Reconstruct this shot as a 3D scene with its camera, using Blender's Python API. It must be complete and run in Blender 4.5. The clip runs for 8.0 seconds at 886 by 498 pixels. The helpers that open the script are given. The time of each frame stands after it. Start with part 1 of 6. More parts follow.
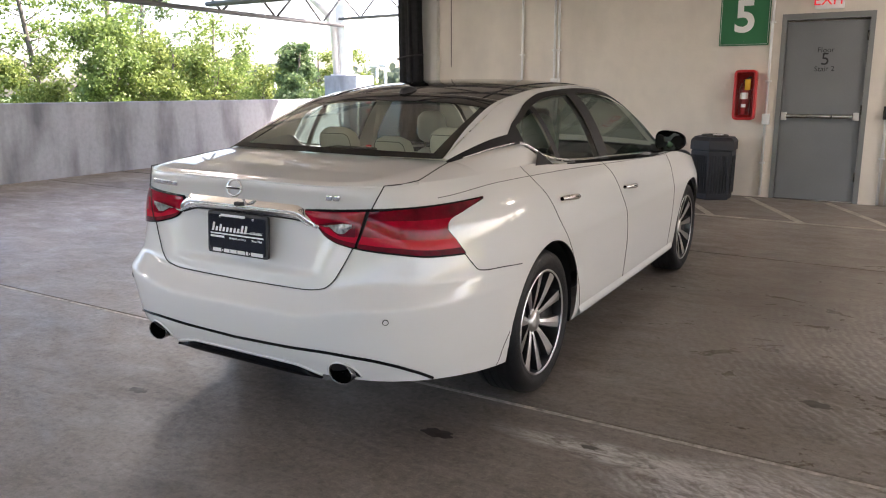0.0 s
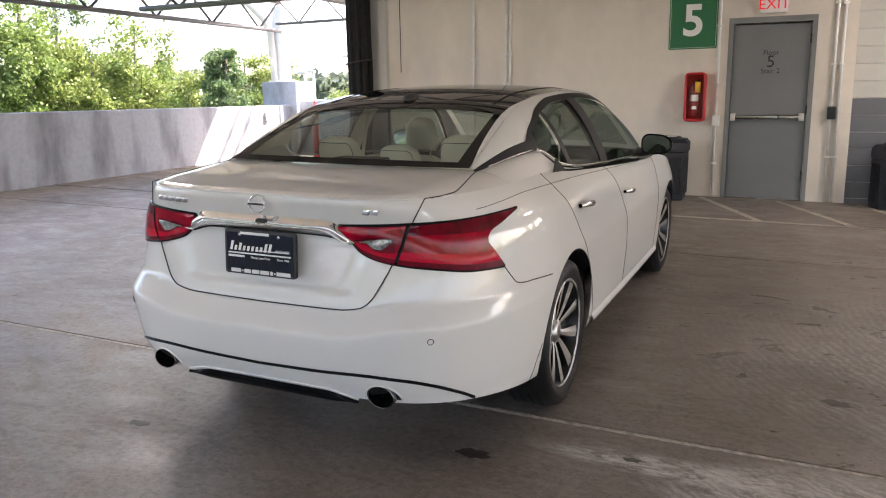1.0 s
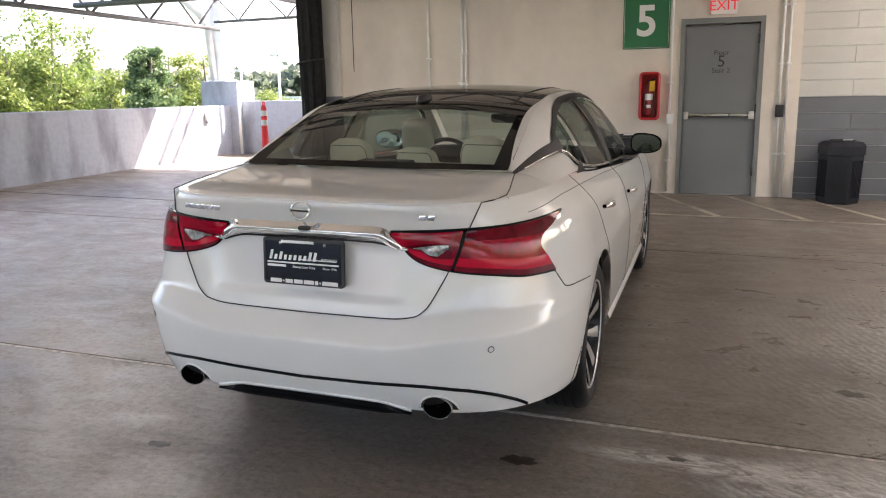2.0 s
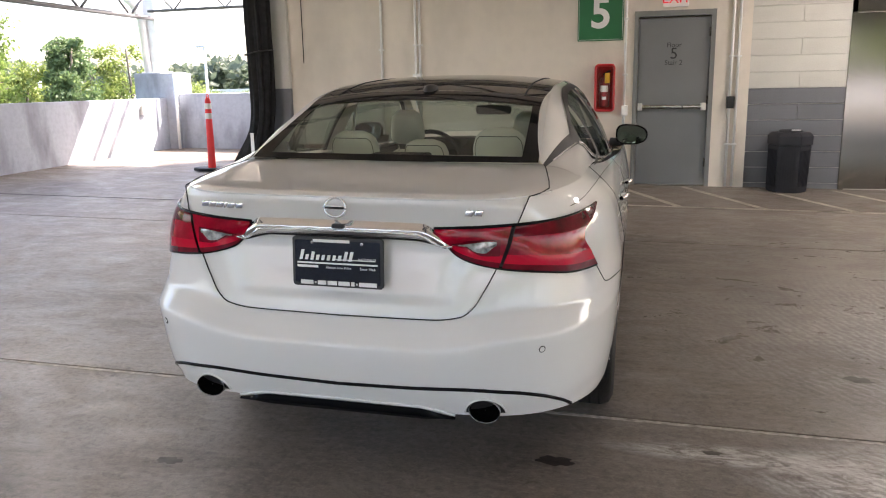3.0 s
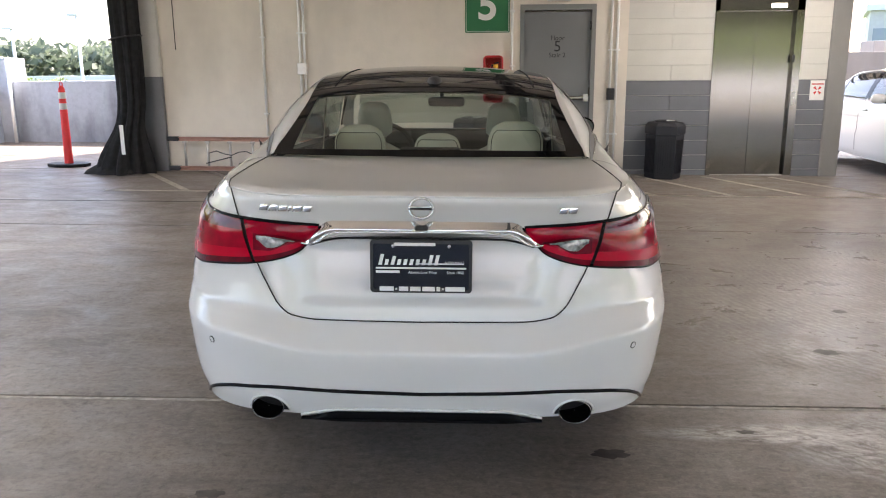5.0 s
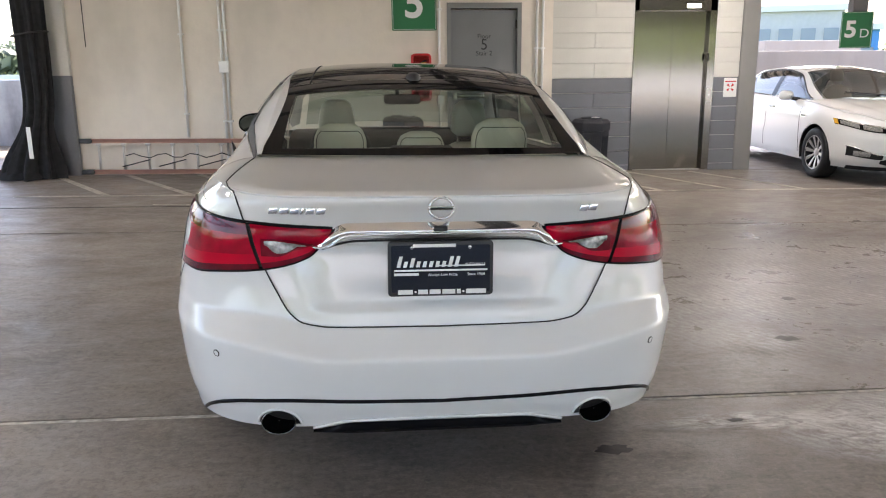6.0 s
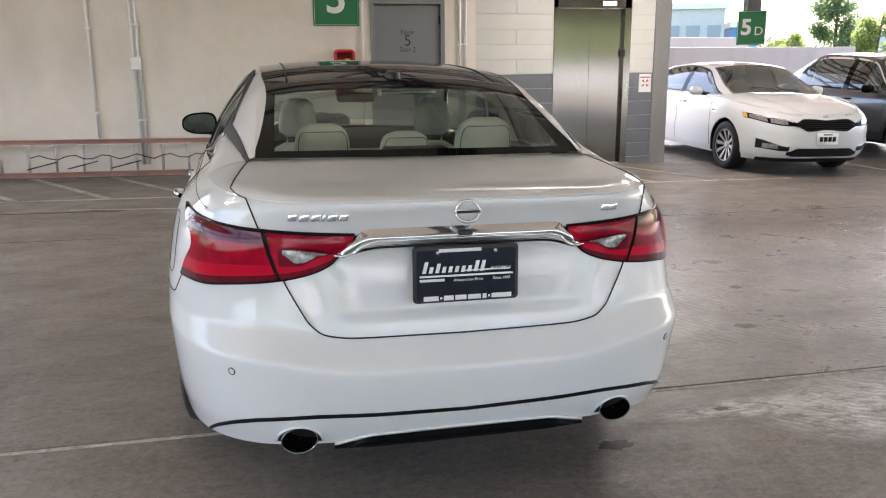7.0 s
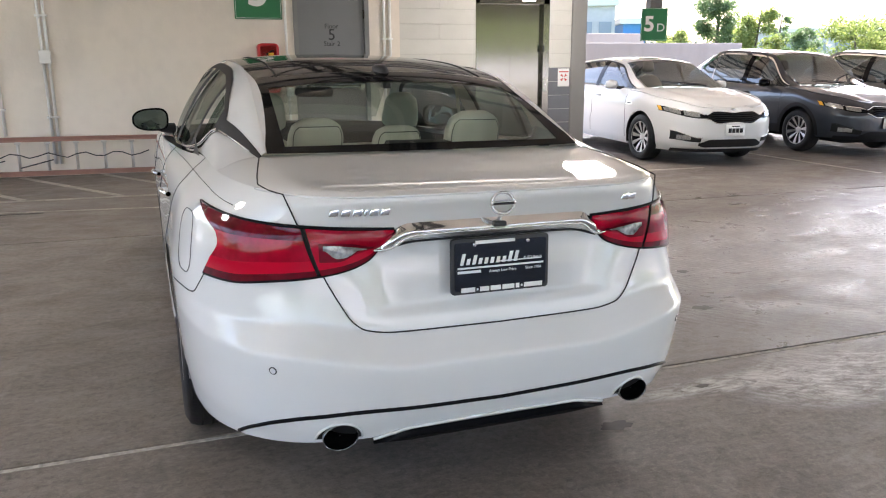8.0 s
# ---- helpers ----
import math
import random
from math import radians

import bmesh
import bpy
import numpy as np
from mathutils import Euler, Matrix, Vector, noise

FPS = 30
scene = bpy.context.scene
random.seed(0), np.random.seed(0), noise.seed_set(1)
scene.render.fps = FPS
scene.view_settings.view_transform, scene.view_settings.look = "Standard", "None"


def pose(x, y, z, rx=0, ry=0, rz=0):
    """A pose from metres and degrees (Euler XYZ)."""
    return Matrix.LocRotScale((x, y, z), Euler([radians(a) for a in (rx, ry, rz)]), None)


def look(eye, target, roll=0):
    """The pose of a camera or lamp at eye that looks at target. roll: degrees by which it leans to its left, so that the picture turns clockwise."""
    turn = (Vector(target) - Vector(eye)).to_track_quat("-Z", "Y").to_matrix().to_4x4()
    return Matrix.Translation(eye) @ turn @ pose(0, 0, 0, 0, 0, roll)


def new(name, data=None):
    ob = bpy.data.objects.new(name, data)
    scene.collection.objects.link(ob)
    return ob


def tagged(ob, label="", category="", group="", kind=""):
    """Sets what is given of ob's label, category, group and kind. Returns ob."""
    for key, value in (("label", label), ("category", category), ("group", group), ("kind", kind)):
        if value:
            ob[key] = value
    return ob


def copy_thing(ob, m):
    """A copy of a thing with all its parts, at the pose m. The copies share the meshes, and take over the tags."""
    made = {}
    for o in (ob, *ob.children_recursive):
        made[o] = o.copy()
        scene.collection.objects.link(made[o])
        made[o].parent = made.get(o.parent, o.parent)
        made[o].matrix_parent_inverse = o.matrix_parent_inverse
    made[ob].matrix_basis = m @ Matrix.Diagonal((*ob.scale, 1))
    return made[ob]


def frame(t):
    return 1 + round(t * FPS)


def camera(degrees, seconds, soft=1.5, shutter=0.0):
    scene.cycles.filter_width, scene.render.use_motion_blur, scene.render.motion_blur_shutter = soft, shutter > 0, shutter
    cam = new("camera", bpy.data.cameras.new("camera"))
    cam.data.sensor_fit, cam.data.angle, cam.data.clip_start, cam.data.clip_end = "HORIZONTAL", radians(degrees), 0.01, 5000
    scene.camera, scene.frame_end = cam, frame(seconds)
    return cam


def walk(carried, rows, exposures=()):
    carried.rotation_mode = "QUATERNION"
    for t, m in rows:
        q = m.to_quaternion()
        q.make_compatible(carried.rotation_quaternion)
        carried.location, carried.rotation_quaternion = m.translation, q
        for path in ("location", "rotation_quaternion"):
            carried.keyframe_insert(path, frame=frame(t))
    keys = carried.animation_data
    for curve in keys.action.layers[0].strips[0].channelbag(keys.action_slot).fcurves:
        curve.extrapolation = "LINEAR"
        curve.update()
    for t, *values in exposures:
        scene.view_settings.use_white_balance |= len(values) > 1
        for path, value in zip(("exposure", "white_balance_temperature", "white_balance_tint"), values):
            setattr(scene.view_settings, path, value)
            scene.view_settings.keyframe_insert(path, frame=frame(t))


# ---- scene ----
cam = camera(59.64, 8.0, soft=1.1)
PATH = [
    (0, (2.238, -2.164, 1.388), (1.255, -0.468, 0.989), -0.19),
    (0.5, (2.009, -2.166, 1.399), (1.104, -0.426, 1.006), -0.60),
    (1, (1.810, -2.238, 1.400), (0.992, -0.455, 1.011), -0.85),
    (1.5, (1.581, -2.341, 1.417), (0.851, -0.520, 1.029), -0.97),
    (3, (0.962, -2.324, 1.409), (0.493, -0.424, 0.994), -1.04),
    (3.5, (0.740, -2.373, 1.416), (0.366, -0.455, 0.990), -1.08),
    (4, (0.559, -2.339, 1.403), (0.289, -0.406, 0.966), -0.94),
    (5.5, (-0.060, -2.294, 1.440), (0.015, -0.346, 0.993), -0.40),
    (6, (-0.211, -2.225, 1.421), (-0.014, -0.286, 0.971), -0.53),
    (6.5, (-0.363, -2.124, 1.434), (-0.041, -0.204, 0.977), -0.62),
    (7, (-0.562, -2.095, 1.435), (-0.116, -0.202, 0.972), -0.55),
    (7.5, (-0.795, -2.079, 1.450), (-0.232, -0.219, 0.979), -0.42),
    (8, (-0.953, -2.004, 1.436), (-0.262, -0.188, 0.958), -0.42),
]
walk(cam, [(t, look(eye, target, roll)) for t, eye, target, roll in PATH], [(0.0, 2.68, 6800.0, 20.0), (3.0, 2.73, 6850.0, 19.0), (5.5, 2.81, 6650.0, 17.0), (8.0, 2.89, 6500.0, 17.0)])

# ---- light ----
world = bpy.data.worlds.new("world")
scene.world = world
world.use_nodes = True
_n, _l = world.node_tree.nodes, world.node_tree.links
_sky = _n.new("ShaderNodeTexSky")
_sky.sky_type, _sky.sun_disc = "NISHITA", False
SUN_UP, SUN_AZ = 48.0, 38.0  # degrees: height, and bearing from +y towards +x
_sky.sun_elevation, _sky.sun_rotation = radians(SUN_UP), radians(SUN_AZ)
_sky.dust_density, _sky.air_density = 3.0, 1.0
_l.new(_sky.outputs[0], _n["Background"].inputs[0])
_n["Background"].inputs[1].default_value = 0.15
sun = new("sun", bpy.data.lights.new("sun", "SUN"))
sun.data.energy, sun.data.angle, sun.data.color = 4.5, radians(0.53), (1.0, 0.95, 0.86)
_way = Vector((math.sin(radians(SUN_AZ)) * math.cos(radians(SUN_UP)), math.cos(radians(SUN_AZ)) * math.cos(radians(SUN_UP)), math.sin(radians(SUN_UP))))
sun.matrix_world = look(_way * 60, (0, 0, 0))

# ---- materials ----
def material(name, base, rough=0.5, metal=0.0, coat=0.0, spread=0.0, scale=3.0, fine=0.0, fine_scale=60.0, bump=0.0, bump_scale=80.0, each=0.0, spec=0.5):
    """A painted, plastic, metal or mineral surface: base colour, broad and fine variation, relief; each: how far single pieces differ."""
    m = bpy.data.materials.new(name)
    m.use_nodes = True
    n, l = m.node_tree.nodes, m.node_tree.links
    b = n["Principled BSDF"]
    b.inputs["Base Color"].default_value = (*base, 1)
    b.inputs["Roughness"].default_value, b.inputs["Metallic"].default_value = rough, metal
    b.inputs["Coat Weight"].default_value, b.inputs["Coat Roughness"].default_value = coat, 0.015
    b.inputs["Specular IOR Level"].default_value = spec
    co = n.new("ShaderNodeTexCoord")
    value = None
    for amount, size, detail in ((spread, scale, 4), (fine, fine_scale, 6)):
        if not amount:
            continue
        t = n.new("ShaderNodeTexNoise")
        t.inputs["Scale"].default_value, t.inputs["Detail"].default_value = size, detail
        l.new(co.outputs["Object"], t.inputs["Vector"])
        r = n.new("ShaderNodeMapRange")
        r.inputs[1].default_value, r.inputs[2].default_value = 0.3, 0.7
        r.inputs[3].default_value, r.inputs[4].default_value = 1 - amount, 1 + amount
        l.new(t.outputs["Fac"], r.inputs[0])
        if value is None:
            value = r.outputs[0]
        else:
            k = n.new("ShaderNodeMath")
            k.operation = "MULTIPLY"
            l.new(value, k.inputs[0]), l.new(r.outputs[0], k.inputs[1])
            value = k.outputs[0]
    if each:
        o = n.new("ShaderNodeObjectInfo")
        r = n.new("ShaderNodeMapRange")
        r.inputs[3].default_value, r.inputs[4].default_value = 1 - each, 1 + each
        l.new(o.outputs["Random"], r.inputs[0])
        if value is None:
            value = r.outputs[0]
        else:
            k = n.new("ShaderNodeMath")
            k.operation = "MULTIPLY"
            l.new(value, k.inputs[0]), l.new(r.outputs[0], k.inputs[1])
            value = k.outputs[0]
    if value is not None:
        v = n.new("ShaderNodeVectorMath")
        v.operation = "SCALE"
        v.inputs[0].default_value = base
        l.new(value, v.inputs["Scale"])
        l.new(v.outputs[0], b.inputs["Base Color"])
    if bump:
        t = n.new("ShaderNodeTexNoise")
        t.inputs["Scale"].default_value, t.inputs["Detail"].default_value = bump_scale, 5
        l.new(co.outputs["Object"], t.inputs["Vector"])
        k = n.new("ShaderNodeBump")
        k.inputs["Strength"].default_value, k.inputs["Distance"].default_value = bump, 0.01
        l.new(t.outputs["Fac"], k.inputs["Height"])
        l.new(k.outputs[0], b.inputs["Normal"])
    return m


def glass(name, tint, gloss=1.5, edge=1.0):
    """A thin pane: tinted see-through, with a sheen that grows alike on both faces as it is seen more aslant."""
    m = bpy.data.materials.new(name)
    m.use_nodes = True
    n, l = m.node_tree.nodes, m.node_tree.links
    n.remove(n["Principled BSDF"])
    clear, shine, mix, slant = (n.new(k) for k in ("ShaderNodeBsdfTransparent", "ShaderNodeBsdfGlossy", "ShaderNodeMixShader", "ShaderNodeLayerWeight"))
    clear.inputs[0].default_value = (*tint, 1)
    shine.inputs["Roughness"].default_value, slant.inputs[0].default_value = 0.01, 0.5
    power, share = n.new("ShaderNodeMath"), n.new("ShaderNodeMapRange")
    power.operation, power.inputs[1].default_value = "POWER", 5.0
    share.inputs[3].default_value, share.inputs[4].default_value = 1.6 * ((gloss - 1) / (gloss + 1)) ** 2, edge
    l.new(slant.outputs["Facing"], power.inputs[0]), l.new(power.outputs[0], share.inputs[0])
    l.new(share.outputs[0], mix.inputs[0])
    l.new(clear.outputs[0], mix.inputs[1]), l.new(shine.outputs[0], mix.inputs[2])
    l.new(mix.outputs[0], n["Material Output"].inputs[0])
    return m


def glow(name, colour, strength):
    m = bpy.data.materials.new(name)
    m.use_nodes = True
    b = m.node_tree.nodes["Principled BSDF"]
    b.inputs["Base Color"].default_value = b.inputs["Emission Color"].default_value = (*colour, 1)
    b.inputs["Emission Strength"].default_value = strength
    return m


def floor_concrete():
    """Worn garage slab: broad grey-brown clouds, rubbed pale patches, dark tyre streaks along x, fine grit, a
    half-polished sheen, and sheen arcs and glare put into the colour.
    """
    m = bpy.data.materials.new("floor_concrete")
    m.use_nodes = True
    n, l = m.node_tree.nodes, m.node_tree.links
    b = n["Principled BSDF"]
    co = n.new("ShaderNodeTexCoord")

    def noise_(scale, detail=5, stretch=(1, 1, 1), rough=0.55, distort=0.0):
        mp = n.new("ShaderNodeMapping")
        mp.inputs["Scale"].default_value = stretch
        l.new(co.outputs["Object"], mp.inputs["Vector"])
        t = n.new("ShaderNodeTexNoise")
        t.inputs["Scale"].default_value, t.inputs["Detail"].default_value = scale, detail
        t.inputs["Roughness"].default_value, t.inputs["Distortion"].default_value = rough, distort
        l.new(mp.outputs[0], t.inputs["Vector"])
        return t.outputs["Fac"]

    def ramp(src, a, c, lo=0.0, hi=1.0):
        r = n.new("ShaderNodeMapRange")
        r.inputs[1].default_value, r.inputs[2].default_value, r.inputs[3].default_value, r.inputs[4].default_value = a, c, lo, hi
        l.new(src, r.inputs[0])
        return r.outputs[0]

    def mixed(a, c, fac):
        k = n.new("ShaderNodeMix")
        k.data_type = "RGBA"
        for src, at in ((a, 6), (c, 7)):
            if isinstance(src, tuple):
                k.inputs[at].default_value = (*src, 1)
            else:
                l.new(src, k.inputs[at])
        l.new(fac, k.inputs[0])
        return k.outputs[2]

    def rings(x, y, scale, warp):
        """Trowel arcs round a place on the slab."""
        mp = n.new("ShaderNodeMapping")
        mp.inputs["Location"].default_value = (-x, -y, 0)
        l.new(co.outputs["Object"], mp.inputs["Vector"])
        w = n.new("ShaderNodeTexWave")
        w.wave_type, w.rings_direction = "RINGS", "Z"
        w.inputs["Scale"].default_value, w.inputs["Distortion"].default_value = scale, warp
        w.inputs["Detail"].default_value, w.inputs["Detail Scale"].default_value = 4, 2.5
        l.new(mp.outputs[0], w.inputs["Vector"])
        return w.outputs["Fac"]

    def times(a, c):
        k = n.new("ShaderNodeMath")
        k.operation = "MULTIPLY"
        l.new(a, k.inputs[0]), l.new(c, k.inputs[1])
        return k.outputs[0]

    def patch(x, y, rx, ry):
        """1 at a place, 0 beyond an oval round it."""
        mp = n.new("ShaderNodeMapping")
        mp.vector_type = "TEXTURE"
        mp.inputs["Location"].default_value, mp.inputs["Scale"].default_value = (x, y, 0), (rx, ry, 1)
        l.new(co.outputs["Object"], mp.inputs["Vector"])
        g = n.new("ShaderNodeTexGradient")
        g.gradient_type = "SPHERICAL"
        l.new(mp.outputs[0], g.inputs[0])
        return ramp(g.outputs["Fac"], 0.0, 0.45)

    arcs = times(ramp(rings(4.6, 3.4, 6.0, 6.0), 0.25, 1.0, 0.3, 1.0), times(patch(3.9, 2.3, 2.9, 1.8), ramp(noise_(1.6, 10, (0.6, 1.3, 1), 0.75, 0.6), 0.36, 0.56)))
    cloud = mixed((0.135, 0.112, 0.093), (0.270, 0.232, 0.198), ramp(noise_(0.8, 10, (0.7, 1.1, 1), 0.68, 0.5), 0.34, 0.66))
    mottle = mixed(cloud, (0.34, 0.295, 0.25), ramp(noise_(34, 12, (0.8, 1.1, 1), 0.85), 0.48, 0.68, 0, 0.8))
    grit = mixed(mottle, (0.055, 0.045, 0.037), ramp(noise_(26, 12, (1, 1, 1), 0.85), 0.48, 0.68, 0, 0.85))
    brushed = mixed(grit, (0.30, 0.265, 0.23), ramp(noise_(7, 9, (0.45, 2.2, 1), 0.78, 0.6), 0.50, 0.70, 0, 0.45))
    tyre = mixed(brushed, (0.075, 0.063, 0.055), ramp(noise_(1.6, 9, (0.40, 1.1, 1), 0.72, 0.4), 0.50, 0.70, 0, 0.6))
    pale = mixed(tyre, (0.40, 0.37, 0.335), ramp(noise_(1.7, 9, (0.6, 1.4, 1), 0.72, 1.2), 0.58, 0.78, 0, 0.5))
    # sheen from the bright opening, put into the colour as pale trowel arcs
    sheen_arcs = mixed(pale, (0.58, 0.555, 0.53), times(arcs, ramp(noise_(20, 10, (0.6, 1.5, 1), 0.8), 0.36, 0.60, 0.05, 1.0)))
    # white glare on the glossy slab, painted pale and broken up like a scuff
    scuff_glare = mixed(sheen_arcs, (0.66, 0.64, 0.615), times(patch(2.15, 0.50, 0.85, 0.36), times(ramp(rings(2.6, 1.6, 8.0, 7.0), 0.1, 0.8, 0.55, 1.0), ramp(noise_(9.0, 10, (0.7, 1.4, 1), 0.8, 0.6), 0.38, 0.58, 0, 1.0))))
    scuff_glare = mixed(scuff_glare, (0.66, 0.64, 0.61), times(patch(1.45, 0.61, 0.62, 0.10), ramp(noise_(14.0, 10, (0.5, 1.6, 1), 0.8, 0.6), 0.44, 0.60, 0, 0.9)))
    speck = mixed(scuff_glare, (0.045, 0.037, 0.031), ramp(noise_(5.5, 4, (1, 1, 1), 0.6), 0.68, 0.76, 0, 0.7))
    dust = mixed(speck, (0.42, 0.385, 0.345), ramp(noise_(160, 3), 0.62, 0.8, 0, 0.5))
    l.new(dust, b.inputs["Base Color"])
    rough = n.new("ShaderNodeMath")
    rough.operation = "SUBTRACT"
    l.new(ramp(noise_(3.4, 10, (0.8, 1.2, 1), 0.74, 0.6), 0.36, 0.64, 0.34, 0.62), rough.inputs[0])
    l.new(ramp(times(patch(4.2, 2.8, 4.6, 3.4), ramp(noise_(2.2, 8, (0.7, 1.2, 1), 0.7, 0.5), 0.30, 0.6, 0.4, 1.0)), 0.0, 1.0, 0.0, 0.15), rough.inputs[1])
    l.new(rough.outputs[0], b.inputs["Roughness"])
    k = n.new("ShaderNodeBump")
    k.inputs["Strength"].default_value, k.inputs["Distance"].default_value = 0.22, 0.008
    l.new(noise_(70, 8, (1, 1, 1), 0.7), k.inputs["Height"])
    l.new(k.outputs[0], b.inputs["Normal"])
    return m


def streaked(name, base, dark, amount, tall=0.25, scale=2.2, rough=0.85, bump=0.25):
    """Painted or cast concrete with streaks that run down it."""
    m = material(name, base, rough=rough, bump=bump, bump_scale=30)
    n, l = m.node_tree.nodes, m.node_tree.links
    b = n["Principled BSDF"]
    co = n.new("ShaderNodeTexCoord")
    mp = n.new("ShaderNodeMapping")
    mp.inputs["Scale"].default_value = (1, 1, tall)
    l.new(co.outputs["Object"], mp.inputs["Vector"])
    facs = []
    for size, detail, a, c, top in ((scale, 7, 0.46, 0.72, amount), (scale * 6, 5, 0.4, 0.75, amount * 0.22)):
        t = n.new("ShaderNodeTexNoise")
        t.inputs["Scale"].default_value, t.inputs["Detail"].default_value = size, detail
        l.new(mp.outputs[0] if size == scale else co.outputs["Object"], t.inputs["Vector"])
        r = n.new("ShaderNodeMapRange")
        r.inputs[1].default_value, r.inputs[2].default_value, r.inputs[4].default_value = a, c, top
        l.new(t.outputs["Fac"], r.inputs[0])
        facs.append(r.outputs[0])
    last = None
    for f in facs:
        k = n.new("ShaderNodeMix")
        k.data_type = "RGBA"
        if last is None:
            k.inputs[6].default_value = (*base, 1)
        else:
            l.new(last, k.inputs[6])
        k.inputs[7].default_value = (*dark, 1)
        l.new(f, k.inputs[0])
        last = k.outputs[2]
    l.new(last, b.inputs["Base Color"])
    return m


FLOOR = floor_concrete()
SEALANT = material("joint_sealant", (0.44, 0.40, 0.355), 0.8, fine=0.4, fine_scale=30)
JOINT = material("joint_filler", (0.025, 0.023, 0.021), 0.9)
LINE = material("worn_line_paint", (0.60, 0.57, 0.51), 0.7, spread=0.25, scale=6, fine=0.3, fine_scale=40)
WALL = streaked("beige_concrete", (0.77, 0.705, 0.62), (0.46, 0.42, 0.37), 0.55, 0.4, 1.1)
PARAPET = streaked("parapet_concrete", (0.39, 0.42, 0.485), (0.09, 0.095, 0.11), 0.75, 0.30, 2.3)
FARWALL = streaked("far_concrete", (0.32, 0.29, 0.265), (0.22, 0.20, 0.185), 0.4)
BLOCK_PALE = material("pale_block_paint", (0.60, 0.59, 0.545), 0.6, spread=0.04, fine=0.03, bump=0.3, bump_scale=50, each=0.03)
BLOCK_GREY = material("grey_block_paint", (0.15, 0.155, 0.172), 0.55, spread=0.05, fine=0.05, bump=0.3, bump_scale=50, each=0.04)
MORTAR_PALE = material("pale_mortar", (0.52, 0.51, 0.47), 0.8)
COLUMN = streaked("column_concrete", (0.25, 0.245, 0.235), (0.17, 0.165, 0.16), 0.5, 0.4, 1.5)
STEEL = material("brushed_steel", (0.24, 0.225, 0.20), 0.11, 1.0, fine=0.05, fine_scale=30)
GALV = material("galvanised_pipe", (0.78, 0.78, 0.76), 0.35, 0.2, spread=0.1, scale=5)
DOOR = material("grey_door_paint", (0.175, 0.182, 0.187), 0.45, spread=0.05, scale=2, fine=0.03)
FRAMEP = material("grey_frame_paint", (0.20, 0.205, 0.20), 0.45, spread=0.06, scale=4)
GREEN = material("sign_green", (0.012, 0.16, 0.055), 0.45, spread=0.04)
WHITE = material("sign_white", (0.82, 0.82, 0.80), 0.5)
REDP = material("red_plastic", (0.55, 0.02, 0.025), 0.35, spread=0.1, scale=8)
REDBODY = material("dull_red_enamel", (0.30, 0.025, 0.03), 0.3)
YELLOW = material("yellow_tag", (0.80, 0.42, 0.03), 0.6)
BLACK = material("black_plastic", (0.018, 0.018, 0.02), 0.5, spread=0.2, scale=8)
BIN = material("bin_plastic", (0.014, 0.015, 0.021), 0.55, spread=0.2, scale=5)
NET = material("black_netting", (0.012, 0.012, 0.013), 0.95, spread=0.4, scale=14)
PLUM = material("faded_orange_fibreglass", (0.36, 0.19, 0.145), 0.6, spread=0.15, scale=6)
ALU = material("aluminium", (0.60, 0.58, 0.55), 0.42, 0.8, spread=0.12, scale=9)
CONE = material("orange_post", (0.78, 0.035, 0.035), 0.5, spread=0.08, scale=6)
RUBBER = material("rubber", (0.007, 0.007, 0.008), 0.48, spec=0.3, fine=0.3, fine_scale=60, bump=0.2, bump_scale=120)
TRUSS = material("galvanised_truss", (0.10, 0.10, 0.105), 0.6, 0.2, spread=0.12)
DECK = material("roof_sheets", (0.74, 0.69, 0.62), 0.6, 0.0, spread=0.08, scale=1)
# pale roof sheets let a little of the daylight through; added to brighten their underside
_dn, _dl = DECK.node_tree.nodes, DECK.node_tree.links
_thin, _both = _dn.new("ShaderNodeBsdfTranslucent"), _dn.new("ShaderNodeMixShader")
_thin.inputs[0].default_value, _both.inputs[0].default_value = (0.72, 0.69, 0.64, 1), 0.17
_dl.new(_dn["Principled BSDF"].outputs[0], _both.inputs[1]), _dl.new(_thin.outputs[0], _both.inputs[2])
_dl.new(_both.outputs[0], _dn["Material Output"].inputs[0])
PAINT = material("pearl_white_paint", (0.73, 0.73, 0.715), 0.5, 0.0, 1.0, spec=0.05)
PAINT.node_tree.nodes["Principled BSDF"].inputs["Coat IOR"].default_value = 1.62
SEAM = material("panel_gap", (0.012, 0.012, 0.013), 0.8)
GLOSS = material("gloss_black", (0.005, 0.005, 0.006), 0.04, 0.0, 0.0, spec=0.10)
TRIMBLACK = material("satin_black_trim", (0.009, 0.009, 0.010), 0.5, spec=0.25)
CHROME = material("chrome", (0.80, 0.80, 0.80), 0.05, 1.0)
# chrome with the dark surroundings it mirrors put into its colour
DARKCHROME = material("dark_reflection_chrome", (0.30, 0.30, 0.30), 0.12, 1.0)
MACHINED = material("machined_alloy", (0.62, 0.62, 0.61), 0.28, 1.0)
DARKALLOY = material("black_alloy", (0.010, 0.010, 0.011), 0.3, 0.0, 0.5)
TINTED = glass("tinted_glass", (0.66, 0.73, 0.67), 1.5)
SIDEGLASS = glass("side_glass", (0.30, 0.36, 0.33), 1.28, 0.5)
PARKGLASS = glass("parked_car_glass", (0.30, 0.34, 0.33), 1.75)
SCREEN = glass("windscreen_glass", (0.62, 0.67, 0.64), 1.5)
LENS_RED = material("red_lens", (0.34, 0.001, 0.016), 0.05, 0.0, 0.0, spec=0.3, spread=0.4, scale=13)
LENS_DEEP = material("deep_red_lens", (0.13, 0.001, 0.008), 0.05, 0.0, 0.0, spec=0.3, spread=0.4, scale=15)
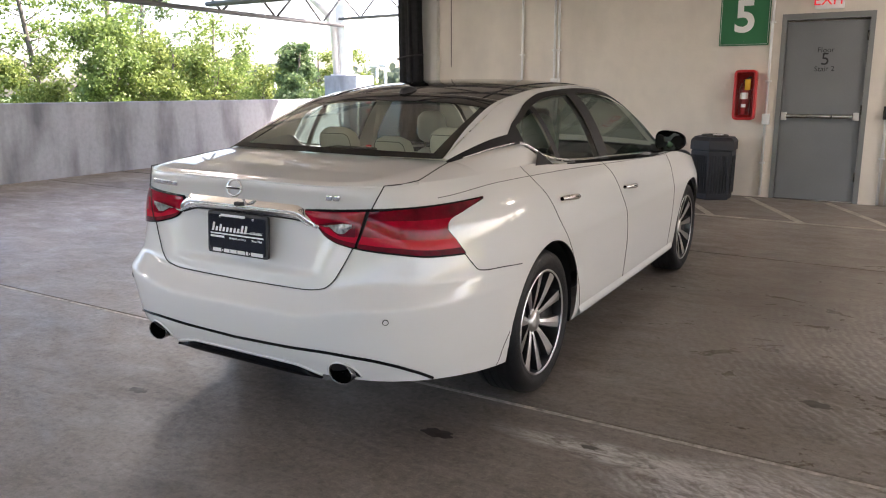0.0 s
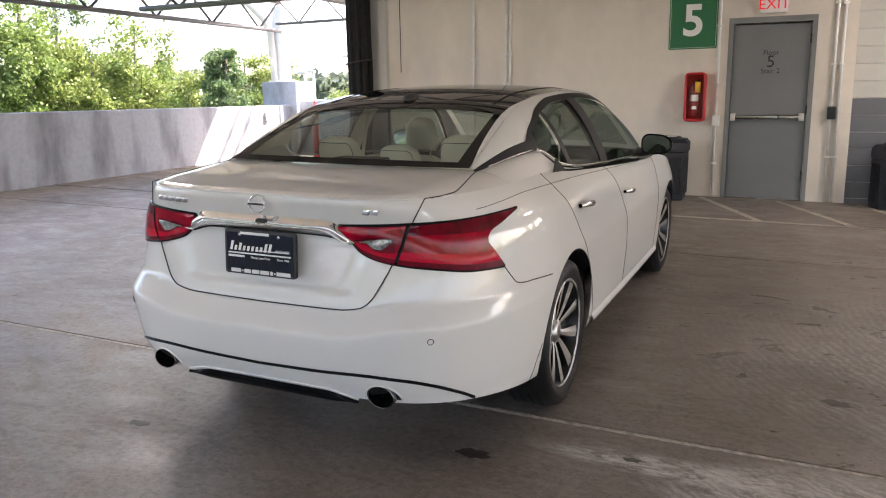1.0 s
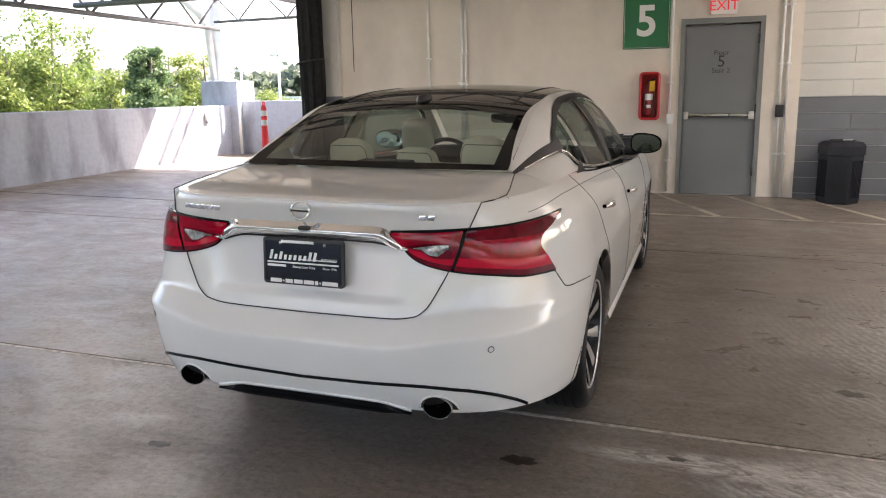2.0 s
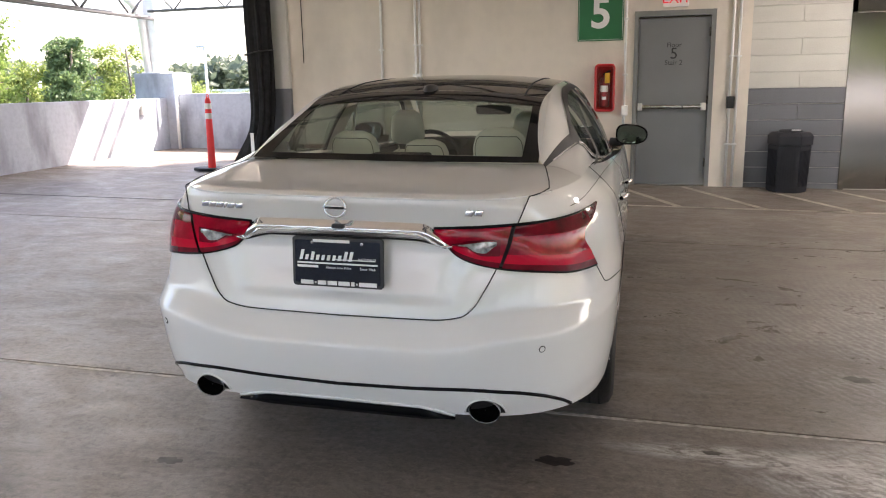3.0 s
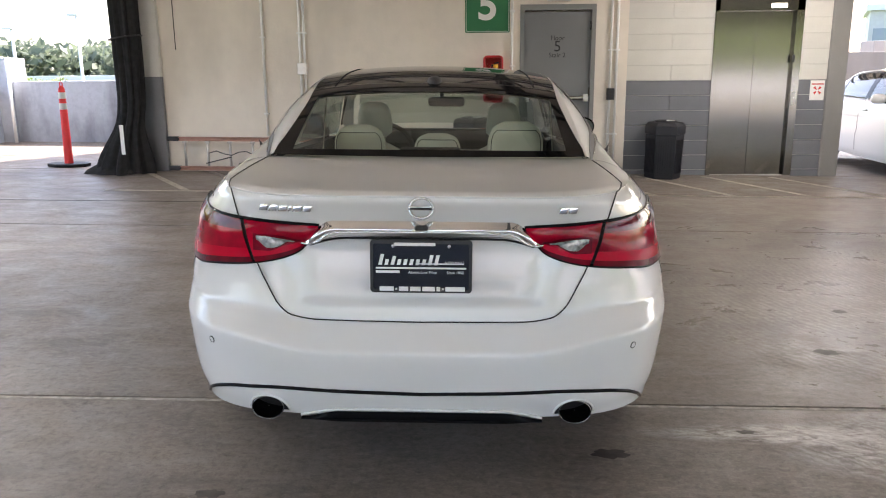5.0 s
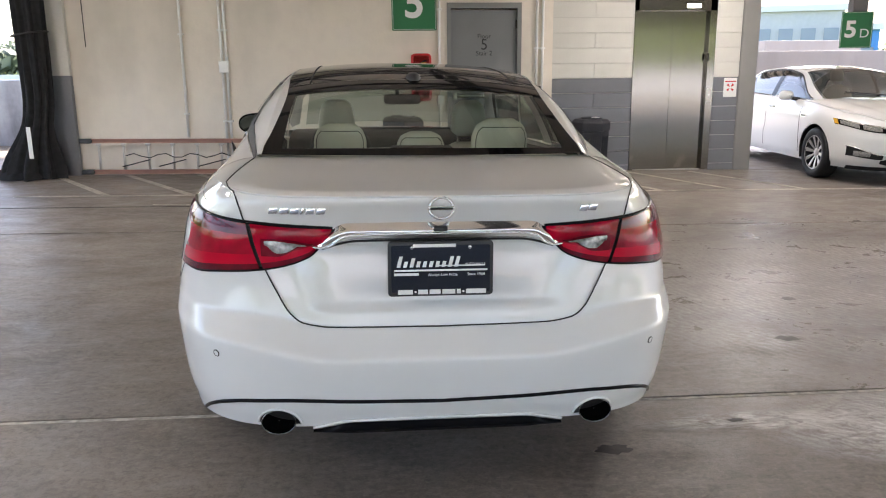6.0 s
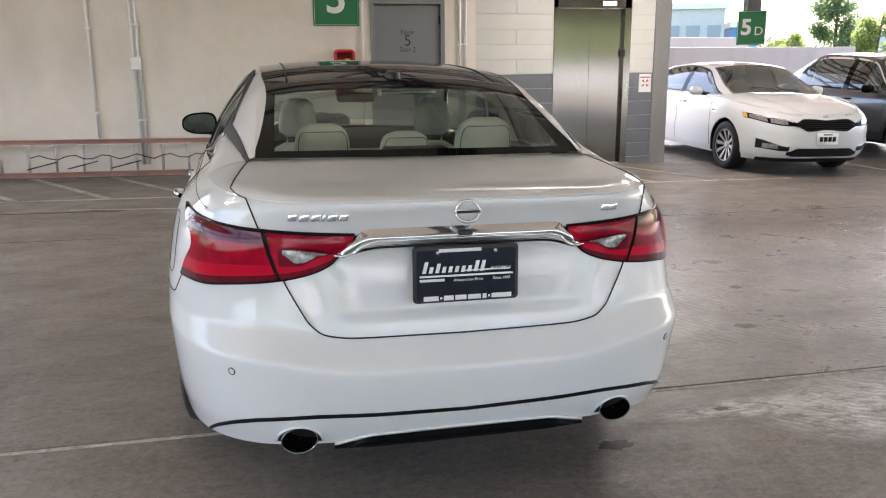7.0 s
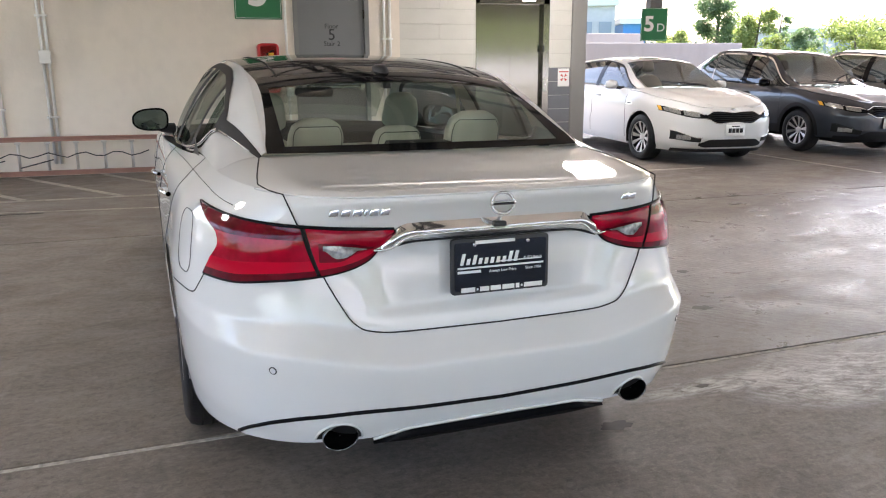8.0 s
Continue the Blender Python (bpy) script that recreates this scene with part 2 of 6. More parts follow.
LENS_BRIGHT = material("bright_red_strip", (0.52, 0.002, 0.022), 0.05, 0.0, 0.0, spec=0.3)
LENS_CLEAR = material("clear_lens", (0.34, 0.34, 0.33), 0.18, 0.4, 0.5, fine=0.5, fine_scale=70)
LEATHER = material("cream_leather", (0.72, 0.69, 0.61), 0.5, spread=0.05, scale=6, bump=0.1, bump_scale=180)
DASH = material("dark_dash", (0.02, 0.02, 0.021), 0.6)
PLATE = material("blue_black_plate", (0.006, 0.007, 0.013), 0.08, 0.0, 0.2, spec=0.4)
MIRROR = material("mirror_glass", (0.72, 0.78, 0.82), 0.01, 1.0)
# this black holds soot and the shade of the pipe's depth
BORE = material("sooty_shaded_bore", (0.002, 0.002, 0.002), 0.95, spec=0.0)
SOOT = material("sooty_steel", (0.012, 0.011, 0.010), 0.6)


# ---- mesh helpers ----
def link(name, bm, mat, parent=None, label="", flat=False):
    me = bpy.data.meshes.new(name)
    bm.to_mesh(me)
    bm.free()
    me.materials.append(mat)
    if not flat:
        for p in me.polygons:
            p.use_smooth = True
    ob = new(name, me)
    ob.parent = parent
    return tagged(ob, label)


def part(name, bm, mat, parent, label="", flat=False):
    """One mesh under a thing, or under a part of it."""
    return link(name, bm, mat, parent, label, flat)


def thing(name, m, label, category, group="", kind=""):
    ob = new(name)
    ob.matrix_world = m
    return tagged(ob, label, category, group, kind)


def mesh():
    return bmesh.new()


def add_grid(bm, rows, close=False, flip=False):
    """Quads over rows of places."""
    vs = [[bm.verts.new(p) for p in row] for row in rows]
    m = len(vs[0])
    for a, b in zip(vs[:-1], vs[1:]):
        for j in range(m if close else m - 1):
            q = [a[j], a[(j + 1) % m], b[(j + 1) % m], b[j]]
            if len({v.co.to_tuple(6) for v in q}) >= 3:
                try:
                    bm.faces.new(q[::-1] if flip else q)
                except ValueError:
                    pass
    return vs


def grid(rows, close=False, flip=False, weld=0.0):
    bm = add_bm = mesh()
    add_grid(add_bm, rows, close, flip)
    if weld:
        bmesh.ops.remove_doubles(bm, verts=bm.verts, dist=weld)
    return bm


def add_box(bm, lo, hi, bevel=0.0, m=None):
    made = bmesh.ops.create_cube(bm, size=1.0)["verts"]
    lo, hi = Vector(lo), Vector(hi)
    for v in made:
        v.co = Vector([(lo[i] + hi[i]) / 2 + v.co[i] * (hi[i] - lo[i]) for i in range(3)])
    if m is not None:
        for v in made:
            v.co = m @ v.co
    if bevel:
        es = list({e for v in made for e in v.link_edges})
        bmesh.ops.bevel(bm, geom=es, offset=bevel, segments=2, affect="EDGES", profile=0.6)
    return bm


def box(lo, hi, bevel=0.0, m=None):
    return add_box(mesh(), lo, hi, bevel, m)


def add_tube(bm, path, r, n=8, cap=True):
    """A round bar along places; r: one radius or one for each place."""
    path = [Vector(p) for p in path]
    rs = r if isinstance(r, (list, tuple)) else [r] * len(path)
    side = None
    rings = []
    for i, p in enumerate(path):
        d = (path[min(i + 1, len(path) - 1)] - path[max(i - 1, 0)]).normalized()
        if side is None:
            side = d.cross(Vector((0, 0, 1)) if abs(d.z) < 0.9 else Vector((1, 0, 0))).normalized()
        side = (side - d * side.dot(d)).normalized()
        up = d.cross(side)
        rings.append([p + (side * math.cos(a) + up * math.sin(a)) * rs[i] for a in (2 * math.pi * k / n for k in range(n))])
    vs = add_grid(bm, rings, close=True)
    if cap:
        for ring in (vs[0][::-1], vs[-1]):
            try:
                bm.faces.new(ring)
            except ValueError:
                pass
    return bm


def tube(path, r, n=8, cap=True):
    return add_tube(mesh(), path, r, n, cap)


def add_lathe(bm, profile, n=48, m=None, close=False):
    """Profile of (x along the axle, radius) turned about the x axis."""
    m = m or Matrix.Identity(4)
    rows = [[m @ Vector((x, r * math.cos(a), r * math.sin(a))) for x, r in profile] for a in (2 * math.pi * k / n for k in range(n + 1))]
    add_grid(bm, rows)
    bmesh.ops.remove_doubles(bm, verts=bm.verts, dist=1e-5)
    return bm


def lathe(profile, n=48, m=None):
    return add_lathe(mesh(), profile, n, m)


def prism(outline, lo, hi, axis="y", bevel=0.0):
    """A flat outline of (a, b) given depth along an axis: y takes (x, z), x takes (y, z), z takes (x, y)."""
    bm = mesh()
    put = {"y": lambda a, b, d: (a, d, b), "x": lambda a, b, d: (d, a, b), "z": lambda a, b, d: (a, b, d)}[axis]
    v0, v1 = ([bm.verts.new(put(a, b, d)) for a, b in outline] for d in (lo, hi))
    bm.faces.new(v0), bm.faces.new(v1[::-1])
    for i in range(len(outline)):
        j = (i + 1) % len(outline)
        bm.faces.new((v0[j], v0[i], v1[i], v1[j]))
    bmesh.ops.recalc_face_normals(bm, faces=bm.faces)
    if bevel:
        bmesh.ops.bevel(bm, geom=list(bm.edges), offset=bevel, segments=2, affect="EDGES", profile=0.6)
    return bm


def rounded(w, h, r, n=5):
    """Outline of a rounded rectangle about the origin."""
    return [(sx * (w / 2 - r) + r * math.cos(a), sz * (h / 2 - r) + r * math.sin(a))
            for q, (sx, sz) in enumerate(((1, 1), (-1, 1), (-1, -1), (1, -1)))
            for a in (math.pi / 2 * (q + k / n) for k in range(n + 1))]


def writing(name, text, size, m, mat, parent, depth=0.002, bold=0.0):
    """Words in the built-in font, as a mesh; m: the pose, the text in its xy plane about its origin."""
    cu = bpy.data.curves.new(name, "FONT")
    cu.body, cu.size, cu.extrude, cu.align_x, cu.align_y = text, size, depth, "CENTER", "CENTER"
    cu.offset = bold
    tmp = new(name, cu)
    dg = bpy.context.evaluated_depsgraph_get()
    me = bpy.data.meshes.new_from_object(tmp.evaluated_get(dg))
    bpy.data.objects.remove(tmp)
    me.transform(m)
    me.materials.clear()
    me.materials.append(mat)
    ob = new(name, me)
    ob.parent = parent
    return ob


# The slab falls gently towards +x and rises towards the stair tower; things on it stand square to it.
FALL = Matrix(((0.99988753, 0.0000712, 0.01499764, 0), (0.0000712, 0.99995489, -0.0094985, 0), (-0.01499764, 0.0094985, 0.99984241, 0), (0, 0, 0, 1)))


def on_floor(x, y, turn=0.0, z=0.0):
    return FALL @ pose(x, y, z, 0, 0, turn)


def floor_z(x, y):
    return -0.0150 * x + 0.0095 * y


# ---- the white saloon: shape of the shell, in the car's own frame (x across, y ahead from the tail, z up) ----
def spline(knots, t):
    """Monotone cubic through (t, value) knots."""
    k = np.array(knots, float)
    x, y = k[:, 0], k[:, 1]
    h, d = np.diff(x), np.diff(y) / np.diff(x)
    m = np.r_[d[0], [0 if a * b <= 0 else 2 * a * b / (a + b) for a, b in zip(d[:-1], d[1:])], d[-1]]
    t = np.clip(np.asarray(t, float), x[0], x[-1])
    i = np.clip(np.searchsorted(x, t, side="right") - 1, 0, len(h) - 1)
    s = (t - x[i]) / h[i]
    return ((1 + 2 * s) * (1 - s) ** 2 * y[i] + s * (1 - s) ** 2 * h[i] * m[i]
            + s * s * (3 - 2 * s) * y[i + 1] + s * s * (s - 1) * h[i] * m[i + 1])


def smooth(a, b, t):
    s = np.clip((np.asarray(t, float) - a) / (b - a), 0, 1)
    return s * s * (3 - 2 * s)


class Shell:
    """A car's lower body: a closed plan outline at every height, from the tail's middle to the nose's middle."""

    def __init__(self, tail, nose, width, tail_depth, nose_depth, tail_power=5.6, nose_power=4.0, crease=0.0):
        self.tail, self.nose, self.width = tail, nose, width
        self.tail_depth, self.nose_depth = tail_depth, nose_depth
        self.tail_power, self.nose_power, self.crease = tail_power, nose_power, crease
        self.table = {}

    def lifted(self, x, z):
        """The height at which the tail's profile is read: the bumper's crease climbs towards the corners."""
        return z - self.crease * smooth(0.30, 0.66, abs(x)) * smooth(0.36, 0.56, z) * (1 - smooth(0.66, 0.80, z))

    def outline(self, z, n=240):
        w, y0, y1 = (float(spline(k, z)) for k in (self.width, self.tail, self.nose))
        a = np.linspace(0, math.pi / 2, n)
        x = w * np.sin(a) ** (2 / self.tail_power)
        y = y0 + self.tail_depth * (1 - np.cos(a))
        if self.crease:
            zz = self.lifted(x, z)
            y = spline(self.tail, zz) + self.tail_depth * (1 - np.cos(a))
            side = 0.36 + 0.5 * (z - 0.72)  # the hollow in the boot lid that holds the plate
            y = y + 0.016 * (1 - smooth(side - 0.05, side + 0.06, x)) * smooth(0.69, 0.725, z) * (1 - smooth(0.90, 0.925, z))
        xs = np.full(n, w)
        ys = np.linspace(y[-1], y1 - self.nose_depth, n + 2)[1:-1]
        b = np.linspace(math.pi / 2, 0, n)
        xf = w * np.sin(b) ** (2 / self.nose_power)
        yf = y1 - self.nose_depth * (1 - np.cos(b))
        x, y = np.r_[x, xs, xf], np.r_[y, ys, yf]
        # the flanks are drawn in a little towards both ends
        mid = (y0 + y1) / 2 + 0.1
        x = x * (1 - 0.022 * np.clip(np.abs(y - mid) / (y1 - y0) * 2, 0, 1) ** 2)
        arc = np.r_[0, np.cumsum(np.hypot(np.diff(x), np.diff(y)))]
        return arc, x, y

    def at(self, arc, z):
        """The place at a length along the outline (from the tail's middle, negative to the left) at a height."""
        step = 0.004
        k = math.floor(z / step)
        f = z / step - k
        x = y = 0.0
        for key, share in ((k, 1 - f), (k + 1, f)):
            if key not in self.table:
                self.table[key] = self.outline(key * step)
            a, xs, ys = self.table[key]
            x += share * float(np.interp(abs(arc), a, xs))
            y += share * float(np.interp(abs(arc), a, ys))
        return Vector((-x if arc < 0 else x, y, z))

    def lines(self, z):
        """The outline nearest to a height, kept once made."""
        key = round(z / 0.004)
        if key not in self.table:
            self.table[key] = self.outline(key * 0.004)
        return self.table[key]

    def reach(self, z):
        """The outline's length, even between the kept heights."""
        k = math.floor(z / 0.004)
        f = z / 0.004 - k
        return (1 - f) * self.lines(k * 0.004)[0][-1] + f * self.lines((k + 1) * 0.004)[0][-1]

    def length(self, z):
        return self.lines(z)[0][-1]

    def normal(self, arc, z):
        e = 0.004
        du = self.at(arc + e, z) - self.at(arc - e, z)
        dv = self.at(arc, z + e) - self.at(arc, z - e)
        return du.cross(dv).normalized()

    def out(self, arc, z, d):
        return self.at(arc, z) + self.normal(arc, z) * d

    def arc_at_x(self, x, z):
        a, xs, ys = self.lines(z)
        n = int(np.argmax(xs))
        return math.copysign(float(np.interp(abs(x), xs[:n], a[:n])), x)

    def arc_at_y(self, y, z, side=1):
        a, xs, ys = self.lines(z)
        return side * float(np.interp(y, ys, a))


SALOON = Shell(
    tail=[(0.20, 0.16), (0.28, 0.085), (0.33, 0.06), (0.40, 0.022), (0.46, 0.004), (0.560, -0.0135), (0.568, -0.0120), (0.576, -0.004), (0.615, 0.034),
          (0.648, 0.060), (0.70, 0.070), (0.80, 0.082), (0.90, 0.092), (0.95, 0.090), (1.00, 0.072), (1.04, 0.055), (1.07, 0.06)],
    nose=[(0.20, 4.72), (0.35, 4.86), (0.55, 4.88), (0.75, 4.78), (1.07, 4.40)],
    width=[(0.20, 0.875), (0.28, 0.905), (0.40, 0.918), (0.55, 0.928), (0.70, 0.932), (0.80, 0.918), (0.88, 0.903), (0.94, 0.882), (1.00, 0.835), (1.07, 0.76)],
    tail_depth=0.82, nose_depth=0.95, crease=0.05)


class Cabin:
    """A car's greenhouse over the shell: cross-sections at every y, from the belt up the side, then over the top to the middle."""

    def __init__(self, belt_x, belt_z, edge_x, edge_z, top_z, bulge=0.75):
        self.belt_x, self.belt_z, self.edge_x, self.edge_z, self.top_z, self.bulge = belt_x, belt_z, edge_x, edge_z, top_z, bulge

    def side(self, y, s, sign=1, off=0.0):
        """s from 0 at the belt to 1 at the roof's edge."""
        x0, z0, x1, z1 = (float(spline(k, y)) for k in (self.belt_x, self.belt_z, self.edge_x, self.edge_z))
        cx, cz = x0 + (x1 - x0) * 0.42, z0 + (z1 - z0) * self.bulge
        a, b, c = (1 - s) ** 2, 2 * s * (1 - s), s * s
        x, z = a * x0 + b * cx + c * x1, a * z0 + b * cz + c * z1
        dx, dz = 2 * (1 - s) * (cx - x0) + 2 * s * (x1 - cx), 2 * (1 - s) * (cz - z0) + 2 * s * (z1 - cz)
        k = math.hypot(dx, dz) or 1.0
        return Vector((sign * (x + off * dz / k), y, z - off * dx / k))

    def top(self, y, x, off=0.0):
        """x from -1 to 1 across the roof."""
        xe, ze, zt = (float(spline(k, y)) for k in (self.edge_x, self.edge_z, self.top_z))
        return Vector((x * xe, y, ze + (zt - ze) * (1 - abs(x) ** 2.4) + off))


def top_patch(cab, y0, y1, x0=-1.0, x1=1.0, n=24, m=24, off=0.0):
    """y0 and y1: numbers or functions of x."""
    f0 = y0 if callable(y0) else (lambda x: y0)
    f1 = y1 if callable(y1) else (lambda x: y1)
    xs = np.linspace(x0, x1, m + 1)
    return [[cab.top(f0(x) + (f1(x) - f0(x)) * i / n, x, off) for x in xs] for i in range(n + 1)]


def side_patch(cab, y0, y1, s0, s1, sign, n=24, m=8, off=0.0):
    """s0 and s1: numbers or functions of y."""
    f0 = s0 if callable(s0) else (lambda y: s0)
    f1 = s1 if callable(s1) else (lambda y: s1)
    return [[cab.side(y, f0(y) + (f1(y) - f0(y)) * j / m, sign, off) for j in range(m + 1)] for y in np.linspace(y0, y1, n + 1)]


def flat_glass(rows, inset=0.995):
    """The patch drawn onto one evenly curved sheet, as glass is."""
    p = np.array([[tuple(v) for v in row] for row in rows])
    y, z = p[..., 1].ravel(), p[..., 2].ravel()
    terms = np.stack([np.ones_like(y), y, z, z * z], 1)
    c = np.linalg.lstsq(terms, p[..., 0].ravel(), rcond=None)[0]
    x = (terms @ c).reshape(p.shape[:2])
    return [[Vector((x[i, j] * inset, p[i, j, 1], p[i, j, 2])) for j in range(p.shape[1])] for i in range(p.shape[0])]


def shell_patch(sh, a0, a1, low, high, n=24, m=8, off=0.004, bulge=0.0):
    """Part of the shell's skin between two arcs and two heights (numbers or functions of the arc), held proud of it."""
    f0 = low if callable(low) else (lambda a: low)
    f1 = high if callable(high) else (lambda a: high)
    rows = []
    for a in np.linspace(a0, a1, n + 1):
        lo, hi = f0(a), f1(a)
        rows.append([sh.out(a, lo + (hi - lo) * j / m, off + bulge * math.sin(math.pi * j / m)) for j in range(m + 1)])
    return rows


def shell_line(sh, knots, n=60, off=0.0):
    """Places along (arc, z) knots."""
    k = np.array(knots, float)
    d = np.r_[0, np.cumsum(np.hypot(np.diff(k[:, 0]), np.diff(k[:, 1])))]
    return [sh.out(float(spline(list(zip(d, k[:, 0])), t)), float(spline(list(zip(d, k[:, 1])), t)), off) for t in np.linspace(0, d[-1], n)]


def dense(pairs, n=44):
    """Many (y, z) places along a few knots."""
    k, at = np.array(pairs, float), np.linspace(0, len(pairs) - 1, n)
    return list(zip(*(spline(list(zip(range(len(pairs)), k[:, i])), at) for i in (0, 1))))


def body_shell(sh, z_top, z_low, arches, n=230, m=100, true_top=False):
    """The painted lower body with its wheel openings. z_top, z_low: knots of height over y; arches: (y, z, radius)."""
    half = []
    for i in range(n + 1):
        u = i / n
        y = sh.at(u * sh.length(0.7), 0.7).y
        lo, hi = float(spline(z_low, y)), float(spline(z_top, y))
        if true_top:  # where the leaning skin itself meets the top line
            a, b = 0.70, 1.10
            for _ in range(14):
                c = (a + b) / 2
                a, b = (c, b) if float(spline(z_top, sh.at(u * sh.reach(c), c).y)) > c else (a, c)
            hi = a
        half.append([sh.at(u * sh.reach(z), z) for z in np.linspace(lo, hi, m + 1)])
    bm = mesh()
    for sign in (1, -1):
        rows = [[Vector((sign * p.x, p.y, p.z)) for p in row] for row in half]
        add_grid(bm, rows, flip=sign < 0)
    bmesh.ops.remove_doubles(bm, verts=bm.verts, dist=1e-4)
    for cy, cz, r in arches:
        gone = [f for f in bm.faces if (f.calc_center_median().y - cy) ** 2 + (f.calc_center_median().z - cz) ** 2 < r * r]
        bmesh.ops.delete(bm, geom=gone, context="FACES")
        for v in bm.verts:
            if v.is_boundary:
                d = Vector((0, v.co.y - cy, v.co.z - cz))
                if 0 < d.length < r * 1.12 and v.co.z > float(spline(z_low, v.co.y)) + 0.004:
                    d = d.normalized() * r
                    v.co.y, v.co.z = cy + d.y, cz + d.z
    bmesh.ops.delete(bm, geom=[v for v in bm.verts if not v.link_faces], context="VERTS")
    return bm


def lid(sh, z_ring, y0, y1, height, n=40, m=36, inner=None):
    """A horizontal skin inside the outline at height z_ring(y), raised by height(x, y); inner: leaves the cabin's base free."""
    rows = []
    for y in np.linspace(y0, y1, n + 1):
        z = float(spline(z_ring, y))
        a, xs, ys = sh.outline(z)
        k = int(np.argmax(xs >= xs.max() - 1e-6))
        x = float(np.interp(y, ys[:k + 1], xs[:k + 1])) if y < ys[k] else float(np.interp(y, ys[k:], xs[k:]))
        rows.append([Vector((x * t, y, height(x * t, x, y, z))) for t in np.linspace(-1, 1, m + 1)])
    return rows


def wheel(parent, x, y, r, side, spokes, alloy, pocket, width=0.235, rim=0.66, twist=0.0, pairs=True):
    """A wheel whose outer face looks along side * x: tyre, rim, spokes, hub cap, nuts and brake disc."""
    w = new("wheel")
    w.parent = parent
    w.matrix_basis = pose(x, y, r, 0, 0, 0 if side > 0 else 180)
    q, h = r * rim, width / 2
    tyre = lathe([(-h, q), (-h * 0.98, q + 0.02), (-h * 1.06, r * 0.86), (-h * 0.9, r * 0.965), (-h * 0.62, r), (h * 0.62, r), (h * 0.9, r * 0.965), (h * 1.06, r * 0.86),
                  (h * 1.0, q + 0.025), (h * 0.93, q)], 64)
    part("tyre", tyre, RUBBER, w, "black road tyre")
    tread = mesh()
    for k in range(4):
        c = (k - 1.5) * h * 0.36
        add_lathe(tread, [(c - 0.004, r * 1.0005), (c, r * 1.003), (c + 0.004, r * 1.0005)], 64)
    part("tread_groove", tread, SEAM, w)
    part("rim", lathe([(h * 0.92, q - 0.006), (h * 0.5, q - 0.016), (-h, q - 0.014)], 64), pocket, w)
    part("rim_lip", lathe([(h * 0.93, q + 0.004), (h * 0.98, q), (h * 0.93, q - 0.007)], 64), alloy, w)
    part("brake_disc", lathe([(h * 0.05, 0.03), (h * 0.05, q * 0.72), (-h * 0.05, q * 0.72)], 40), SOOT, w)
    part("wheel_barrel", lathe([(-h * 0.2, 0.02), (-h * 0.25, q - 0.02)], 40), pocket, w)
    sp, sides = mesh(), mesh()
    for k in range(spokes):
        for lean in ((-1, 1) if pairs else (0,)):
            a = 2 * math.pi * k / spokes + twist
            m = Matrix.Rotation(a, 4, "X")
            rows = []
            for t in np.linspace(0, 1, 6):
                rad = 0.045 + (q - 0.055) * t
                off = lean * (0.013 + (0.064 * q / 0.22) * t ** 1.2)
                half = (0.011 + 0.029 * t) if pairs else 0.016 + 0.018 * t
                xx = h * (0.50 + 0.36 * t ** 0.8)
                rows.append([m @ Vector((xx - 0.03, off - half, rad)), m @ Vector((xx, off - half * 0.8, rad)), m @ Vector((xx + 0.003, off, rad)), m @ Vector((xx, off + half * 0.8, rad)), m @ Vector((xx - 0.03, off + half, rad))])
            add_grid(sp, [row[1:4] for row in rows])
            add_grid(sides, [row[:2] for row in rows])
            add_grid(sides, [row[3:] for row in rows])
    part("spokes", sp, alloy, w, "machined alloy spokes", flat=True)
    part("spoke_sides", sides, pocket, w, flat=True)
    fill = mesh()
    if pairs:
        for k in range(spokes):
            a = 2 * math.pi * (k + 0.5) / spokes + twist
            m = Matrix.Rotation(a, 4, "X")
            add_grid(fill, [[m @ Vector((h * 0.36 + 0.02 * t, -0.012 - 0.03 * t, 0.06 + (q - 0.08) * t)), m @ Vector((h * 0.36 + 0.02 * t, 0.012 + 0.03 * t, 0.06 + (q - 0.08) * t))] for t in (0, 0.5, 1)])
        part("spoke_web", fill, pocket, w, flat=True)
    else:
        fill.free()
    part("hub_cap", lathe([(h * 0.45, 0.052), (h * 0.62, 0.05), (h * 0.68, 0.03), (h * 0.69, 0.0)], 24), alloy, w)
    for k in range(5):
        a = 2 * math.pi * (k + 0.5) / 5
        part("lug_nut", lathe([(h * 0.36, 0.011), (h * 0.52, 0.011), (h * 0.55, 0.006), (h * 0.55, 0.0)], 8, Matrix.Translation((0, 0.06 * math.cos(a), 0.06 * math.sin(a)))), CHROME, w)
    return w


